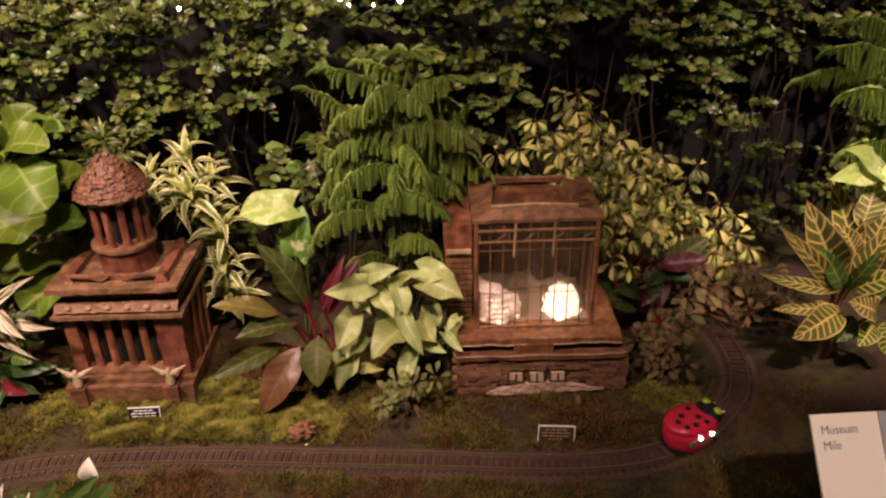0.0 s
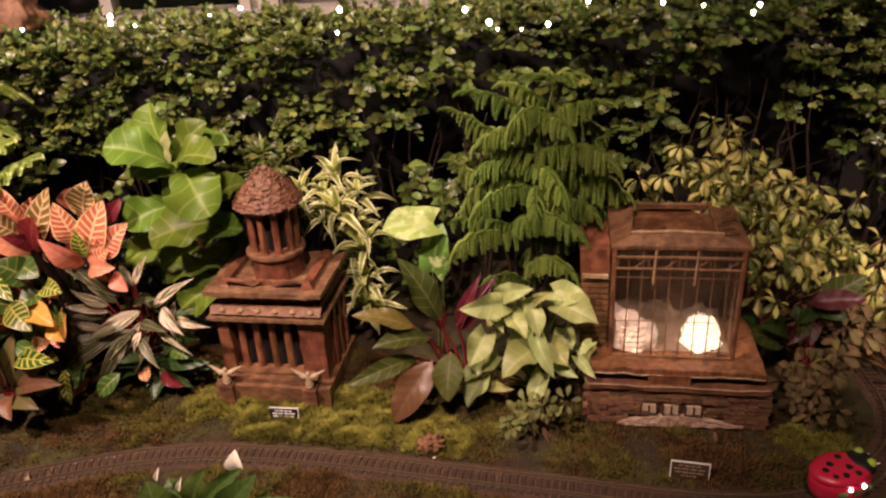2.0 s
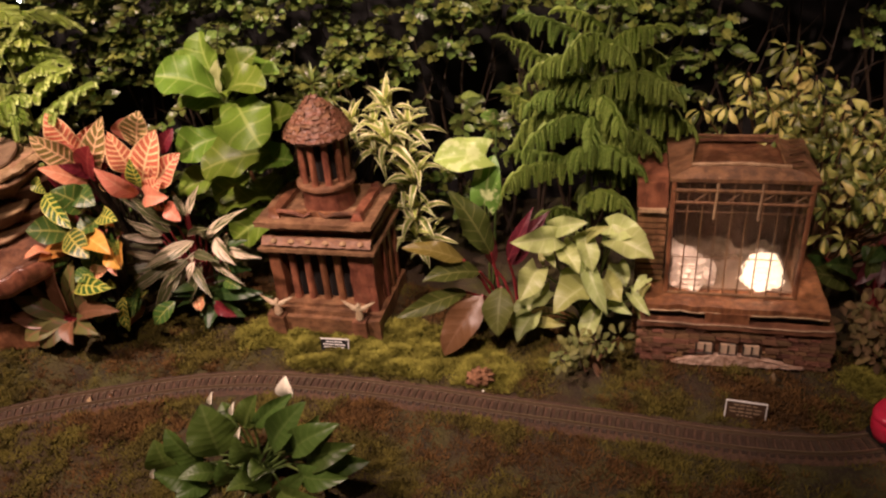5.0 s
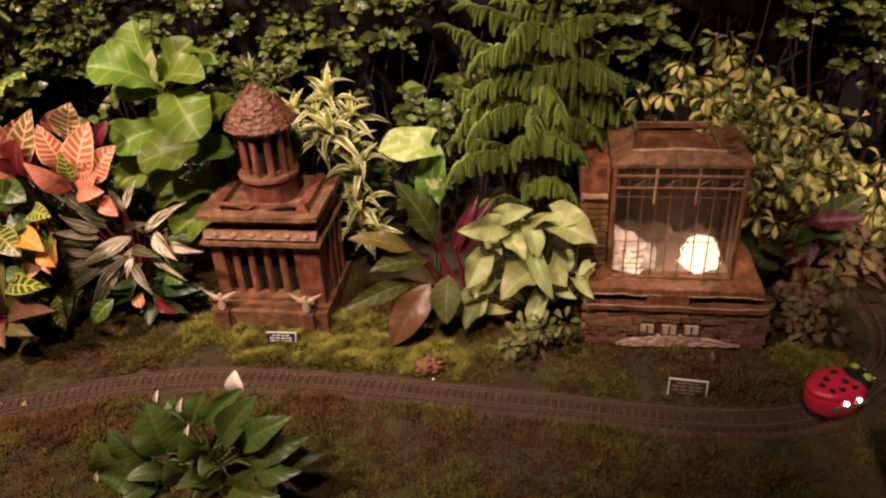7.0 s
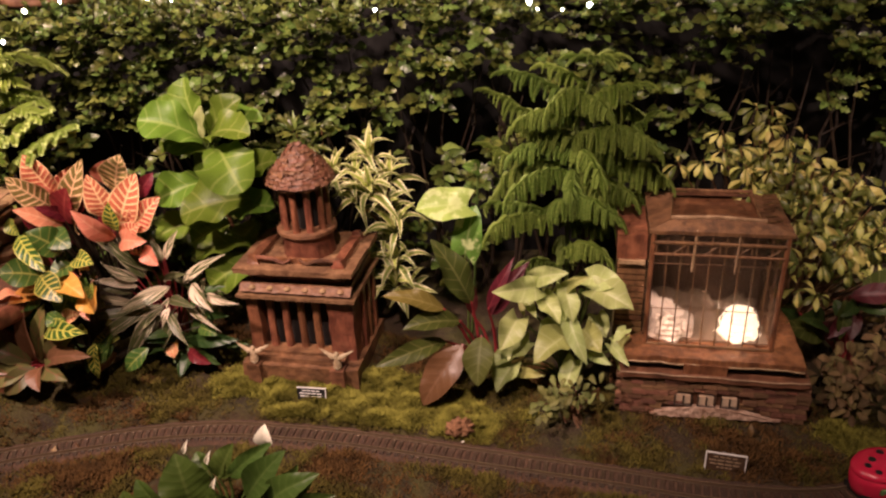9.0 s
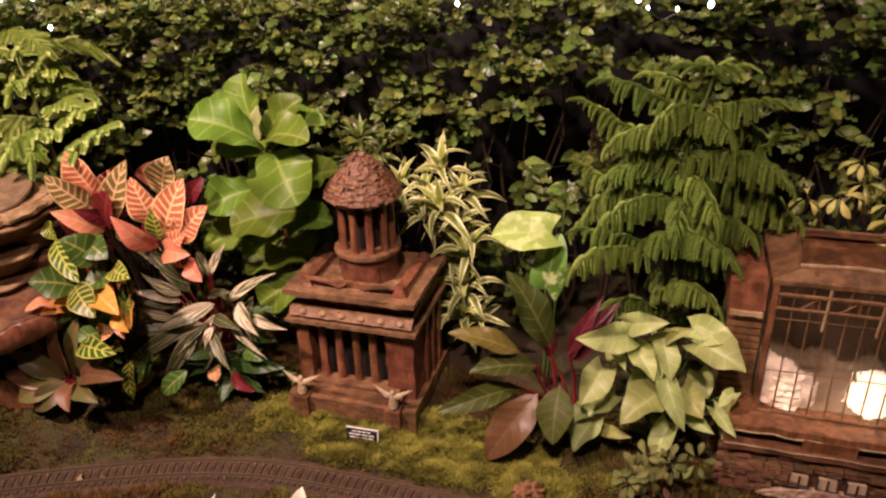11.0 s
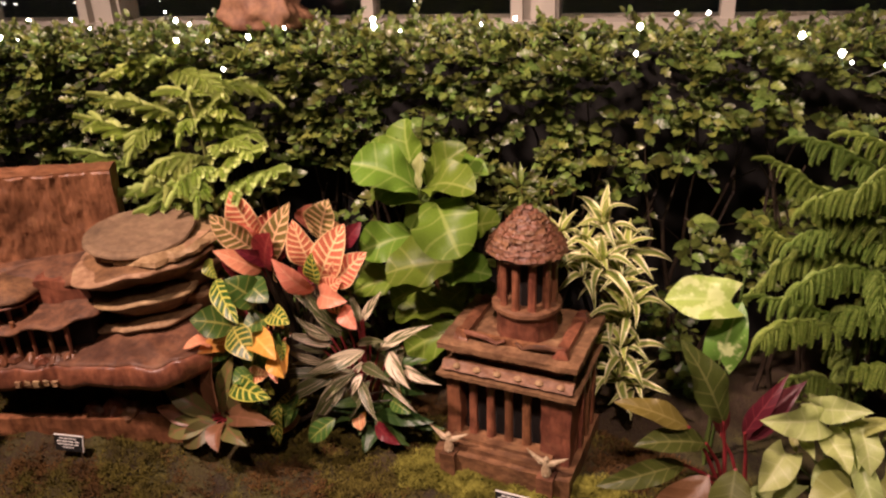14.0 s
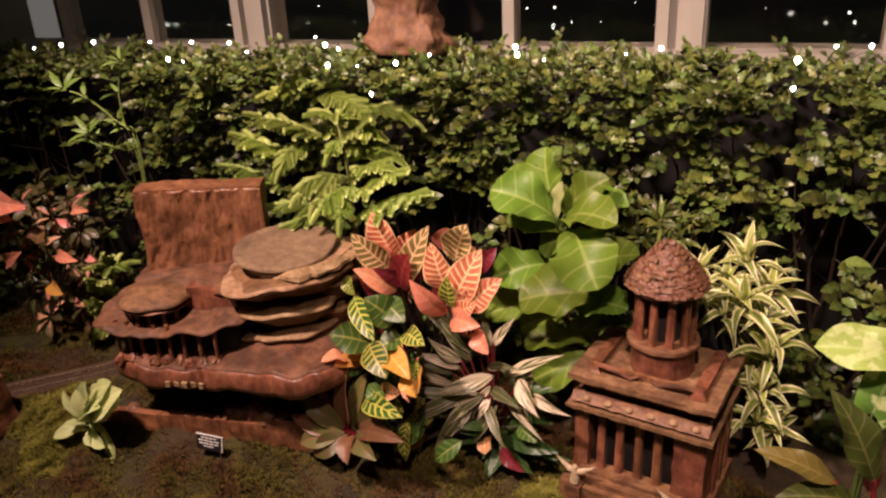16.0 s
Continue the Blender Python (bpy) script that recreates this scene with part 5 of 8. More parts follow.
def engine():
    e = empty("ladybug_engine", pose(0.768, 1.880, -0.0042, 0, 0, 33) @ Matrix.Scale(1.32, 4), "red ladybug model engine with black spots standing on the track", "toy train")
    bm = bmesh.new()
    lathe(bm, [(0.036, 0.012), (0.047, 0.017), (0.0525, 0.030), (0.0545, 0.046), (0.0525, 0.060)], 32, squash=0.70)
    body = part("body", bm, RED, e, "glossy red rounded lower body")
    smooth(body.data)
    bm = bmesh.new()
    rows = [(0.0525, 0.0), (0.0535, 0.003), (0.050, 0.009), (0.040, 0.013), (0.02, 0.0155), (0.004, 0.016)]
    lathe(bm, rows, 28, (-0.002, 0, 0.058), squash=0.71)
    shell = part("shell", bm, RED, e, "domed red back")
    smooth(shell.data)
    for x, y in ((-0.028, -0.018), (-0.012, -0.022), (0.004, -0.010), (-0.02, 0.006), (0.010, -0.024), (0.004, 0.016), (-0.034, -0.002)):
        bm = bmesh.new()
        z = 0.0585 + 0.0155 * max(0.0, 1 - ((x / 0.052) ** 2 + (y / 0.0365) ** 2)) ** 0.42
        lathe(bm, [(0.0062, 0.0), (0.0055, 0.0016), (0.002, 0.0022)], 10, (x, y, z))
        part("spot", bm, BLACK, shell, "black spot")
    bm = bmesh.new()
    lathe(bm, [(0.022, 0.0), (0.026, 0.006), (0.024, 0.016), (0.015, 0.022), (0.003, 0.024)], 18, (0.036, 0, 0.053), squash=1.05)
    head = part("head", bm, BLACK, e, "black rounded head")
    smooth(head.data)
    for s in (-1, 1):
        bm = bmesh.new()
        bmesh.ops.create_uvsphere(bm, u_segments=12, v_segments=8, radius=0.008)
        bmesh.ops.translate(bm, verts=bm.verts, vec=(0.045, s * 0.014, 0.072))
        part("eye", bm, LIME, head, "yellow-green eye")
        bm = bmesh.new()
        tube(bm, [(0.054, s * 0.01, 0.06), (0.066, s * 0.012, 0.064)], 0.0014, 5)
        part("feeler", bm, INKWHITE, head)
    for k in range(3):
        bm = bmesh.new()
        slab(bm, (-0.032 + k * 0.024, -0.0385 + 0.002 * (k != 1), 0.038), (-0.014 + k * 0.024, -0.033, 0.047), (1, 0, 1))
        part("side_patch", bm, plain("leaf_patch", (0.10, 0.16, 0.06), 0.4), body, "green leaf painted on the side")
    for x in (-0.012, 0.014):
        bm = bmesh.new()
        lathe(bm, [(0.0032, 0.0), (0.0032, 0.003), (0.001, 0.004)], 8)
        bmesh.ops.rotate(bm, verts=bm.verts, matrix=Matrix.Rotation(math.pi / 2, 3, "X"))
        bmesh.ops.translate(bm, verts=bm.verts, vec=(x, -0.036, 0.0525))
        part("lamp", bm, BULB, body, "small white lamp")
    bm = bmesh.new()
    slab(bm, (-0.045, -0.024, 0.012), (0.045, 0.024, 0.024), (2, 1, 1))
    part("chassis", bm, BLACK, e)
    bm = bmesh.new()
    lathe(bm, [(0.011, 0.0), (0.0115, 0.001), (0.0095, 0.0015), (0.0095, 0.006), (0.003, 0.007)], 18)
    bmesh.ops.rotate(bm, verts=bm.verts, matrix=Matrix.Rotation(math.pi / 2, 3, "X"))
    wheel = bpy.data.meshes.new("wheel")
    bm.to_mesh(wheel)
    bm.free()
    for x in (-0.03, 0.03):
        for s in (-1, 1):
            place("wheel", wheel, STEEL, e, m=Matrix.Translation((x, -0.0166 * s, 0.0245)) @ Matrix.Rotation(0 if s > 0 else math.pi, 4, "Z"))


engine()


# ---- hedge ----
def whorl(rr, centre, facing, count, size, spread, out):
    """Matrices of leaves set round a twig's end."""
    f = Vector(facing).normalized()
    side = f.orthogonal().normalized()
    other = f.cross(side)
    start = rr.uniform(0, 6.283)
    for k in range(count):
        a = start + 6.283 * k / count + rr.uniform(-0.35, 0.35)
        d = (side * math.cos(a) + other * math.sin(a)) * spread + f * rr.uniform(0.15, 0.6)
        d.normalize()
        s = size * rr.uniform(0.7, 1.2)
        base = Vector(centre) + d * 0.006
        out.append(leaf_matrix(base, base + d * s, f + Vector((rr.uniform(-0.4, 0.4), rr.uniform(-0.4, 0.4), rr.uniform(-0.2, 0.5))), rr.uniform(-0.4, 0.4)))


def hedge_spray(rr, root, way, length, count, size, lobed, oval, bm):
    """A leafy side twig that grows out of the hedge, its leaves set alternately and lying flat to the light."""
    way = Vector(way).normalized()
    side = way.cross(Vector((0, 0, 1))).normalized()
    tip = root + way * length + Vector((0, 0, -0.18 * length))
    tube(bm, [root, root.lerp(tip, 0.5) + Vector((0, 0, 0.05 * length)), tip], [0.0022, 0.0016, 0.0008], 4)
    for k in range(count):
        f = (k + 0.8) / count
        s = 1 if k % 2 else -1
        q = root.lerp(tip, f) + Vector((0, 0, 0.1 * length * f * (1 - f)))
        d = side * s * (1.0 - 0.6 * f) + way * (0.45 + 0.5 * f) + Vector((rr.uniform(-0.3, 0.3), rr.uniform(-0.3, 0.3), rr.uniform(-0.35, 0.25)))
        L = size * rr.uniform(0.7, 1.2) * (1 - 0.25 * f)
        face = Vector((rr.uniform(-0.5, 0.5), rr.uniform(-1.0, -0.3), rr.uniform(0.35, 0.9)))
        (lobed if rr.random() < 0.55 else oval).append(leaf_matrix(q, q + d.normalized() * L, face, rr.uniform(-0.4, 0.4)))


def hedge():
    h = empty("hedge", HM, "long clipped evergreen hedge of glossy lobed leaves below the windows", "hedge")
    rr = random.Random(21)
    lobed, oval = [], []
    bm = bmesh.new()
    for _ in range(4900):
        u, z = rr.uniform(-3.1, 2.5), rr.uniform(0.03, 0.92)
        tiers = 0.75 * noise.noise((u * 2.6, 0, z * 9.0)) + 0.85 * noise.noise((u * 1.7, 5, z * 3.4)) + 0.45 * noise.noise((u * 7.0, 9, z * 13.0))
        top = ease(0.62, 0.86, z) * (1 - 0.40 * ease(0.6, 1.2, u))
        west = ease(0.15, -0.7, u) * 1.0
        shelf = math.exp(-(((z - 0.50) / 0.10) ** 2)) * ease(-0.5, 0.0, u) * ease(0.9, 0.5, u)
        west *= 0.35 + 0.65 * ease(0.40, 0.62, z)
        dense = (0.23 + 0.60 * top + 0.34 * west + 0.26 * shelf - 0.12 * ease(-0.5, 0.1, u) * ease(0.75, 0.55, z) + tiers) * (1 - 0.75 * ease(-1.35, -1.65, u))
        if rr.random() > dense:
            continue
        n = -0.13 + 0.10 * noise.noise((u * 3.1, 3, z * 5)) + rr.uniform(-0.05, 0.08)
        hedge_spray(rr, Vector((u, n, z)), (rr.uniform(-0.7, 0.7), -0.9, rr.uniform(-0.15, 0.45)), rr.uniform(0.07, 0.15), rr.randint(5, 9), rr.uniform(0.034, 0.060), lobed, oval, bm)
    for _ in range(1900):
        u, n = rr.uniform(-3.1, 2.5), rr.uniform(-0.27, 0.13)
        z = 0.912 + 0.022 * noise.noise((u * 4, n * 4, 7)) + rr.uniform(-0.03, 0.015)
        hedge_spray(rr, Vector((u, n, z)), (rr.uniform(-0.8, 0.8), rr.uniform(-0.8, 0.4), rr.uniform(0.1, 0.7)), rr.uniform(0.04, 0.08), rr.randint(4, 6), rr.uniform(0.024, 0.040), lobed, oval, bm)
    part("side_twig_mass", bm, SHADETWIG, h)["kind"] = "stuff"
    scattered("leaves", leaf_mesh("hedge_leaf", "lobed", 0.74, 0.08, 0.2, 0.3, nv=9, nu=2), lobed, HEDGELEAF, h)["kind"] = "stuff"
    scattered("leaves", leaf_mesh("hedge_leaf", "ellip", 0.56, 0.07, 0.25, 0.35, nv=4, nu=2, ripple=13.0), oval, HEDGELEAF, h)["kind"] = "stuff"
    bm = bmesh.new()
    for k in range(110):
        u = -3.05 + k * 0.050 + rr.uniform(-0.02, 0.02)
        n = rr.uniform(-0.18, 0.0)
        pts, p = [], Vector((u, n, -0.01))
        for s in range(7):
            pts.append(p.copy())
            p += Vector((rr.uniform(-0.045, 0.045), rr.uniform(-0.02, 0.02), rr.uniform(0.10, 0.145)))
        tube(bm, pts, [0.008, 0.007, 0.006, 0.005, 0.004, 0.003, 0.002], 5)
        for s in (2, 3, 4, 5):
            q = pts[s]
            tube(bm, [q, q + Vector((rr.uniform(-0.06, 0.06), rr.uniform(-0.1, -0.02), rr.uniform(0.02, 0.09)))], [0.003, 0.0012], 4)
    part("branchwork", bm, SHADETWIG, h)["kind"] = "stuff"


hedge()

# leaves: stalk end, tip, then the width in metres and the arch, or the width over the length; fronds: foot, crest, tip, branchlet
FIG_TOP = [
    (-0.924, 2.07, 0.626, -1.053, 1.99, 0.698, 0.122, 0.18),
    (-0.942, 2.1, 0.627, -0.985, 2.12, 0.779, 0.098, 0.1),
    (-0.942, 2.085, 0.629, -1.074, 2.1, 0.718, 0.09, 0.12),
    (-0.914, 2.09, 0.63, -0.806, 2.1, 0.737, 0.082, 0.14),
    (-0.899, 2.1, 0.616, -0.769, 2.13, 0.669, 0.109, 0.15),
    (-0.893, 2.06, 0.63, -0.731, 2, 0.676, 0.104, 0.16),
    (-0.854, 2.03, 0.626, -0.738, 1.94, 0.545, 0.148, 0.16),
    (-0.917, 2.08, 0.601, -1.045, 2.05, 0.622, 0.098, 0.05),
    (-0.868, 2.11, 0.572, -0.975, 2.08, 0.547, 0.09, 0.1),
]
FIG_LOW = [
    (-0.941, 2.09, 0.501, -1.052, 1.99, 0.474, 0.101, 0.14),
    (-0.768, 2.05, 0.483, -0.948, 1.95, 0.456, 0.132, 0.1),
    (-0.831, 2.1, 0.516, -0.714, 2.08, 0.581, 0.082, 0.12),
    (-0.874, 2.06, 0.425, -0.705, 2.02, 0.475, 0.093, 0.12),
    (-0.938, 2.1, 0.396, -1.088, 2, 0.353, 0.085, 0.1),
    (-0.827, 2.08, 0.326, -0.96, 1.99, 0.312, 0.08, 0.12),
    (-0.816, 2.09, 0.287, -0.939, 2, 0.217, 0.108, 0.15),
    (-0.913, 2.1, 0.366, -1.004, 2.04, 0.325, 0.089, 0.1),
    (-0.829, 2.12, 0.376, -0.872, 2.06, 0.327, 0.076, 0.1),
]
FIG_BUD = [
    (-0.914, 2.06, 0.634, -0.901, 2.06, 0.724, 0.035, 0.04),
]
FIG_TRUNK = [(-0.867, 2.120, 0.027), (-0.897, 2.120, 0.224), (-0.920, 2.110, 0.416), (-0.925, 2.090, 0.544), (-0.924, 2.075, 0.630)]
ROSETTES = [(-0.638, 2.240, 0.492), (-0.547, 2.300, 0.527), (-0.522, 2.220, 0.466), (-0.492, 2.290, 0.474), (-0.563, 2.220, 0.431), (-0.482, 2.240, 0.411), (-0.454, 2.220, 0.353), (-0.496, 2.260, 0.296), (-0.455, 2.220, 0.255), (-0.456, 2.190, 0.191), (-0.425, 2.220, 0.165), (-0.577, 2.270, 0.469)]
RCROT_UP = [
    (1.165, 2.22, 0.254, 1.021, 2.16, 0.517, 0.096, 0.08),
    (1.154, 2.21, 0.253, 0.965, 2.13, 0.46, 0.049, 0.1),
    (1.163, 2.2, 0.249, 0.925, 2.1, 0.351, 0.034, 0.06),
    (1.166, 2.2, 0.259, 1.077, 2.16, 0.395, 0.053, 0.08),
    (1.202, 2.24, 0.304, 1.08, 2.2, 0.564, 0.072, 0.06),
    (1.175, 2.2, 0.433, 1.175, 2.19, 0.594, 0.071, 0.06),
    (1.192, 2.22, 0.339, 1.109, 2.17, 0.452, 0.053, 0.08),
    (1.19, 2.22, 0.256, 1.247, 2.2, 0.439, 0.064, 0.08),
    (1.187, 2.21, 0.254, 1.211, 2.15, 0.402, 0.041, 0.1),
    (1.199, 2.22, 0.245, 1.293, 2.18, 0.326, 0.055, 0.1),
    (1.219, 2.24, 0.337, 1.247, 2.22, 0.519, 0.07, 0.08),
]
RCROT_LOW = [
    (1.181, 2.2, 0.192, 1.038, 2.1, 0.166, 0.083, 0.08),
    (1.174, 2.22, 0.187, 0.991, 2.14, 0.225, 0.038, 0.06),
    (1.27, 2.2, 0.186, 1.17, 2.15, 0.251, 0.072, 0.1),
    (1.269, 2.2, 0.152, 1.217, 2.14, 0.123, 0.057, 0.1),
    (1.308, 2.2, 0.163, 1.287, 2.14, 0.102, 0.067, 0.1),
    (1.234, 2.24, 0.15, 1.181, 2.18, 0.106, 0.057, 0.1),
]
RPALE = [
    (1.185, 2.2, 0.567, 1.07, 2.14, 0.655, 0.071, 0.1),
    (1.167, 2.19, 0.585, 1.042, 2.12, 0.589, 0.062, 0.12),
    (1.186, 2.2, 0.584, 1.209, 2.16, 0.528, 0.055, 0.1),
]
PHILO = [
    (-0.186, 2.05, 0.241, -0.286, 2.04, 0.417, 0.075, 0.1),
    (-0.243, 2, 0.243, -0.38, 1.93, 0.302, 0.052, 0.1),
    (-0.209, 2.02, 0.201, -0.329, 1.92, 0.216, 0.058, 0.12),
    (-0.242, 2, 0.146, -0.384, 1.86, 0.138, 0.053, 0.12),
    (-0.141, 1.98, 0.19, -0.13, 1.9, 0.097, 0.078, 0.1),
    (-0.186, 1.96, 0.17, -0.271, 1.88, 0.024, 0.088, 0.1),
]
PHILO_RED = [
    (-0.144, 2.06, 0.224, -0.085, 2.1, 0.362, 0.041, 0.08),
    (-0.145, 2.08, 0.194, -0.053, 2.14, 0.333, 0.071, 0.08),
    (-0.192, 2.08, 0.187, -0.217, 2.12, 0.299, 0.039, 0.06),
]
POTHOS = [
    (-0.217, 2.14, 0.474, -0.336, 2.08, 0.475, 0.101, 0.08),
    (-0.221, 2.12, 0.343, -0.197, 2.15, 0.472, 0.085, 0.1),
    (-0.204, 2.2, 0.55, -0.233, 2.16, 0.571, 0.038, 0.1),
]
SYNG_TOP = [
    (-0.013, 2.04, 0.317, -0.11, 1.97, 0.328, 0.064, 0.12),
    (-0.018, 2.05, 0.335, 0.068, 2.01, 0.382, 0.052, 0.14),
    (0.121, 2.06, 0.320, 0.222, 2.02, 0.296, 0.078, 0.1),
    (0.105, 2.09, 0.330, 0.198, 2.06, 0.338, 0.062, 0.12),
    (0.041, 2.05, 0.302, 0.117, 2.03, 0.368, 0.033, 0.1),
    (0.054, 2.04, 0.326, 0.085, 1.99, 0.258, 0.05, 0.1),
    (0.064, 2.03, 0.256, 0.126, 1.97, 0.157, 0.045, 0.12),
    (0, 2.04, 0.29, 0.053, 1.99, 0.25, 0.051, 0.1),
    (-0.061, 2.04, 0.218, -0.092, 1.97, 0.163, 0.069, 0.1),
    (0.062, 2.03, 0.192, -0.001, 1.95, 0.152, 0.08, 0.12),
    (-0.045, 2.05, 0.274, -0.009, 2.01, 0.246, 0.026, 0.08),
]
SYNG_LOW = [
    (-0.032, 2.05, 0.146, -0.078, 1.99, 0.117, 0.053, 0.1),
    (-0.071, 2.02, 0.09, -0.096, 1.95, 0.047, 0.065, 0.1),
    (-0.079, 2.03, 0.117, -0.127, 1.97, 0.098, 0.041, 0.1),
    (0.105, 2.04, 0.214, 0.157, 1.99, 0.185, 0.065, 0.1),
    (0.119, 2.03, 0.158, 0.182, 1.99, 0.153, 0.034, 0.08),
    (0.172, 2.04, 0.18, 0.224, 1.99, 0.157, 0.029, 0.08),
    (0.207, 2.05, 0.222, 0.181, 2.01, 0.205, 0.028, 0.08),
    (0.09, 2.02, 0.132, 0.074, 1.97, 0.065, 0.052, 0.1),
    (-0.059, 2.03, 0.059, 0.019, 1.99, 0.092, 0.03, 0.08),
    (0.037, 2.07, 0.196, -0.007, 2.03, 0.168, 0.061, 0.08),
    (0.13, 2.09, 0.228, 0.159, 2.05, 0.191, 0.052, 0.08),
]
PINKS = [
    (-2.461, 1.42, 0.582, -2.195, 1.4, 0.618, 0.078, 0.12),
    (-2.543, 1.42, 0.508, -2.336, 1.4, 0.543, 0.074, 0.1),
    (-2.537, 1.42, 0.349, -2.354, 1.41, 0.439, 0.044, 0.08),
    (-2.201, 1.45, 0.454, -2.001, 1.42, 0.493, 0.035, 0.08),
    (-2.063, 1.46, 0.622, -1.998, 1.45, 0.688, 0.033, 0.08),
    (-2.053, 1.46, 0.618, -1.914, 1.44, 0.645, 0.029, 0.08),
    (-2.27, 1.44, 0.35, -2.158, 1.42, 0.348, 0.044, 0.1),
    (-2.244, 1.45, 0.532, -2.254, 1.42, 0.484, 0.051, 0.1),
    (-2.464, 1.44, 0.177, -2.383, 1.42, 0.269, 0.048, 0.1),
]
FIRLET = [
    (-2.277, 1.6, 0.164, -2.222, 1.56, 0.228, -2.233, 1.54, 0.243, 0.05),
    (-2.239, 1.6, 0.255, -2.203, 1.56, 0.311, -2.202, 1.54, 0.328, 0.05),
    (-2.258, 1.6, 0.21, -2.116, 1.56, 0.288, -2.042, 1.54, 0.317, 0.05),
    (-2.223, 1.6, 0.318, -2.202, 1.58, 0.36, -2.183, 1.57, 0.393, 0.045),
    (-2.297, 1.6, 0.116, -2.273, 1.56, 0.142, -2.276, 1.54, 0.13, 0.04),
]
FIRLET_TRUNK = [(-2.295, 1.600, 0.096), (-2.248, 1.600, 0.233), (-2.183, 1.590, 0.385)]
PINE_A = [
    (0.012, 2.31, 0.701, -0.048, 2.3, 0.783, -0.154, 2.3, 0.781, 0.045),
    (-0.009, 2.3, 0.585, -0.071, 2.3, 0.683, -0.198, 2.31, 0.726, 0.05),
    (0.001, 2.31, 0.492, -0.096, 2.34, 0.625, -0.213, 2.32, 0.407, 0.055),
    (0.025, 2.29, 0.716, 0.084, 2.24, 0.757, 0.123, 2.2, 0.714, 0.045),
    (0.051, 2.33, 0.705, 0.103, 2.32, 0.756, 0.183, 2.3, 0.764, 0.045),
    (0.018, 2.28, 0.618, 0.154, 2.2, 0.724, 0.236, 2.16, 0.651, 0.055),
    (0.076, 2.3, 0.553, 0.177, 2.26, 0.619, 0.266, 2.24, 0.541, 0.06),
    (0.096, 2.27, 0.516, 0.158, 2.22, 0.532, 0.189, 2.2, 0.507, 0.045),
    (-0.022, 2.24, 0.41, -0.112, 2.15, 0.479, -0.148, 2.09, 0.425, 0.055),
]
PINE_B = [
    (-0.042, 2.26, 0.429, 0.068, 2.18, 0.545, 0.162, 2.12, 0.487, 0.055),
    (0.015, 2.24, 0.32, 0.084, 2.18, 0.417, 0.144, 2.14, 0.364, 0.045),
    (0.049, 2.36, 0.728, -0.01, 2.36, 0.786, -0.073, 2.38, 0.782, 0.045),
    (0.045, 2.32, 0.429, 0.178, 2.3, 0.494, 0.286, 2.3, 0.471, 0.055),
    (-0.005, 2.34, 0.532, -0.118, 2.36, 0.517, -0.219, 2.36, 0.56, 0.05),
    (0.016, 2.32, 0.359, 0.138, 2.3, 0.413, 0.227, 2.28, 0.398, 0.05),
    (-0.016, 2.32, 0.39, -0.11, 2.32, 0.416, -0.185, 2.3, 0.418, 0.05),
    (0.022, 2.36, 0.558, 0.122, 2.38, 0.572, 0.191, 2.38, 0.653, 0.05),
    (0.008, 2.28, 0.238, -0.046, 2.24, 0.324, -0.102, 2.18, 0.28, 0.05),
]
PINE_TRUNK = [(0.023, 2.300, -0.119), (0.017, 2.300, 0.228), (0.016, 2.300, 0.436), (0.029, 2.300, 0.627), (0.055, 2.300, 0.746), (0.070, 2.300, 0.822)]
LIME_A = [
    (-1.637, 1.98, 0.863, -1.66, 1.94, 0.899, -1.713, 1.9, 0.88, 0.05),
    (-1.622, 1.98, 0.857, -1.496, 1.95, 0.897, -1.377, 1.92, 0.855, 0.045),
    (-1.593, 1.97, 0.754, -1.632, 1.9, 0.796, -1.731, 1.86, 0.822, 0.055),
    (-1.644, 1.97, 0.658, -1.694, 1.9, 0.717, -1.795, 1.85, 0.758, 0.06),
    (-1.746, 1.96, 0.567, -1.758, 1.88, 0.647, -1.862, 1.84, 0.665, 0.05),
    (-1.469, 1.92, 0.772, -1.458, 1.88, 0.786, -1.454, 1.86, 0.765, 0.03),
    (-1.469, 1.92, 0.772, -1.4, 1.89, 0.805, -1.35, 1.88, 0.839, 0.03),
    (-1.469, 1.93, 0.666, -1.487, 1.84, 0.718, -1.521, 1.8, 0.656, 0.055),
    (-1.463, 1.93, 0.644, -1.409, 1.84, 0.687, -1.444, 1.8, 0.629, 0.05),
]
LIME_B = [
    (-1.478, 1.94, 0.677, -1.364, 1.9, 0.736, -1.278, 1.88, 0.746, 0.04),
    (-1.47, 1.94, 0.624, -1.308, 1.88, 0.707, -1.223, 1.86, 0.744, 0.05),
    (-1.467, 1.94, 0.56, -1.256, 1.86, 0.665, -1.125, 1.83, 0.72, 0.055),
    (-1.49, 1.94, 0.556, -1.527, 1.86, 0.613, -1.667, 1.8, 0.595, 0.055),
    (-1.512, 1.92, 0.566, -1.51, 1.84, 0.584, -1.555, 1.8, 0.571, 0.045),
    (-1.663, 2, 0.746, -1.498, 1.98, 0.802, -1.381, 1.96, 0.792, 0.05),
    (-1.664, 2, 0.664, -1.753, 1.99, 0.72, -1.729, 1.9, 0.663, 0.05),
    (-1.597, 2, 0.723, -1.44, 1.98, 0.765, -1.314, 1.95, 0.746, 0.05),
]
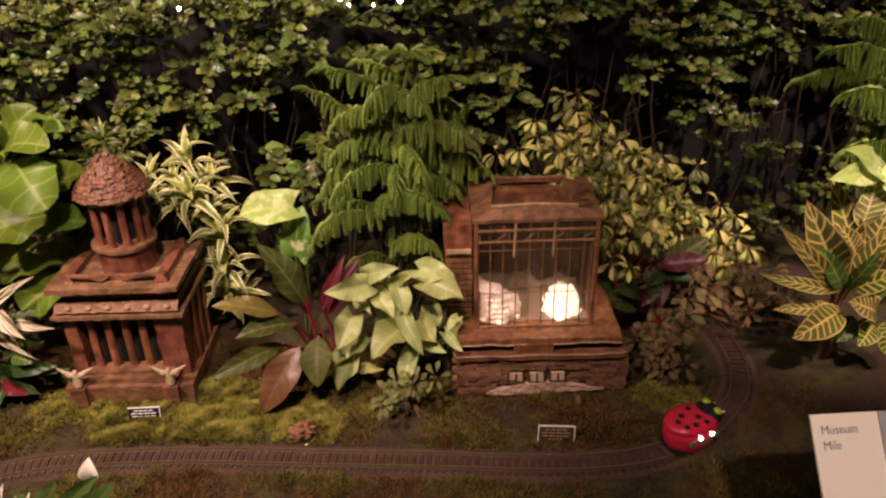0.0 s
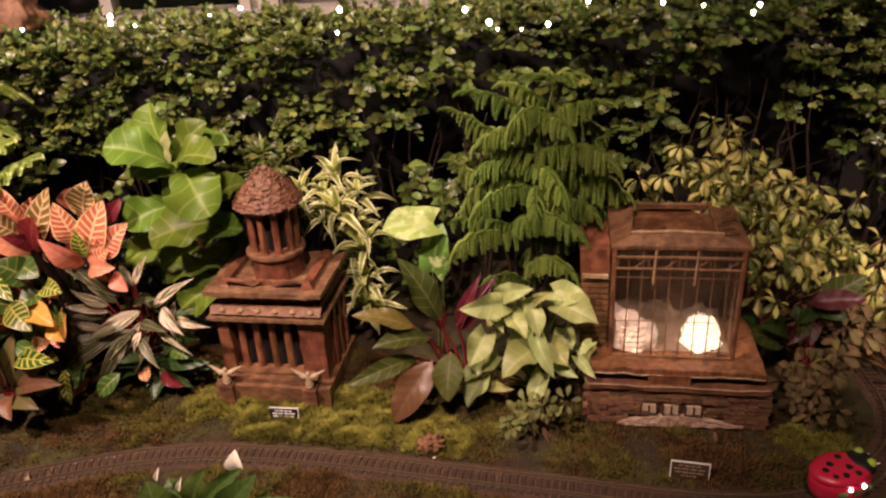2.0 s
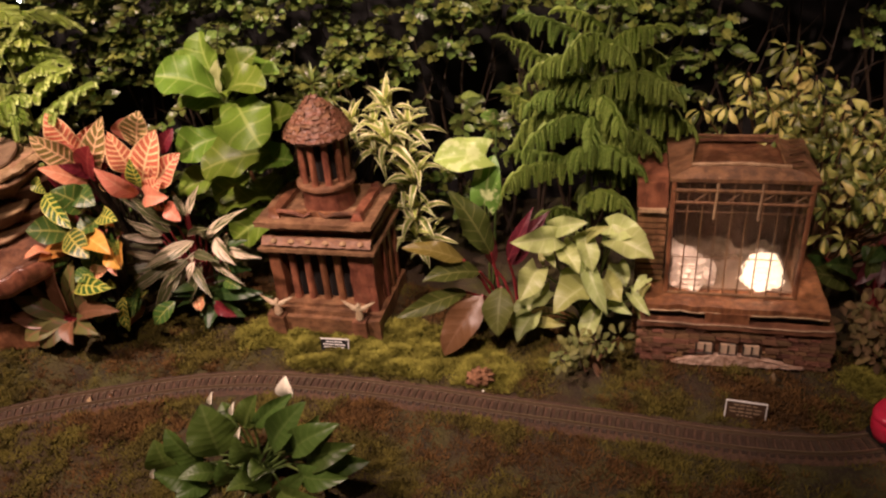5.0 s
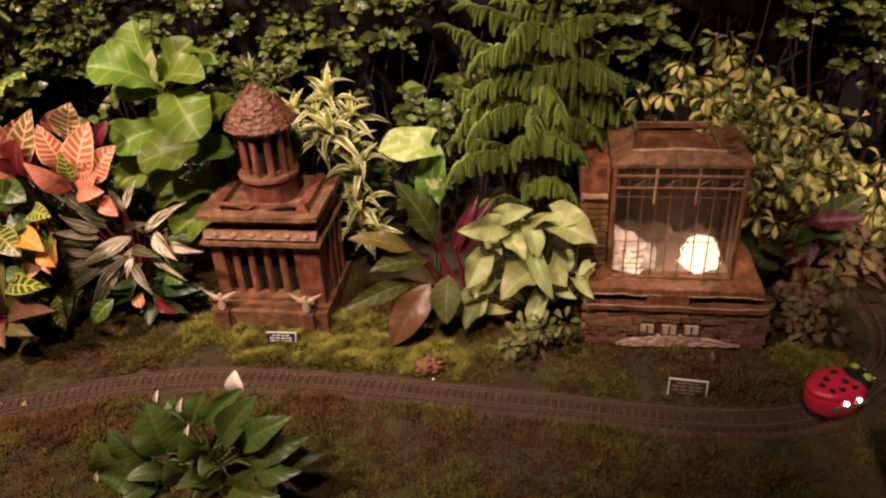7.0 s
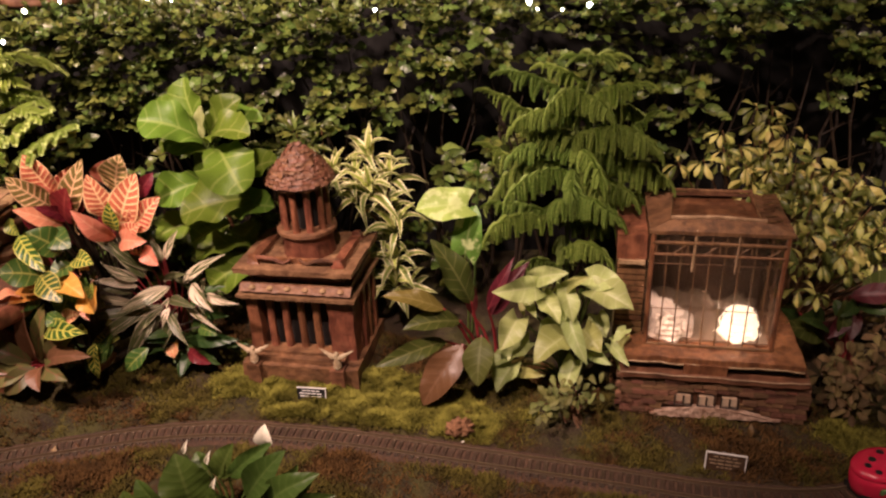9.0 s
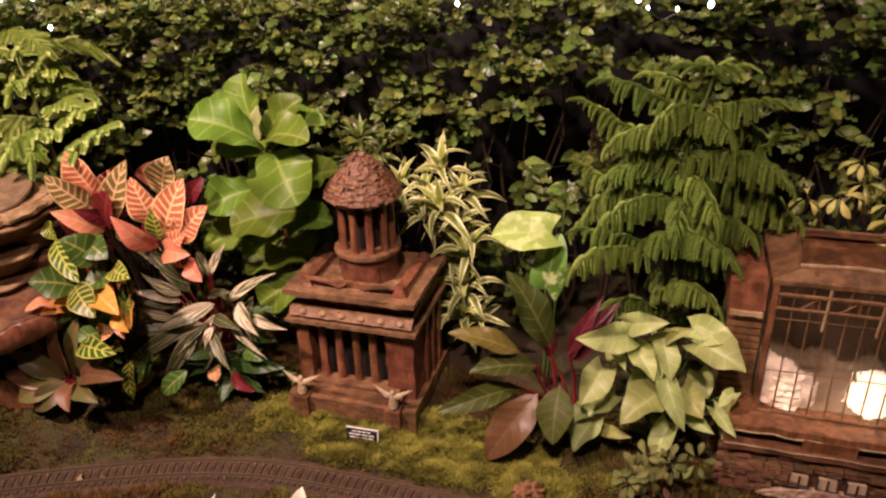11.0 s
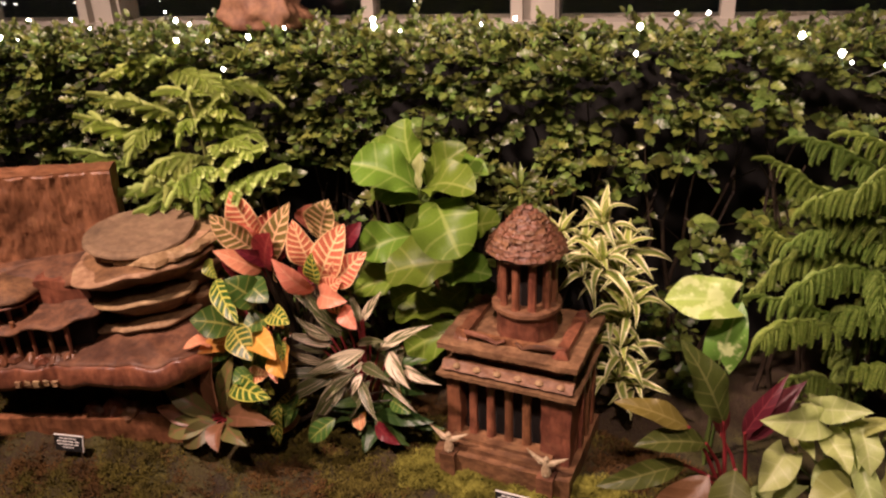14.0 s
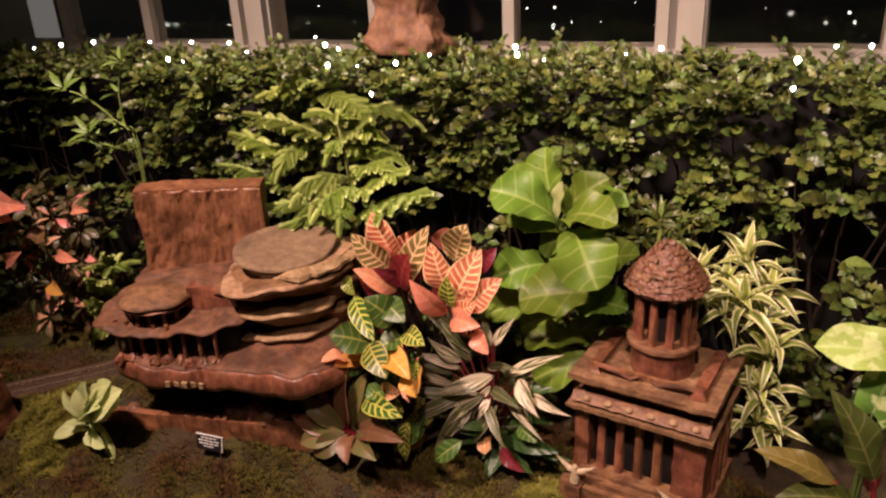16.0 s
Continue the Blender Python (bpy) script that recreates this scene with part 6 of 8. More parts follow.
RPINE = [
    (1.351, 2.45, 0.727, 1.196, 2.4, 0.85, 1.075, 2.36, 0.824, 0.06),
    (1.361, 2.42, 0.642, 1.203, 2.36, 0.759, 1.114, 2.32, 0.727, 0.06),
    (1.41, 2.55, 0.714, 1.218, 2.55, 0.757, 1.077, 2.55, 0.695, 0.055),
    (1.407, 2.45, 0.517, 1.261, 2.42, 0.61, 1.172, 2.4, 0.547, 0.055),
    (1.357, 2.5, 0.785, 1.243, 2.48, 0.886, 1.135, 2.46, 0.869, 0.05),
    (1.455, 2.5, 0.415, 1.322, 2.5, 0.478, 1.241, 2.48, 0.418, 0.05),
]
RPINE_TRUNK = [(1.526, 2.500, 0.260), (1.439, 2.500, 0.530), (1.372, 2.500, 0.727), (1.332, 2.500, 0.855)]
LIME_TRUNK = [(-1.522, 1.970, 0.376), (-1.500, 1.960, 0.556), (-1.471, 1.930, 0.697), (-1.482, 1.920, 0.839)]
LIME_TRUNK2 = [(-1.630, 2.000, 0.337), (-1.651, 2.000, 0.599), (-1.648, 1.990, 0.766), (-1.629, 1.980, 0.909)]
SCHEF = [(0.492, 2.460, 0.640), (0.539, 2.450, 0.608), (0.587, 2.480, 0.600), (0.388, 2.400, 0.580), (0.343, 2.360, 0.559), (0.283, 2.340, 0.554), (0.445, 2.380, 0.546), (0.489, 2.400, 0.571), (0.461, 2.300, 0.511), (0.428, 2.420, 0.583), (0.565, 2.420, 0.538), (0.617, 2.450, 0.560), (0.607, 2.420, 0.518), (0.663, 2.460, 0.513), (0.557, 2.360, 0.470), (0.516, 2.340, 0.483), (0.613, 2.380, 0.451), (0.693, 2.420, 0.455), (0.718, 2.460, 0.486), (0.461, 2.500, 0.663)]
SCHEF_LOW = [(0.766, 2.460, 0.428), (0.575, 2.340, 0.427), (0.737, 2.420, 0.412), (0.784, 2.440, 0.375), (0.714, 2.380, 0.366), (0.647, 2.340, 0.363), (0.568, 2.320, 0.365), (0.597, 2.300, 0.331), (0.654, 2.340, 0.316), (0.606, 2.300, 0.259), (0.653, 2.300, 0.248), (0.704, 2.360, 0.335)]
SCHEF_EAST = [(0.755, 2.500, 0.396), (0.812, 2.500, 0.371), (0.862, 2.480, 0.329), (0.920, 2.500, 0.275), (0.986, 2.520, 0.239), (0.851, 2.460, 0.266), (0.782, 2.460, 0.309), (0.913, 2.460, 0.213), (0.973, 2.540, 0.294), (0.831, 2.440, 0.211), (0.952, 2.460, 0.167), (1.031, 2.540, 0.183)]
CROT_WEST = [
    (-1.26, 1.846, 0.497, -1.319, 1.784, 0.599, 0.068, 0.08),
    (-1.264, 1.869, 0.524, -1.3, 1.839, 0.641, 0.078, 0.08),
    (-1.219, 1.846, 0.467, -1.137, 1.862, 0.633, 0.066, 0.08),
    (-1.105, 1.88, 0.468, -1.128, 1.854, 0.595, 0.072, 0.08),
    (-1.08, 1.863, 0.444, -1.009, 1.892, 0.593, 0.083, 0.08),
    (-1.115, 1.924, 0.522, -1.089, 1.941, 0.62, 0.091, 0.06),
    (-1.075, 1.852, 0.443, -1.066, 1.838, 0.533, 0.042, 0.05),
    (-1.046, 1.873, 0.44, -0.957, 1.898, 0.531, 0.068, 0.1),
    (-1.069, 1.951, 0.497, -1.027, 1.974, 0.563, 0.046, 0.08),
    (-1.086, 1.85, 0.423, -1.133, 1.779, 0.528, 0.052, 0.16),
    (-1.227, 1.832, 0.452, -1.284, 1.747, 0.528, 0.052, 0.14),
]
CROT_EAST = [
    (-1.245, 1.828, 0.436, -1.281, 1.762, 0.509, 0.049, 0.1),
    (-1.216, 1.835, 0.463, -1.166, 1.818, 0.569, 0.092, 0.06),
    (-1.276, 1.881, 0.479, -1.216, 1.904, 0.594, 0.062, 0.08),
    (-1.164, 1.934, 0.537, -1.15, 1.948, 0.596, 0.064, 0.05),
    (-1.071, 1.854, 0.417, -0.965, 1.824, 0.439, 0.058, 0.16),
    (-1.001, 1.851, 0.406, -0.943, 1.821, 0.375, 0.047, 0.12),
    (-1.07, 1.854, 0.425, -1.005, 1.86, 0.467, 0.054, 0.1),
    (-1.266, 1.836, 0.413, -1.305, 1.809, 0.473, 0.055, 0.1),
    (-1.203, 1.901, 0.481, -1.207, 1.908, 0.562, 0.059, 0.06),
    (-1.146, 1.869, 0.44, -1.075, 1.888, 0.476, 0.058, 0.08),
    (-1.314, 1.882, 0.49, -1.372, 1.853, 0.51, 0.061, 0.08),
]
CROTLOW_TOP = [
    (-1.131, 1.722, 0.445, -1.176, 1.672, 0.512, 0.076, 0.1),
    (-1.165, 1.729, 0.485, -1.086, 1.705, 0.465, 0.063, 0.1),
    (-1.271, 1.73, 0.466, -1.157, 1.676, 0.406, 0.051, 0.1),
    (-1.195, 1.695, 0.379, -1.25, 1.623, 0.418, 0.083, 0.1),
    (-1.185, 1.685, 0.389, -1.091, 1.64, 0.351, 0.066, 0.1),
    (-1.112, 1.725, 0.406, -1.147, 1.678, 0.394, 0.06, 0.1),
    (-1.105, 1.725, 0.424, -1.015, 1.691, 0.437, 0.047, 0.1),
    (-1.147, 1.7, 0.373, -1.036, 1.657, 0.36, 0.059, 0.12),
    (-1.085, 1.696, 0.346, -1.021, 1.659, 0.318, 0.044, 0.12),
    (-1.251, 1.669, 0.331, -1.275, 1.611, 0.343, 0.054, 0.14),
]
CROTLOW_MID = [
    (-1.201, 1.695, 0.349, -1.225, 1.649, 0.352, 0.031, 0.1),
    (-1.155, 1.721, 0.369, -1.077, 1.696, 0.391, 0.037, 0.1),
    (-1.229, 1.735, 0.427, -1.169, 1.719, 0.4, 0.033, 0.1),
    (-1.198, 1.665, 0.238, -1.035, 1.625, 0.28, 0.054, 0.1),
    (-1.144, 1.68, 0.276, -1.16, 1.635, 0.273, 0.055, 0.1),
    (-1.171, 1.7, 0.25, -1.08, 1.675, 0.301, 0.046, 0.1),
    (-1.336, 1.767, 0.487, -1.29, 1.75, 0.456, 0.037, 0.1),
    (-1.117, 1.736, 0.362, -1.07, 1.708, 0.337, 0.037, 0.1),
    (-1.223, 1.747, 0.393, -1.273, 1.72, 0.412, 0.068, 0.1),
    (-1.155, 1.733, 0.322, -1.18, 1.699, 0.255, 0.056, 0.1),
    (-1.24, 1.704, 0.274, -1.262, 1.67, 0.226, 0.057, 0.1),
]
CROTLOW_FOOT = [
    (-1.114, 1.72, 0.18, -1.089, 1.68, 0.098, 0.041, 0.1),
    (-0.973, 1.75, 0.167, -1.026, 1.71, 0.11, 0.047, 0.1),
    (-1.18, 1.72, 0.152, -1.193, 1.68, 0.108, 0.071, 0.1),
    (-1.086, 1.75, 0.155, -1.17, 1.72, 0.106, 0.057, 0.1),
    (-0.974, 1.84, 0.121, -0.96, 1.82, 0.091, 0.04, 0.1),
    (-0.897, 1.87, 0.169, -0.83, 1.85, 0.166, 0.039, 0.1),
    (-0.945, 1.86, 0.094, -0.853, 1.83, 0.083, 0.036, 0.1),
]
STROM = [
    (-1.013, 1.88, 0.318, -1.17, 1.82, 0.46, 0.037, 0.06),
    (-1.033, 1.87, 0.303, -1.1, 1.83, 0.43, 0.035, 0.06),
    (-1.053, 1.86, 0.298, -1.117, 1.81, 0.37, 0.034, 0.08),
    (-0.985, 1.89, 0.347, -1.021, 1.9, 0.42, 0.023, 0.05),
    (-0.978, 1.89, 0.355, -0.918, 1.89, 0.446, 0.027, 0.05),
    (-0.974, 1.88, 0.277, -1.083, 1.79, 0.232, 0.044, 0.22),
    (-1.08, 1.85, 0.228, -1.15, 1.79, 0.282, 0.025, 0.08),
    (-1.068, 1.84, 0.209, -1.18, 1.76, 0.213, 0.031, 0.1),
    (-1.025, 1.84, 0.229, -1.176, 1.75, 0.117, 0.039, 0.14),
    (-0.999, 1.84, 0.222, -1.07, 1.76, 0.091, 0.042, 0.12),
    (-0.982, 1.85, 0.233, -1.06, 1.78, 0.135, 0.036, 0.12),
]
STROMB = [
    (-0.964, 1.85, 0.232, -0.975, 1.82, 0.188, 0.024, 0.1),
    (-0.95, 1.86, 0.213, -0.994, 1.82, 0.1, 0.034, 0.1),
    (-0.939, 1.89, 0.286, -0.795, 1.9, 0.386, 0.032, 0.1),
    (-0.9, 1.88, 0.297, -0.813, 1.83, 0.252, 0.045, 0.14),
    (-0.976, 1.87, 0.243, -0.861, 1.83, 0.256, 0.032, 0.1),
    (-0.868, 1.88, 0.266, -0.743, 1.85, 0.274, 0.029, 0.1),
    (-0.928, 1.87, 0.228, -0.799, 1.83, 0.191, 0.018, 0.1),
    (-1.059, 1.86, 0.277, -1.165, 1.81, 0.312, 0.028, 0.08),
    (-1.08, 1.86, 0.256, -1.141, 1.8, 0.289, 0.024, 0.08),
    (-0.992, 1.88, 0.294, -0.885, 1.86, 0.336, 0.024, 0.1),
    (-1.033, 1.87, 0.25, -1.129, 1.8, 0.151, 0.034, 0.14),
    (-0.971, 1.85, 0.216, -0.888, 1.8, 0.154, 0.029, 0.12),
]
TI = [
    (-1.262, 1.66, 0.139, -1.237, 1.66, 0.332, 0.055, 0.06),
    (-1.261, 1.67, 0.133, -1.197, 1.68, 0.309, 0.048, 0.06),
    (-1.267, 1.65, 0.138, -1.366, 1.6, 0.216, 0.053, 0.1),
    (-1.27, 1.65, 0.13, -1.395, 1.59, 0.156, 0.05, 0.12),
    (-1.258, 1.64, 0.134, -1.358, 1.58, 0.094, 0.057, 0.16),
    (-1.247, 1.64, 0.131, -1.308, 1.58, 0.078, 0.057, 0.18),
    (-1.228, 1.64, 0.137, -1.185, 1.58, 0.11, 0.051, 0.18),
    (-1.222, 1.65, 0.138, -1.106, 1.6, 0.144, 0.051, 0.16),
]
TI_INNER = [
    (-1.225, 1.66, 0.14, -1.041, 1.63, 0.207, 0.05, 0.14),
    (-1.241, 1.67, 0.145, -1.095, 1.67, 0.257, 0.047, 0.1),
    (-1.266, 1.68, 0.135, -1.164, 1.69, 0.279, 0.045, 0.08),
    (-1.294, 1.67, 0.123, -1.352, 1.66, 0.245, 0.05, 0.08),
]
CALA = [
    (-0.929, 1.875, 0.146, -0.841, 1.893, 0.223, 0.4),
    (-0.943, 1.87, 0.117, -0.783, 1.87, 0.146, 0.3),
    (-0.97, 1.861, 0.119, -1.033, 1.788, 0.152, 0.35),
    (-0.957, 1.866, 0.106, -0.84, 1.851, 0.069, 0.35),
    (-0.889, 1.888, 0.106, -0.758, 1.878, 0.131, 0.22),
    (-0.928, 1.875, 0.211, -0.813, 1.902, 0.288, 0.35),
    (-0.957, 1.865, 0.089, -0.955, 1.814, 0.03, 0.4),
]
DARKRED = [
    (0.761, 2.359, 0.217, 0.87, 2.384, 0.297, 0.6),
    (0.739, 2.352, 0.219, 0.87, 2.342, 0.249, 0.5),
    (0.621, 2.313, 0.152, 0.571, 2.286, 0.198, 0.5),
    (0.701, 2.339, 0.109, 0.575, 2.245, 0.171, 0.45),
    (0.747, 2.354, 0.176, 0.693, 2.284, 0.125, 0.5),
    (0.759, 2.358, 0.192, 0.837, 2.331, 0.19, 0.5),
    (0.726, 2.347, 0.212, 0.722, 2.293, 0.122, 0.45),
]
LILY = [
    (-0.615, 1.39, 0.059, -0.648, 1.41, 0.18, 0.104, 0.1),
    (-0.652, 1.37, 0.042, -0.716, 1.36, 0.138, 0.066, 0.1),
    (-0.612, 1.37, 0.026, -0.67, 1.31, 0.053, 0.041, 0.22),
    (-0.518, 1.39, 0.074, -0.538, 1.37, 0.155, 0.07, 0.12),
    (-0.557, 1.42, 0.128, -0.519, 1.44, 0.211, 0.056, 0.05),
    (-0.532, 1.42, 0.136, -0.417, 1.43, 0.246, 0.039, 0.1),
    (-0.482, 1.4, 0.107, -0.384, 1.42, 0.24, 0.063, 0.1),
    (-0.421, 1.39, 0.117, -0.303, 1.4, 0.219, 0.06, 0.16),
    (-0.445, 1.41, 0.105, -0.368, 1.43, 0.2, 0.045, 0.12),
    (-0.4, 1.4, 0.096, -0.268, 1.39, 0.182, 0.06, 0.18),
]
LILY_FRONT = [
    (-0.454, 1.37, 0.03, -0.308, 1.31, 0.093, 0.051, 0.2),
    (-0.475, 1.36, 0, -0.372, 1.36, 0.109, 0.046, 0.12),
    (-0.632, 1.35, 0, -0.664, 1.28, 0.028, 0.049, 0.2),
    (-0.736, 1.36, 0, -0.759, 1.36, 0.095, 0.07, 0.1),
    (-0.576, 1.38, 0.005, -0.581, 1.35, 0.094, 0.062, 0.14),
    (-0.417, 1.39, 0.068, -0.274, 1.35, 0.129, 0.054, 0.2),
    (-0.514, 1.36, 0.019, -0.54, 1.3, 0.065, 0.05, 0.2),
    (-0.593, 1.43, 0.125, -0.627, 1.45, 0.156, 0.041, 0.08),
    (-0.65, 1.36, 0.016, -0.737, 1.31, 0.05, 0.057, 0.2),
    (-0.375, 1.4, 0.081, -0.255, 1.41, 0.118, 0.051, 0.16),
    (-0.498, 1.38, 0.06, -0.498, 1.33, 0.084, 0.046, 0.2),
    (-0.535, 1.33, 0, -0.43, 1.27, 0.042, 0.046, 0.2),
]
SUCC = [
    (-1.888, 1.305, 0.101, -1.858, 1.305, 0.23, 0.5),
    (-1.894, 1.303, 0.095, -1.941, 1.277, 0.185, 0.5),
    (-1.882, 1.307, 0.097, -1.741, 1.343, 0.23, 0.48),
    (-1.898, 1.302, 0.081, -1.962, 1.228, 0.057, 0.42),
    (-1.891, 1.304, 0.077, -1.789, 1.285, 0.067, 0.5),
    (-1.88, 1.308, 0.093, -1.771, 1.333, 0.169, 0.46),
    (-1.9, 1.301, 0.093, -1.937, 1.279, 0.151, 0.5),
    (-1.883, 1.307, 0.106, -1.808, 1.321, 0.23, 0.5),
]
SUCC_INNER = [
    (-1.888, 1.305, 0.101, -1.893, 1.293, 0.202, 0.46),
    (-1.885, 1.306, 0.088, -1.752, 1.34, 0.201, 0.4),
    (-1.902, 1.301, 0.08, -1.912, 1.245, 0.109, 0.42),
    (-1.896, 1.303, 0.074, -1.838, 1.269, 0.058, 0.5),
    (-1.884, 1.306, 0.102, -1.771, 1.333, 0.247, 0.42),
    (-1.892, 1.304, 0.09, -1.82, 1.275, 0.186, 0.5),
    (-1.888, 1.305, 0.091, -1.772, 1.291, 0.193, 0.5),
]
LILYBLOOM = [(-0.436, 1.440, 0.224), (-0.563, 1.400, 0.179), (-0.632, 1.420, 0.174), (-0.547, 1.380, 0.130), (-0.769, 1.330, 0.002)]
BULBS = [ (-2.742, 1.75, 0.959), (-2.694, 1.819, 0.961), (-2.623, 1.895, 0.964), (-2.396, 1.969, 0.965), (-2.053, 1.82, 0.957), (-2.034, 1.857, 0.949), (-2.219, 2.007, 0.968), (-2.084, 2.052, 0.969), (-1.926, 1.998, 0.959), (-1.829, 2.178, 0.982), (-1.783, 2.172, 0.962), (-1.7, 2.147, 0.959), (-1.555, 1.973, 0.951), (-1.474, 2, 0.95), (-1.386, 1.956, 0.896), (-1.386, 2.05, 0.956), (-1.369, 2.161, 0.962), (-1.232, 2.354, 0.961), (-1.168, 2.27, 0.958), (-1.073, 2.248, 0.955), (-0.927, 2.391, 0.957), (-0.873, 2.472, 0.962), (-0.52, 2.378, 0.971), (-0.503, 2.31, 0.925), (-0.501, 2.595, 0.971), (-0.432, 2.618, 0.972) ]
PINKSHRUB = [ (-2.556, 1.496, 0.555), (-2.322, 1.573, 0.557), (-2.462, 1.505, 0.41), (-2.382, 1.532, 0.381), (-2.524, 1.453, 0.375), (-2.5, 1.461, 0.239), (-2.391, 1.497, 0.294), (-2.342, 1.587, 0.466), (-2.51, 1.448, 0.476), (-2.408, 1.46, 0.185), (-2.343, 1.545, 0.209) ]
SMALLDARK = [ (0.071, 1.889, 0.09), (0.109, 1.912, 0.121), (0.04, 1.868, 0.084), (0.16, 1.939, 0.117) ]
GREYPLANT = [ (0.734, 2.245, 0.102), (0.768, 2.171, 0.086), (0.699, 2.128, 0.073), (0.791, 2.116, 0.06), (0.739, 2.099, 0.048), (0.672, 2.161, 0.098), (0.826, 2.296, 0.079) ]
SPRIGS = [
    [(-1.978, 1.644, 0.731), (-1.998, 1.627, 0.811), (-1.997, 1.627, 0.902), (-1.972, 1.636, 0.986)],
    [(-1.984, 1.642, 0.723), (-2.026, 1.618, 0.825), (-2.099, 1.583, 0.89), (-2.166, 1.561, 0.909)],
    [(-1.991, 1.64, 0.714), (-2.033, 1.605, 0.754), (-2.1, 1.583, 0.766), (-2.111, 1.579, 0.792)],
]
BULBS2 = [(-0.203, 2.487, 0.95), (-0.113, 2.386, 0.936), (-0.093, 2.393, 0.918), (-0.034, 2.412, 0.914), (0.031, 2.434, 0.922), (0.112, 2.602, 0.95), (0.309, 2.572, 0.95), (0.41, 2.559, 0.944), (0.535, 2.6, 0.919), (0.549, 2.605, 0.938)]

RNG = random.Random(33)


# ---- big-leaved plants ----
def leafy(name, label, category, rows, shape, material, base, arch=0.06, fold=0.15, wave=0.0, stalk=STEM, stalk_r=0.003, facing=(0.15, -0.72, 0.68), jitter=0.35, swell=1.15, fill=0, group="", ripple=19.0):
    """A plant of single leaves, each from its stalk's end to its tip, on stalks that rise from the base."""
    bx, by = base[0], base[1]
    bz = height(bx, by) - 0.01
    p = empty(name, pose(bx, by, bz), label, category, group)
    shapes = {}
    origin = Vector((bx, by, bz))
    rows = list(rows)
    for n in range(fill):
        x0, y0, z0, x1, y1, z1, w = RNG.choice(rows[: len(rows) - n])
        k, turn = RNG.uniform(0.6, 0.95), RNG.uniform(-0.7, 0.7)
        dx, dz = (x1 - x0) * k, (z1 - z0) * k
        dx, dz = dx * math.cos(turn) - dz * math.sin(turn), dx * math.sin(turn) + dz * math.cos(turn)
        x0, y0, z0 = x0 + RNG.uniform(-0.02, 0.02), y0 + RNG.uniform(0.015, 0.06), max(0.03 + bz, z0 + RNG.uniform(-0.03, 0.02))
        rows.append((x0, y0, z0, x0 + dx, y0 + (y1 - y0) * k + RNG.uniform(-0.03, 0.02), max(0.02 + bz, z0 + dz), w))
    for n, (x0, y0, z0, x1, y1, z1, w) in enumerate(rows):
        w *= swell
        key = (round(w * 12), n % 3)
        if key not in shapes:
            shapes[key] = leaf_mesh("leaf", shape, round(w * 12) / 12, arch * (0.6 + 0.5 * (n % 3)), fold, wave, (n % 3 - 1) * 0.15, seed=n, nv=14, nu=6, ripple=ripple)
        b, t = Vector((x0, y0, z0)) - origin, Vector((x1, y1, z1)) - origin
        f = Vector(facing) + Vector((RNG.uniform(-1, 1), RNG.uniform(-0.6, 0.6), RNG.uniform(-1, 1))) * jitter
        mt = material[n % len(material)] if isinstance(material, list) else material
        me = shapes[key]
        if isinstance(material, list):
            me = shapes.setdefault((key, n % len(material)), me.copy())
        place("leaf", me, mt, p, m=leaf_matrix(b, t, f))
        low = Vector((RNG.uniform(-0.012, 0.012), RNG.uniform(-0.01, 0.01), 0))
        knee = low.lerp(b, 0.6) + Vector((0, 0.01, 0.02))
        bm = bmesh.new()
        tube(bm, [low, low.lerp(knee, 0.5) + Vector((0, 0.005, 0.008)), knee, b, b.lerp(t, 0.05)], [stalk_r * 1.5, stalk_r * 1.3, stalk_r, stalk_r * 0.8, stalk_r * 0.5], 6)
        part("stalk", bm, stalk, p)
    return p


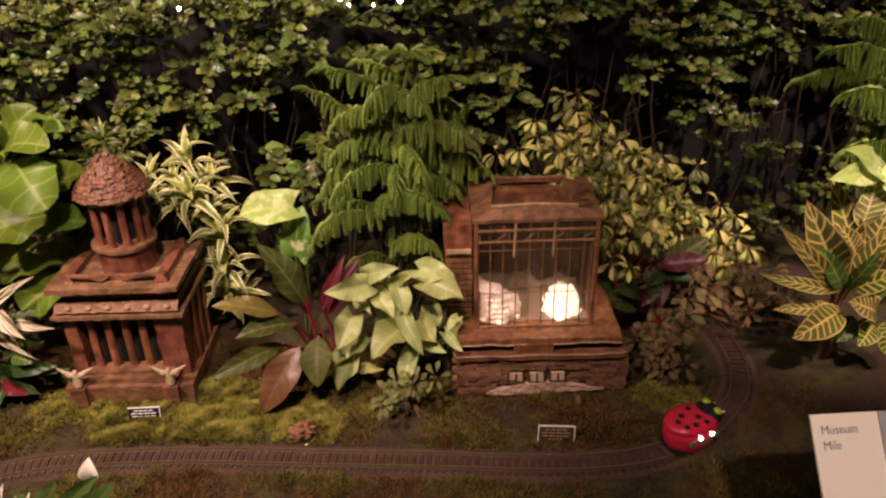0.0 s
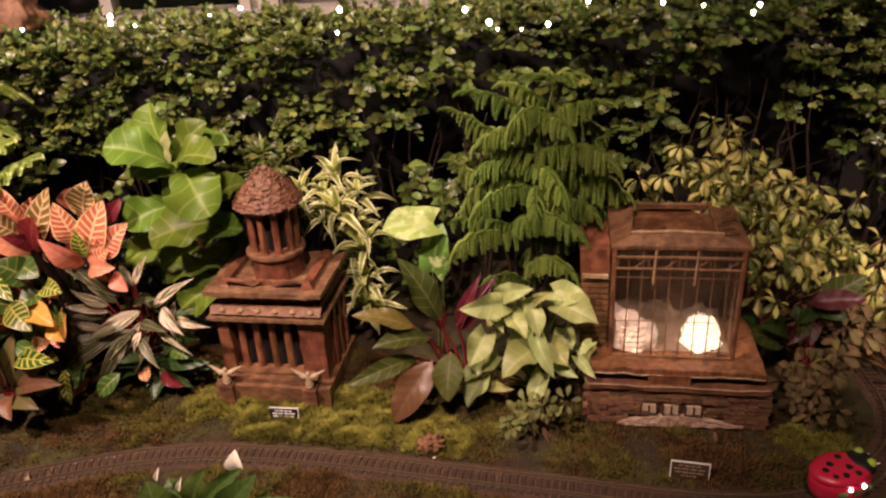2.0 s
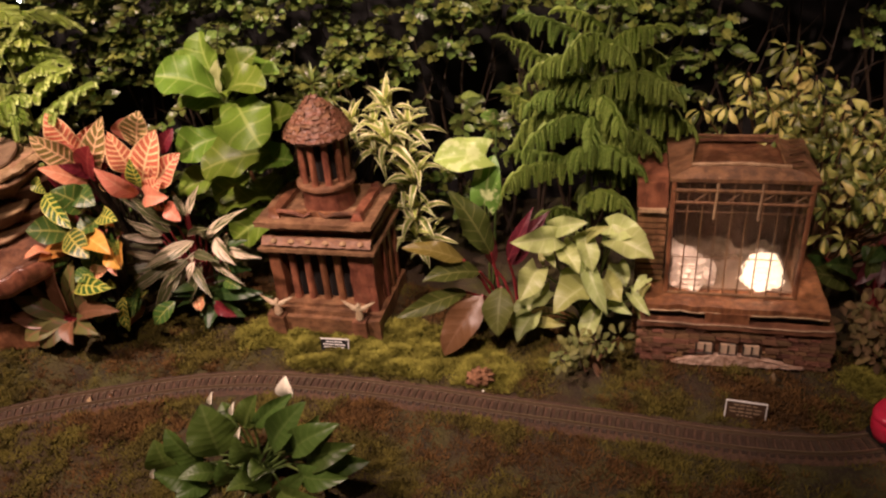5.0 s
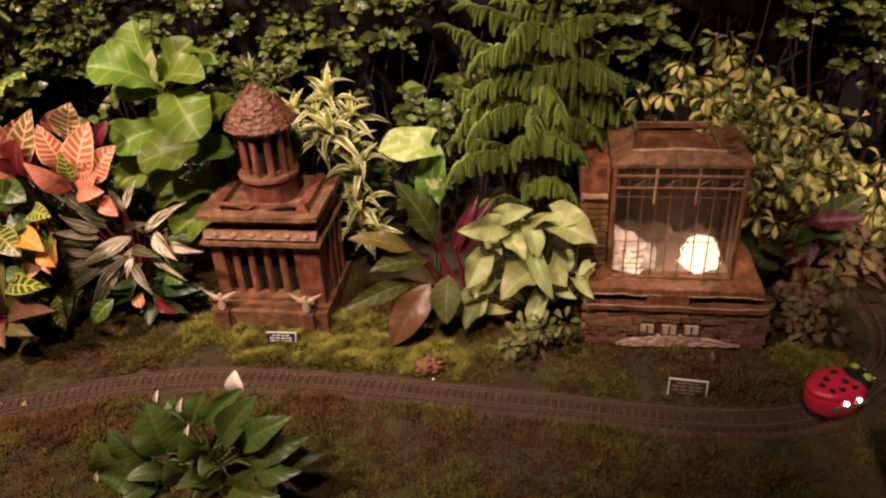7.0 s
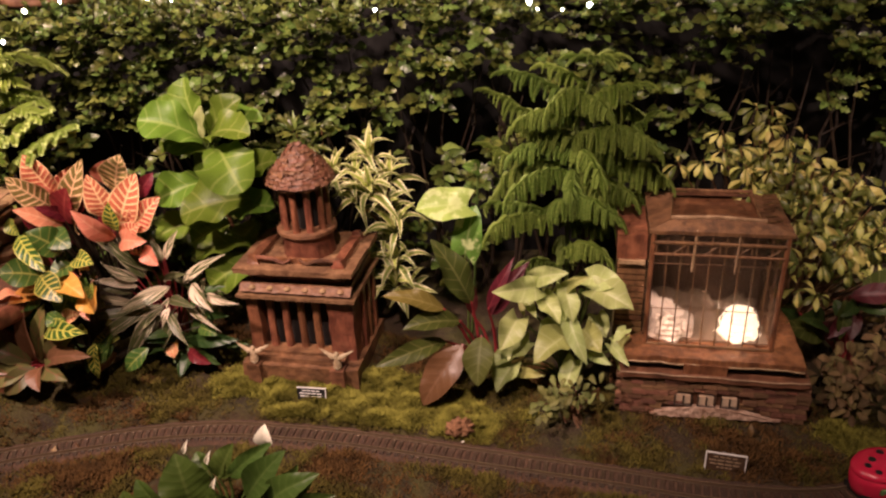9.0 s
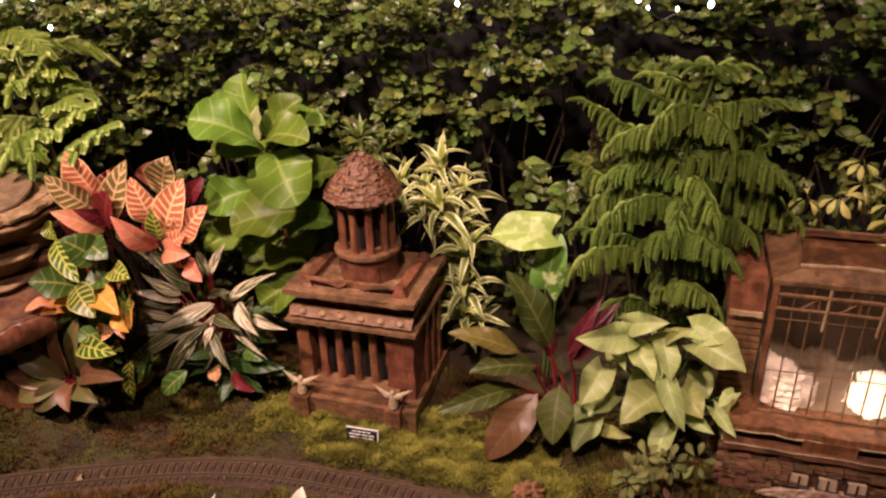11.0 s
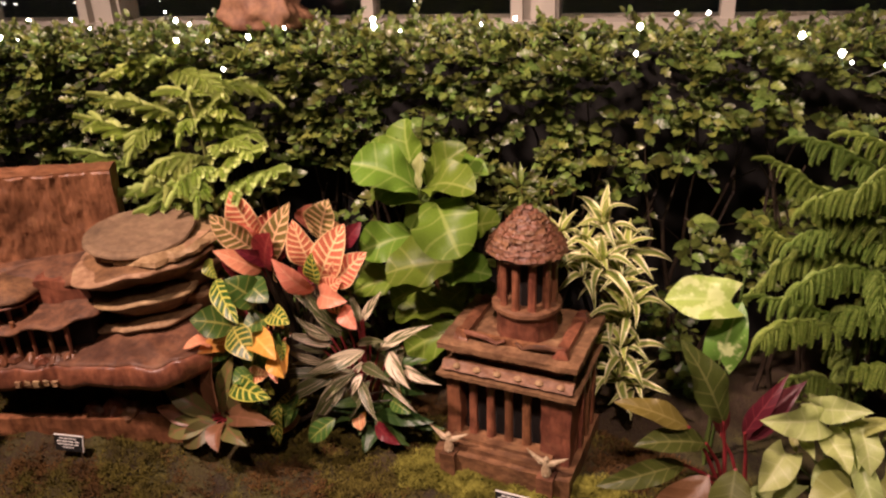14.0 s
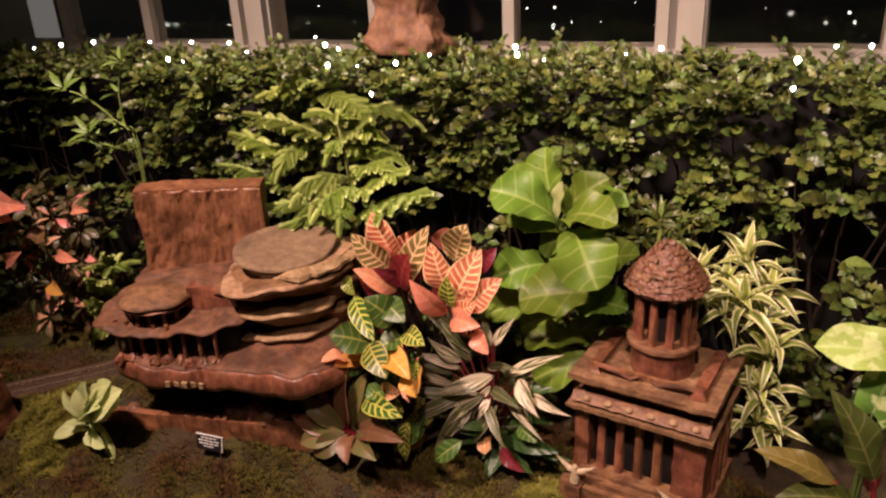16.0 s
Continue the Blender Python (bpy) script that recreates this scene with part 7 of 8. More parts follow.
def foliage(name, label, category, rows, shape, materials, base, fold=0.2, wave=0.2, ripple=14.0, stalk=STEM, stalk_r=0.003, facing=(0.1, -0.7, 0.7), jitter=0.2, trunk=None, fill=0):
    """A plant of single leaves of known width, each its own blade, on stalks from the ground or off a trunk."""
    bx, by = base
    o = Vector((bx, by, height(bx, by) - 0.01))
    p = empty(name, Matrix.Translation(o), label, category)
    spine = []
    if trunk:
        spine = curve_points([o, *trunk[1:]], 0.02)
        bm = bmesh.new()
        tube(bm, [q - o for q in spine], [0.009 - 0.004 * k / len(spine) for k in range(len(spine))], 8)
        part("trunk", bm, TWIG, p)
    rows = list(rows)
    for _ in range(fill):
        x0, y0, z0, x1, y1, z1, w, arch = RNG.choice(rows)
        k, turn = RNG.uniform(0.6, 0.85), RNG.uniform(-0.6, 0.6)
        dx, dz = (x1 - x0) * k, (z1 - z0) * k
        x0, y0, z0 = x0 + RNG.uniform(-0.02, 0.02), y0 + RNG.uniform(0.02, 0.05), max(0.03 + o.z, z0 + RNG.uniform(-0.04, 0.01))
        rows.append((x0, y0, z0, x0 + dx * math.cos(turn) - dz * math.sin(turn), y0 + (y1 - y0) * k, max(0.02 + o.z, z0 + dx * math.sin(turn) + dz * math.cos(turn)), w * k, arch))
    for n, (x0, y0, z0, x1, y1, z1, w, arch) in enumerate(rows):
        b, t = Vector((x0, y0, z0)) - o, Vector((x1, y1, z1)) - o
        L = (t - b).length
        me = leaf_mesh("leaf", shape, w / L, arch, fold * RNG.uniform(0.6, 1.4), wave, RNG.uniform(-0.3, 0.3), 24, 8, n * 1.7, ripple)
        f = Vector(facing) + Vector((RNG.uniform(-1, 1), RNG.uniform(-0.5, 0.5), RNG.uniform(-1, 1))) * jitter
        place("leaf", me, materials[n % len(materials)], p, m=leaf_matrix(b, t, f))
        if spine:
            root = min((q - o for q in spine), key=lambda q: (q + Vector((0, 0, 0.03)) - b).length)
            bends = [root, root.lerp(b, 0.5) + Vector((0, 0, -0.006)), b, b.lerp(t, 0.06)]
        else:
            low = Vector((RNG.uniform(-0.012, 0.012), RNG.uniform(-0.01, 0.01), 0))
            knee = low.lerp(b, 0.6) + Vector((0, 0.012, 0.02))
            bends = [low, low.lerp(knee, 0.5) + Vector((0, 0.006, 0.01)), knee, b, b.lerp(t, 0.06)]
        bm = bmesh.new()
        tube(bm, bends, [stalk_r * (1.4 - 0.8 * k / (len(bends) - 1)) for k in range(len(bends))], 6)
        part("stalk", bm, stalk, p)
    return p


foliage("fiddle_leaf_fig", "young fiddle-leaf fig with large glossy bright green leaves", "plant", FIG_TOP + FIG_LOW + FIG_BUD, "fig", [FIGLEAF] * 18 + [BUDLEAF], (-0.87, 2.12), 0.42, 0.24, 13.0, STEM, 0.004, (0.1, -0.62, 0.78), 0.3, FIG_TRUNK)
foliage("croton", "croton with salmon, red and wine leaves veined in yellow", "plant", CROT_WEST + CROT_EAST, "oval", [CROTMIX, CROTRED, CROTMIX, CROTRED, CROTRED, CROTMIX, CROTGREEN, CROTRED, CROTWINE, CROTPINK, CROTPINK, CROTWINE, CROTWINE, CROTRED, CROTPINK, CROTPINK, CROTPINK, CROTRED, CROTWINE, CROTWINE, CROTWINE, CROTRED] + [CROTWINE, CROTRED, CROTWINE, CROTPINK, CROTWINE, CROTMIX] * 3, (-1.22, 1.92), 0.28, 0.14, 9.0, SHADETWIG, 0.0035, (0.25, -0.85, 0.45), 0.22, fill=18)
foliage("croton", "low croton with green, yellow and orange leaves", "plant", CROTLOW_TOP + CROTLOW_MID + CROTLOW_FOOT, "oval", [CROTPLAIN, CROTPLAIN, CROTGREEN, CROTPLAIN, CROTGREEN, CROTPLAIN, CROTGREEN, CROTORANGE, CROTORANGE, CROTPINK, CROTRED, CROTWINE, CROTWINE, CROTGREEN, CROTPLAIN, CROTRED, CROTGREEN, CROTPLAIN, CROTPLAIN, CROTPLAIN, CROTPLAIN, CROTGREEN, CROTPLAIN, CROTPLAIN, CROTPLAIN, CROTRED, CROTPLAIN, CROTWINE] + [CROTPLAIN, CROTGREEN, CROTPLAIN, CROTORANGE, DARKLEAF, CROTRED] * 5, (-1.19, 1.77), 0.25, 0.12, 9.0, SHADETWIG, 0.0025, (0.1, -0.75, 0.6), 0.3, fill=30)
foliage("stromanthe", "stromanthe with long dark leaves streaked cream and pink", "plant", STROM + STROMB, "lance", [STROMLEAF], (-1.02, 1.91), 0.3, 0.06, 9.0, REDSTEM, 0.003, (0.15, -0.75, 0.65), 0.3, fill=9)
foliage("bronze_ti_plant", "small ti plant with bronze and reddish green leaves", "plant", TI + TI_INNER, "ellip", [TIRED, TILEAF, TILEAF, TIRED, TILEAF, TILEAF, TIRED, TILEAF], (-1.26, 1.69), 0.35, 0.10, 8.0, REDSTEM, 0.003, (0.2, -0.75, 0.6), 0.25, fill=7)
leafy("calathea", "low dark green leafy plant in the shade", "plant", CALA, "ellip", DARKLEAF, (-0.99, 1.93), 0.09, 0.2, 0.1, swell=0.8, fill=14)
foliage("pothos", "pothos with two big pale marbled heart-shaped leaves", "plant", POTHOS, "round", [POTHLEAF, POTHDARK, POTHDARK], (-0.24, 2.18), 0.3, 0.28, 7.0, facing=(0.1, -0.8, 0.65), jitter=0.1)
foliage("philodendron", "dark philodendron with olive leaves on red stalks", "plant", PHILO, "ellip", [PHILLEAF, PHILBRONZE, PHILLEAF, PHILLEAF, PHILDULL, BROWNLEAF], (-0.17, 2.06), 0.3, 0.22, 11.0, REDSTEM, 0.0042, (0.1, -0.6, 0.8), 0.2)
foliage("philodendron", "philodendron with upright wine red young leaves", "plant", PHILO_RED, "lance", [WINELEAF, DARKWINE, DARKWINE], (-0.14, 2.09), 0.4, 0.1, 9.0, REDSTEM, 0.0035)
foliage("syngonium", "syngonium with pale lime green arrow-shaped leaves", "plant", SYNG_TOP + SYNG_LOW, "heart", [SYNGLEAF, SYNGLEAF, SYNGLEAF, SYNGLEAF, SYNGDULL], (0.06, 2.10), 0.45, 0.34, 9.0, STEM, 0.0026, (0.05, -0.75, 0.65), 0.3, fill=9)
foliage("croton", "croton with upright green leaves broadly veined in yellow", "plant", RCROT_UP + RCROT_LOW, "oval", [CROTBROWN, CROTYEL, CROTBROWN, CROTPLAIN, CROTBROWN, CROTPALE, CROTBROWN, CROTYEL, CROTPLAIN, CROTGREEN, CROTBROWN, CROTYEL, CROTBROWN, CROTBROWN, CROTGREEN, CROTGREEN, CROTPLAIN], (1.19, 2.26), 0.3, 0.18, 10.0, TWIG, 0.004, (-0.15, -0.8, 0.55), 0.2)
foliage("pothos", "pale green pothos leaves beside the yellow croton", "plant", RPALE, "heart", [POTHLEAF], (1.22, 2.32), 0.25, 0.2, 8.0)
leafy("philodendron", "shaded philodendron with dull green and wine red leaves", "plant", DARKRED, "oval", [PHILLEAF, DARKWINE, DARKLEAF], (0.77, 2.38), 0.08, 0.25, 0.06, REDSTEM, 0.003, swell=0.9, fill=9)
lily = foliage("peace_lily", "peace lily with dark green leaves and white blooms in the moss", "plant", LILY + LILY_FRONT, "ellip", [LILYLEAF], (-0.54, 1.40), 0.32, 0.26, 7.0, STEM, 0.003, (0.05, -0.75, 0.6), 0.35, fill=12)
leafy("succulent", "pale green rosette succulent on the moss", "plant", SUCC + SUCC_INNER, "obovate", SUCCLEAF, (-1.80, 1.30), 0.08, 0.3, 0.05, SUCCLEAF, 0.003, swell=0.9, jitter=0.5)

bloom = leaf_mesh("spathe", "ellip", 0.78, 0.16, 0.6, nv=12, nu=8)
bud = leaf_mesh("spathe", "lance", 0.34, 0.06, 0.9, nv=8, nu=4)
o = Vector((-0.54, 1.40, height(-0.54, 1.40) - 0.01))
for k, (x, y, z) in enumerate(LILYBLOOM):
    b = Vector((x, y, z)) - o
    L = 0.050 if k == 0 else 0.036
    place("bloom", bloom if k == 0 else bud, SPATHE, lily, "white bloom", leaf_matrix(b, b + Vector((-0.003 if k == 0 else 0.012, 0.006, L)), (0.1, -0.9, 0.4)))
    bm = bmesh.new()
    tube(bm, [(0.01 * k - 0.02, 0, 0), b * 0.5 + Vector((0, 0.01, 0.02)), b], [0.003, 0.0025, 0.002], 6)
    part("bloom_stalk", bm, STEM, lily)


# ---- dracaena ----
def dracaena():
    bx, by = -0.50, 2.27
    bz = height(bx, by)
    p = empty("dracaena", pose(bx, by, bz), "dracaena with arching cream-striped green leaves", "plant")
    tall = [leaf_mesh("leaf", "strap", w, a, 0.35, 0.05, 0.15 * (k - 1), 10, 4, k) for k, (w, a) in enumerate(((0.29, 0.10), (0.26, 0.16), (0.28, 0.05)))]
    low = [leaf_mesh("leaf", "strap", w, a, 0.3, 0.05, 0.25 * (k - 1), 12, 4, k) for k, (w, a) in enumerate(((0.25, 0.26), (0.23, 0.36), (0.24, 0.44)))]
    rr = random.Random(5)
    spine = [Vector((0.02, 0.02, 0.0)), Vector((0.0, 0.02, 0.2)), Vector((-0.03, 0.03, 0.42))]
    for n, (x, y, z) in enumerate(ROSETTES):
        c = Vector((x - bx, y - by, z - bz))
        bm = bmesh.new()
        root = spine[0].lerp(spine[2], max(0.0, min(1.0, (c.z - 0.12) / 0.42)))
        tube(bm, [root, root.lerp(c, 0.6) + Vector((0, 0, -0.01)), c], [0.005, 0.0045, 0.004], 6)
        part("stem", bm, TWIG, p)
        size = 0.85 if n in (0, 4, 10) else 1.0
        count = 13
        for k in range(count):
            f = k / (count - 1)
            a = 2.4 * k + n + rr.uniform(-0.2, 0.2)
            lift = 1.25 - 1.25 * f**0.8
            d = Vector((math.cos(a) * math.cos(lift), math.sin(a) * math.cos(lift), math.sin(lift) - 0.30 * f))
            d = Matrix.Rotation(0.45, 3, "X") @ d
            L = rr.uniform(0.080, 0.112) * size * (0.7 if k < 3 else 1)
            b = c + Vector((0, 0, -0.022 * f)) + d * 0.004
            me = (tall if f < 0.4 else low)[k % 3]
            place("leaf", me, DRACYOUNG if f < 0.3 and n < 3 else DRACLEAF, p, m=leaf_matrix(b, b + d * L, Vector((rr.uniform(-0.25, 0.25), -0.35, 0.9)) - d * 0.2))
    bm = bmesh.new()
    tube(bm, curve_points(spine, 0.03), 0.008, 7)
    part("cane", bm, TWIG, p)


dracaena()


# ---- pines with combed fronds ----
def needle_spray(name, count, length, needle, sag, half):
    """A branchlet clad in short needles, of quads."""
    bm = bmesh.new()
    for k in range(count):
        f = k / count
        p = Vector((0, f * length, -sag * length * f * f))
        a = 2.4 * k
        n = needle * (1 - 0.35 * f)
        d = Vector((math.cos(a) * 0.9, 0.75, math.sin(a) * 0.9)).normalized()
        s = d.cross(Vector((0.3, 1, 0.2))).normalized() * half
        add(bm, [p - s, p + s, p + d * n + s * 0.4, p + d * n - s * 0.4], [(0, 1, 2, 3)])
    me = bpy.data.meshes.new(name)
    bm.to_mesh(me)
    bm.free()
    return me


SPRAY = needle_spray("branchlet", 120, 0.070, 0.0165, 0.45, 0.0045)
STUB = needle_spray("branchlet", 120, 0.070, 0.0230, 0.10, 0.0068)


def combed_frond(name, rr, curve, comb, spray, material, hang, forward, gap):
    """A frond along a bowed rib, from its foot over the crest to the tip, with a comb of branchlets on both sides."""
    a, b, c = (Vector(q) for q in curve)
    n = max(5, round(((b - a).length + (c - b).length) / gap))
    mats = []
    for k in range(n):
        f = (k + 0.5) / n
        p = a * (1 - f) ** 2 + b * (2 * f * (1 - f)) + c * f * f
        tang = ((b - a) * (1 - f) + (c - b) * f).normalized()
        side = tang.cross(Vector((0, -0.25, 1))).normalized()
        p += Vector((rr.uniform(-1, 1), rr.uniform(-1, 1), rr.uniform(-1, 1))) * 0.004
        size = comb * 0.8 * (0.55 + 0.6 * math.sin(math.pi * min(1.0, 0.12 + 0.75 * f))) * (1 - 0.45 * ease(0.8, 1.0, f)) / 0.07
        for s in (-1, 1):
            d = side * s * 0.75 + tang * (forward + rr.uniform(-0.2, 0.25)) + Vector((rr.uniform(-0.18, 0.18), rr.uniform(-0.18, 0.18), -hang + rr.uniform(-0.25, 0.25)))
            mats.append(leaf_matrix(p, p + d.normalized() * size * rr.uniform(0.7, 1.2), Vector((0, 0, 1))))
        mats.append(leaf_matrix(p, p + tang * 0.42, Vector((0, 0, 1))))
    mats.append(leaf_matrix(c, c + (c - b).normalized() * 0.55, Vector((0, 0, 1))))
    ob = scattered(name, spray, mats, material)
    return ob


def conifer(name, label, base, trunks, fronds, material, spray, hang, forward, gap, back, seed):
    """A young tree with each seen frond in its place, and a few more behind the trunk."""
    bx, by = base
    o = Vector((bx, by, height(bx, by) - 0.01))
    p = empty(name, Matrix.Translation(o), label, "tree")
    rr = random.Random(seed)
    spines = []
    for trunk in trunks:
        pts = curve_points([o, *trunk], 0.03)
        spines += pts
        bm = bmesh.new()
        tube(bm, [q - o for q in pts], [0.009 - 0.006 * k / len(pts) for k in range(len(pts))], 8)
        part("trunk", bm, PALESTEM if material is NEEDLELIGHT else STEM, p)
        top = pts[-1] - o
        for k in range(6):
            a = 1.05 * k + rr.uniform(-0.2, 0.2)
            out = Vector((math.cos(a), math.sin(a) * 0.8, 0.35))
            ob = combed_frond("leading_shoot", rr, (top, top + out * 0.022, top + out * 0.048 + Vector((0, 0, -0.008))), 0.016, spray, material, 0.3, 0.6, 0.012)
            ob.parent = p
    for x0, y0, z0, x1, y1, z1, x2, y2, z2, comb in fronds:
        foot = Vector((x0, y0, z0)) - o
        ob = combed_frond("frond", rr, (foot, Vector((x1, y1, z1)) - o, Vector((x2, y2, z2)) - o), comb, spray, material, hang, forward, gap)
        ob.parent = p
        near_ = min((q - o for q in spines), key=lambda q: (q + Vector((0, 0, 0.02)) - foot).length)
        bm = bmesh.new()
        tube(bm, [near_, near_.lerp(foot, 0.5) + Vector((0, 0, 0.004)), foot], [0.004, 0.003, 0.0025], 6)
        part("branch", bm, STEM, p)
    for k in range(back):
        q = spines[rr.randrange(len(spines) // 3, len(spines) - 3)] - o
        a = rr.uniform(-0.3, 3.44) if k % 4 else rr.uniform(3.9, 5.5)
        L = rr.uniform(0.12, 0.20)
        out = Vector((math.cos(a), math.sin(a), 0))
        ob = combed_frond("frond", rr, (q, q + out * L * 0.6 + Vector((0, 0, 0.05)), q + out * L + Vector((0, 0, -0.02))), 0.05, spray, material, hang, forward, gap)
        ob.parent = p
    return p


conifer("norfolk_pine", "young Norfolk pine with soft green combed fronds", (0.02, 2.32), [PINE_TRUNK[1:]], PINE_A + PINE_B, NEEDLE, SPRAY, 0.70, 0.40, 0.0125, 18, 2)
conifer("pale_conifer", "pale lime green young conifer in front of the hedge", (-1.55, 1.99), [LIME_TRUNK, LIME_TRUNK2], LIME_A + LIME_B, NEEDLELIGHT, STUB, 0.15, 0.8, 0.020, 12, 6)
conifer("norfolk_pine", "soft green pine beside the yellow croton", (1.42, 2.54), [RPINE_TRUNK], RPINE, NEEDLE, SPRAY, 0.6, 0.45, 0.015, 6, 9)


# ---- small-leaved shrubs ----
def shrub(name, label, base, tips, material, count, size, width, category="shrub", shape="obovate", droop=0.5, extra=0, twig=TWIG, seed=3, jitter=0.05, umbrella=False):
    bx, by = base
    bz = height(bx, by) - 0.01
    p = empty(name, pose(bx, by, bz), label, category)
    rr = random.Random(seed)
    o = Vector((bx, by, bz))
    tpl = leaf_mesh("leaf", shape, width, 0.18 if umbrella else 0.10, 0.25, 0.1, nv=6, nu=4)
    mats, bm = [], bmesh.new()
    heads = [Vector(t) - o for t in tips]
    for _ in range(extra):
        a, b = rr.sample(heads[: len(tips)], 2)
        if (a - b).length > 0.28:
            b = a.lerp(b, 0.28 / (a - b).length)
        heads.append(a.lerp(b, rr.uniform(0.2, 0.8)) + Vector((rr.uniform(-jitter, jitter), rr.uniform(0.0, jitter * 1.5), rr.uniform(-jitter, jitter))))
    for c in heads:
        tube(bm, [(rr.uniform(-0.03, 0.03), rr.uniform(-0.02, 0.03), 0), c * 0.55 + Vector((0, 0.03, 0.0)), c], [0.005, 0.0035, 0.002], 5)
        start = rr.uniform(0, 6.28)
        up = Vector((rr.uniform(-0.8, 0.8), rr.uniform(-0.9, -0.1), rr.uniform(0.4, 0.9))).normalized()
        if umbrella:
            up = Vector((rr.uniform(-0.4, 0.4), rr.uniform(-0.8, -0.3), rr.uniform(0.6, 0.9))).normalized()
        side = up.orthogonal().normalized()
        other = up.cross(side)
        for k in range(count):
            a = start + 6.283 * k / count + (rr.uniform(-0.45, 0.45) if umbrella else 0.0)
            d = (side * math.cos(a) + other * math.sin(a)) + up * (0.35 - droop * rr.uniform(0.4, 1.2)) + Vector((rr.uniform(-1, 1), rr.uniform(-1, 1), rr.uniform(-1, 0.6))) * 0.38
            if umbrella:
                d = side * math.cos(a) + other * math.sin(a) + Vector((rr.uniform(-0.4, 0.4), rr.uniform(-0.4, 0.4), -0.85 + rr.uniform(-0.5, 0.5)))
            d.normalize()
            b = c + d * 0.012
            L = size * rr.uniform(0.75, 1.2)
            mats.append(leaf_matrix(b, b + d * L, up + Vector((0, -0.2, 0.2)), rr.uniform(-0.7, 0.7) if umbrella else rr.uniform(-0.3, 0.3)))
    part("twig_mass", bm, twig, p)["kind"] = "stuff"
    scattered("leaves", tpl, mats, material, p)["kind"] = "stuff"
    return p


shrub("variegated_schefflera", "schefflera with drooping yellow and green fingered leaves", (0.60, 2.50), SCHEF + SCHEF_LOW + SCHEF_EAST, SCHEFLEAF, 7, 0.041, 0.40, extra=84, seed=4, umbrella=True, jitter=0.06)
SPRIG_BASE = (-2.10, 1.66)
VINESTEM = wood("light_stem", (0.16, 0.22, 0.05), (0.28, 0.36, 0.10), 40)


def climbing_sprig():
    bx, by = SPRIG_BASE
    o = Vector((bx, by, height(bx, by) - 0.01))
    p = empty("climbing_sprig", Matrix.Translation(o), "long thin sprigs with light green fingered leaves", "vine")
    tpl = leaf_mesh("leaf", "lance", 0.30, 0.08, 0.2, 0.05, nv=6, nu=4)
    rr = random.Random(8)
    for line in SPRIGS:
        pts = [Vector((0, 0, 0))] + [Vector(q) - o for q in line]
        bm = bmesh.new()
        tube(bm, curve_points(pts, 0.03), 0.0019, 5)
        part("twig", bm, VINESTEM, p, "thin light green twig")
        for n, q in enumerate(pts[2:]):
            last = n == len(pts) - 3
            mats = []
            whorl(rr, q, (0.1, -0.55, 0.8), 6 if last else 3, 0.062 if last else 0.045, 1.0, mats)
            for m in mats:
                place("leaf", tpl, VINELEAF, p, m=m)


climbing_sprig()
shrub("pink_tipped_shrub", "small shrub with dark leaves and pink tips", (-2.40, 1.56), PINKSHRUB, PINKLEAF, 6, 0.050, 0.50, extra=44, seed=9)
foliage("salmon_leaved_shrub", "salmon pink and yellowed leaves of a small shrub by the siding", "shrub", PINKS, "ellip", [CROTPINK, CROTPINK, CROTPINK, CROTPINK, TIRED, CROTPINK, CROTORANGE, TIRED, GREYLEAF], (-2.50, 1.47), 0.3, 0.15, 8.0, SHADETWIG, 0.0022, (0.5, -0.6, 0.6), 0.3)
conifer("fir_seedling", "light green fir seedling behind the wooden museum", (-2.33, 1.61), [FIRLET_TRUNK], FIRLET, NEEDLELIGHT, STUB, 0.1, 0.8, 0.014, 0, 15)
shrub("low_dark_shrub", "low plant with small grey-green leaves at the brick base", (0.10, 1.93), SMALLDARK, GREYLEAF, 6, 0.029, 0.5, "plant", extra=5, seed=10, jitter=0.025)
shrub("low_grey_shrub", "low shaded plant with small grey-brown leaves", (0.72, 2.16), GREYPLANT, SHADELEAF, 6, 0.033, 0.55, "plant", extra=20, seed=12, jitter=0.03)
shrub("ground_cover", "low dark green leaves in the shade behind the track", (1.00, 2.40), [(0.82, 2.30, 0.10), (0.90, 2.40, 0.14), (1.0, 2.34, 0.09), (1.08, 2.44, 0.10), (0.95, 2.52, 0.12), (1.12, 2.34, 0.06), (0.84, 2.46, 0.12)], SHADELEAF, 6, 0.040, 0.5, "plant", extra=18, seed=17, jitter=0.06)
shrub("small_fern", "small fern with narrow leaflets behind the temple", (-0.72, 2.26), [(-0.74, 2.24, 0.60), (-0.70, 2.25, 0.57), (-0.78, 2.22, 0.56), (-0.67, 2.26, 0.61)], HEDGELEAF, 12, 0.05, 0.25, "fern", "lance", 0.3, 6, seed=14, jitter=0.02)

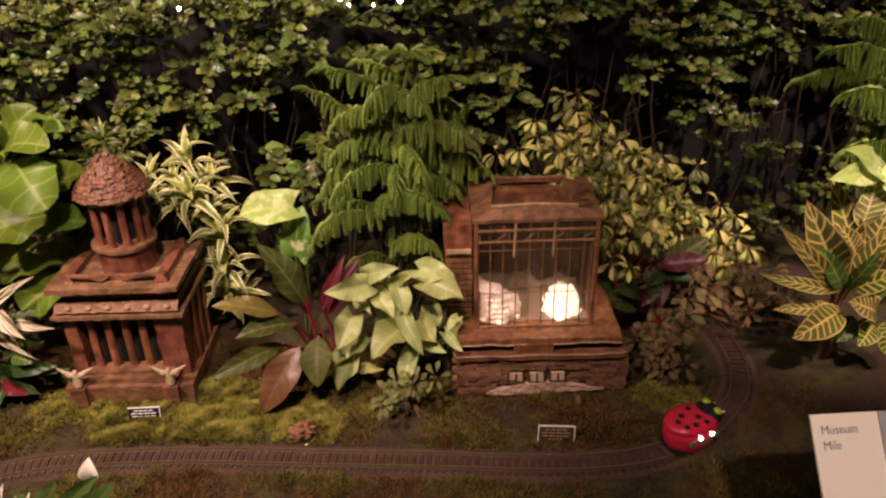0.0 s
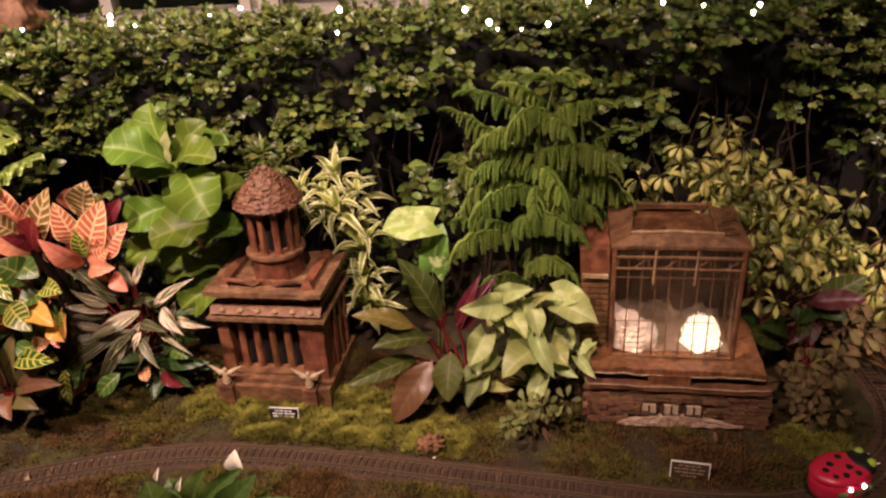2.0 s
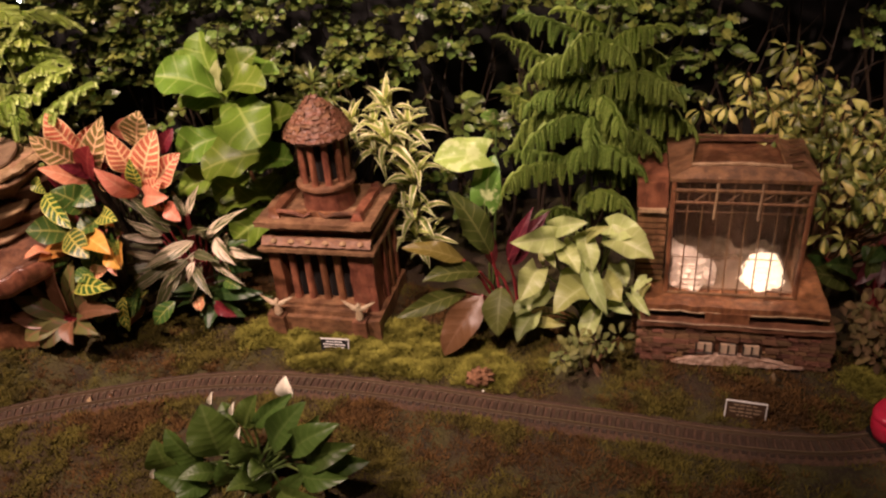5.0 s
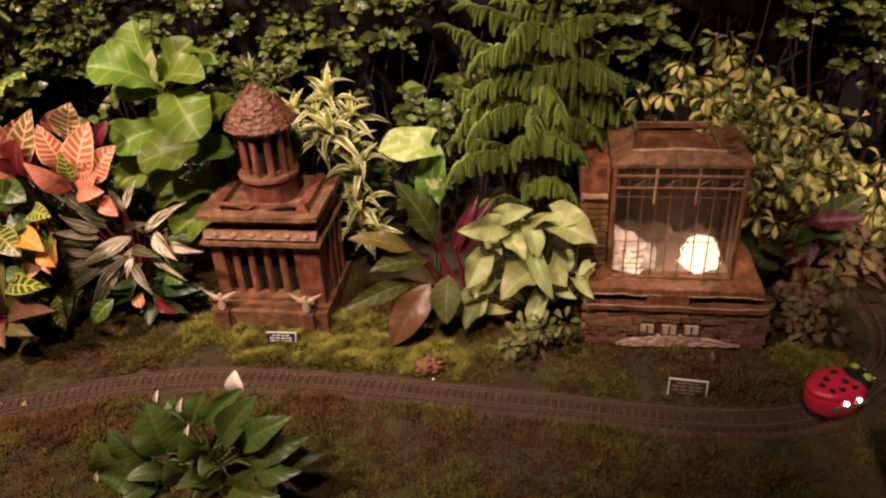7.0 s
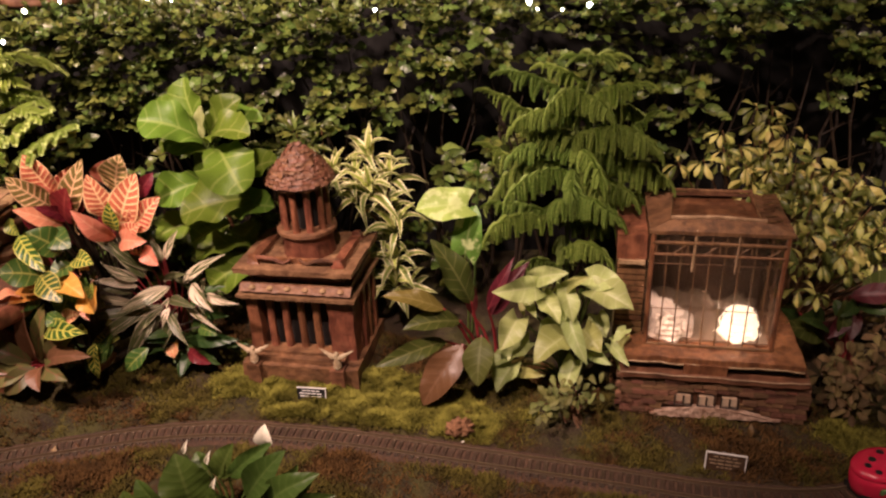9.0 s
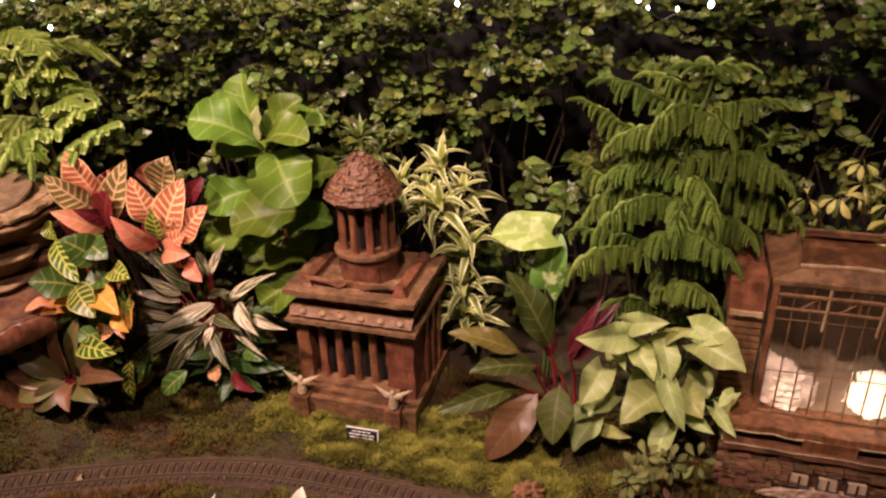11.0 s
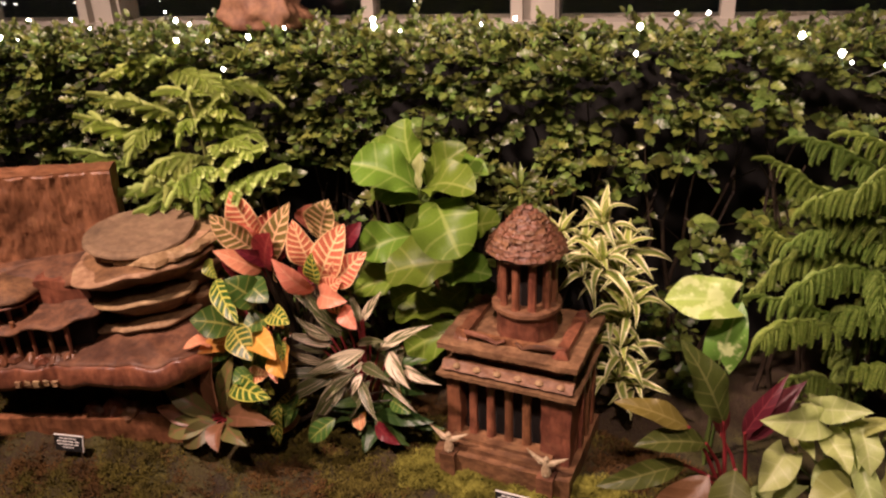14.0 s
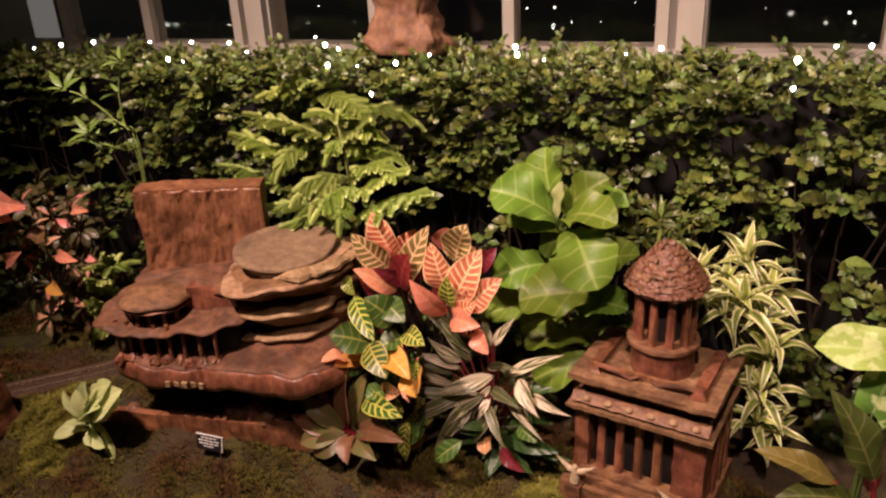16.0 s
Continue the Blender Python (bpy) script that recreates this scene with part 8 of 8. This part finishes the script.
# ---- string lights on the hedge ----
def string_lights(points, label, seed):
    s = empty("string_lights", Matrix.Identity(4), label, "lights")
    bm = bmesh.new()
    pts = sorted(points)
    path = []
    for a, b in zip(pts, pts[1:]):
        path += [Vector(a) + Vector((0, 0, -0.008)), (Vector(a) + Vector(b)) / 2 + Vector((0, 0, -0.025))]
    path.append(Vector(pts[-1]) + Vector((0, 0, -0.008)))
    tube(bm, path, 0.0012, 4)
    part("wire", bm, plain("green_wire", (0.02, 0.035, 0.015), 0.5), s)
    bm = bmesh.new()
    lathe(bm, [(0.0025, -0.007), (0.005, -0.0035), (0.0072, 0.001), (0.0058, 0.0055), (0.0012, 0.0085)], 12)
    me = bpy.data.meshes.new("bulb")
    bm.to_mesh(me)
    bm.free()
    smooth(me)
    rr = random.Random(seed)
    for q in pts:
        place("bulb", me, BULB, s, m=Matrix.Translation(q) @ Matrix.Scale(rr.uniform(0.42, 1.0), 4))


string_lights(BULBS, "string of small white lights lying along the hedge top", 1)
string_lights(BULBS2, "string of small white lights at the far hedge top", 2)


# ---- carved timber form on the sill, post at the edge ----
def carved_form():
    bm = bmesh.new()
    slab(bm, (-0.095, -0.07, 0.0), (0.095, 0.06, 0.62), (22, 14, 60))
    for v in bm.verts:
        a = math.atan2(v.co.y / 0.065, v.co.x / 0.095)
        k = 1 / max(abs(math.cos(a)), abs(math.sin(a)), 1e-3)
        round_ = 1 / k if max(abs(v.co.x) / 0.095, abs(v.co.y) / 0.065) > 0.9 else 1
        w = 0.86 + 0.16 * math.sin(v.co.z * 34 + 0.8) * (0.6 + 0.4 * math.sin(v.co.z * 13)) + 0.10 * ease(0.1, 0.0, v.co.z)
        lump = noise.noise((v.co.x * 22, v.co.y * 22, v.co.z * 26)) * 0.20 + noise.noise((v.co.x * 50, v.co.y * 50, v.co.z * 50 + 4)) * 0.08
        s = w * (0.5 + 0.5 * round_) * (1 + lump)
        v.co.x *= s * 1.06
        v.co.y *= s
    ob = link("carved_form", bm, CARVED)
    smooth(ob.data)
    ob.matrix_world = HM @ Matrix.Translation((-0.828, 0.07, 0.934)) @ Matrix.Diagonal((1.18, 1.1, 1.0, 1))
    tagged(ob, "lumpy carved brown timber form standing on the window sill", "sculpture")


carved_form()


def bark_post():
    bm = bmesh.new()
    slab(bm, (-0.045, -0.04, 0.0), (0.02, 0.04, 0.16), (6, 6, 10), 0.008, 20, 4, taper=0.75)
    ob = link("bark_post", bm, BARK)
    ob.matrix_world = pose(-2.16, 1.18, height(-2.16, 1.18) - 0.01, 0, 0, 20)
    tagged(ob, "short red-brown bark post standing in the moss", "post")


bark_post()


# ---- clutter on the moss ----
def dry_clump():
    """A rounded clod of dead sphagnum beside the track."""
    bm = bmesh.new()
    bmesh.ops.create_icosphere(bm, subdivisions=4, radius=0.025)
    for v in bm.verts:
        n = v.co.normalized()
        v.co = Vector((v.co.x * 1.15, v.co.y * 0.8, v.co.z * 0.9)) * (1 + 0.5 * noise.noise(n * 2.2) + 0.4 * noise.noise(n * 6.0) + 0.25 * noise.noise(n * 13.0)) + Vector((0, 0, 0.016))
    ob = link("dry_moss_clod", bm, CLOD)
    smooth(ob.data)
    ob.matrix_world = pose(-0.156, 1.818, height(-0.156, 1.818) - 0.004, 0, 0, 20)
    tagged(ob, "terracotta-brown clod of dead moss at the track's edge", "clod")


def fallen_leaf(x, y, length, turn, lift, material, label):
    me = leaf_mesh("fallen_leaf", "ellip", 0.42, 0.18, 0.5, 0.3, 0.4, 10, 4, x * 9)
    z = height(x, y) + 0.004
    d = Vector((math.cos(turn), math.sin(turn), lift)).normalized() * length
    ob = place("fallen_leaf", me, material, m=leaf_matrix((x, y, z), Vector((x, y, z)) + d, (0.2, -0.6, 0.7)))
    tagged(ob, label, "leaf", "fallen leaves on the moss")


CLOD = wood("dead_sphagnum", (0.115, 0.045, 0.022), (0.33, 0.155, 0.085), 70, (1, 1, 1), 0.95, 1.0)
dry_clump()
fallen_leaf(0.512, 1.982, 0.034, 1.5, 1.6, BROWNLEAF, "small upright tan leaf in front of the brick base")
fallen_leaf(-1.085, 1.490, 0.034, 2.3, 0.3, PALEWOOD, "curled dry leaf on the moss by the track")
fallen_leaf(-1.045, 1.525, 0.026, 2.6, 0.3, BROWNLEAF, "small brown leaf on the moss by the track")
fallen_leaf(-0.145, 1.795, 0.009, 0.2, 0.1, WHITE, "tiny white scrap at the foot of the clod")


# ---- moss ----
def moss():
    rr = random.Random(40)
    bm = bmesh.new()
    for k in range(3):
        a = 2.09 * k
        d = Vector((math.cos(a) * 0.75, math.sin(a) * 0.75, 0.66))
        s = Vector((-math.sin(a), math.cos(a), 0)) * 0.0011
        add(bm, [-s, s, d * 0.011 + s * 0.5, d * 0.011 - s * 0.5], [(0, 1, 2, 3)])
    tuft = bpy.data.meshes.new("tuft")
    bm.to_mesh(tuft)
    bm.free()

    def sprig(x, y, lift, lo, hi):
        return Matrix.Translation((x, y, height(x, y) - 0.002 + lift)) @ Matrix.Rotation(rr.uniform(0, 6.28), 4, "Z") @ Matrix.Rotation(rr.uniform(-0.5, 0.5), 4, "X") @ Matrix.Scale(rr.uniform(lo, hi), 4)

    mats, brown = [], []
    while len(mats) + len(brown) < 118000:
        x, y = rr.uniform(-2.75, 1.15), rr.uniform(1.05, 2.15)
        tide = noise.noise((x * 6, y * 6, 5)) + 0.5 * noise.noise((x * 15, y * 15, 2))
        if rr.random() > (0.60 + 1.15 * tide) * (1 - 0.6 * ease(0.4, 0.8, x)):
            continue
        if near(RAIL_PTS, x, y) < 0.046 + 0.016 * noise.noise((x * 30, y * 30, 0)) or near(SIDE_PTS, x, y) < 0.05:
            continue
        dead = noise.noise((x * 4.5, y * 6.5, 12)) + 0.5 * noise.noise((x * 17, y * 17, 3)) + rr.uniform(-0.15, 0.15) > 0.07
        lift = max(0.0, 0.022 * tide)
        (brown if dead else mats).append(sprig(x, y, lift * rr.random(), 0.6, 1.5))
    tagged(scattered("moss", tuft, mats, MOSSTUFT), "soft olive green moss on the bed", "moss", kind="stuff")
    tagged(scattered("brown_moss", tuft, brown, DEADMOSS), "dead brown moss on the bed", "moss", kind="stuff")
    mats = []
    while len(mats) < 52000:
        x, y = rr.uniform(-2.3, 0.95), rr.uniform(1.1, 2.2)
        patch = max(1.25 - ((x + 0.50) / 0.34) ** 2 - ((y - 1.87) / 0.12) ** 2, 0.9 - ((x + 0.18) / 0.2) ** 2 - ((y - 1.86) / 0.09) ** 2, 0.25 - ((x - 0.75) / 0.13) ** 2 - ((y - 2.02) / 0.12) ** 2, 0.8 - ((x + 2.03) / 0.16) ** 2 - ((y - 1.27) / 0.16) ** 2)
        if rr.random() > patch + 1.2 * noise.noise((x * 9, y * 9, 8)) or near(RAIL_PTS, x, y) < 0.055:
            continue
        mound = max(0.0, 0.6 + noise.noise((x * 24, y * 24, 1)))
        mats.append(sprig(x, y, 0.020 * min(1.0, max(0.0, patch)) * mound * rr.uniform(0.5, 1.0), 0.6, 1.4))
    tagged(scattered("moss", tuft, mats, CUSHION), "bright yellow-green cushions of moss in front of the temple", "moss", kind="stuff")


moss()
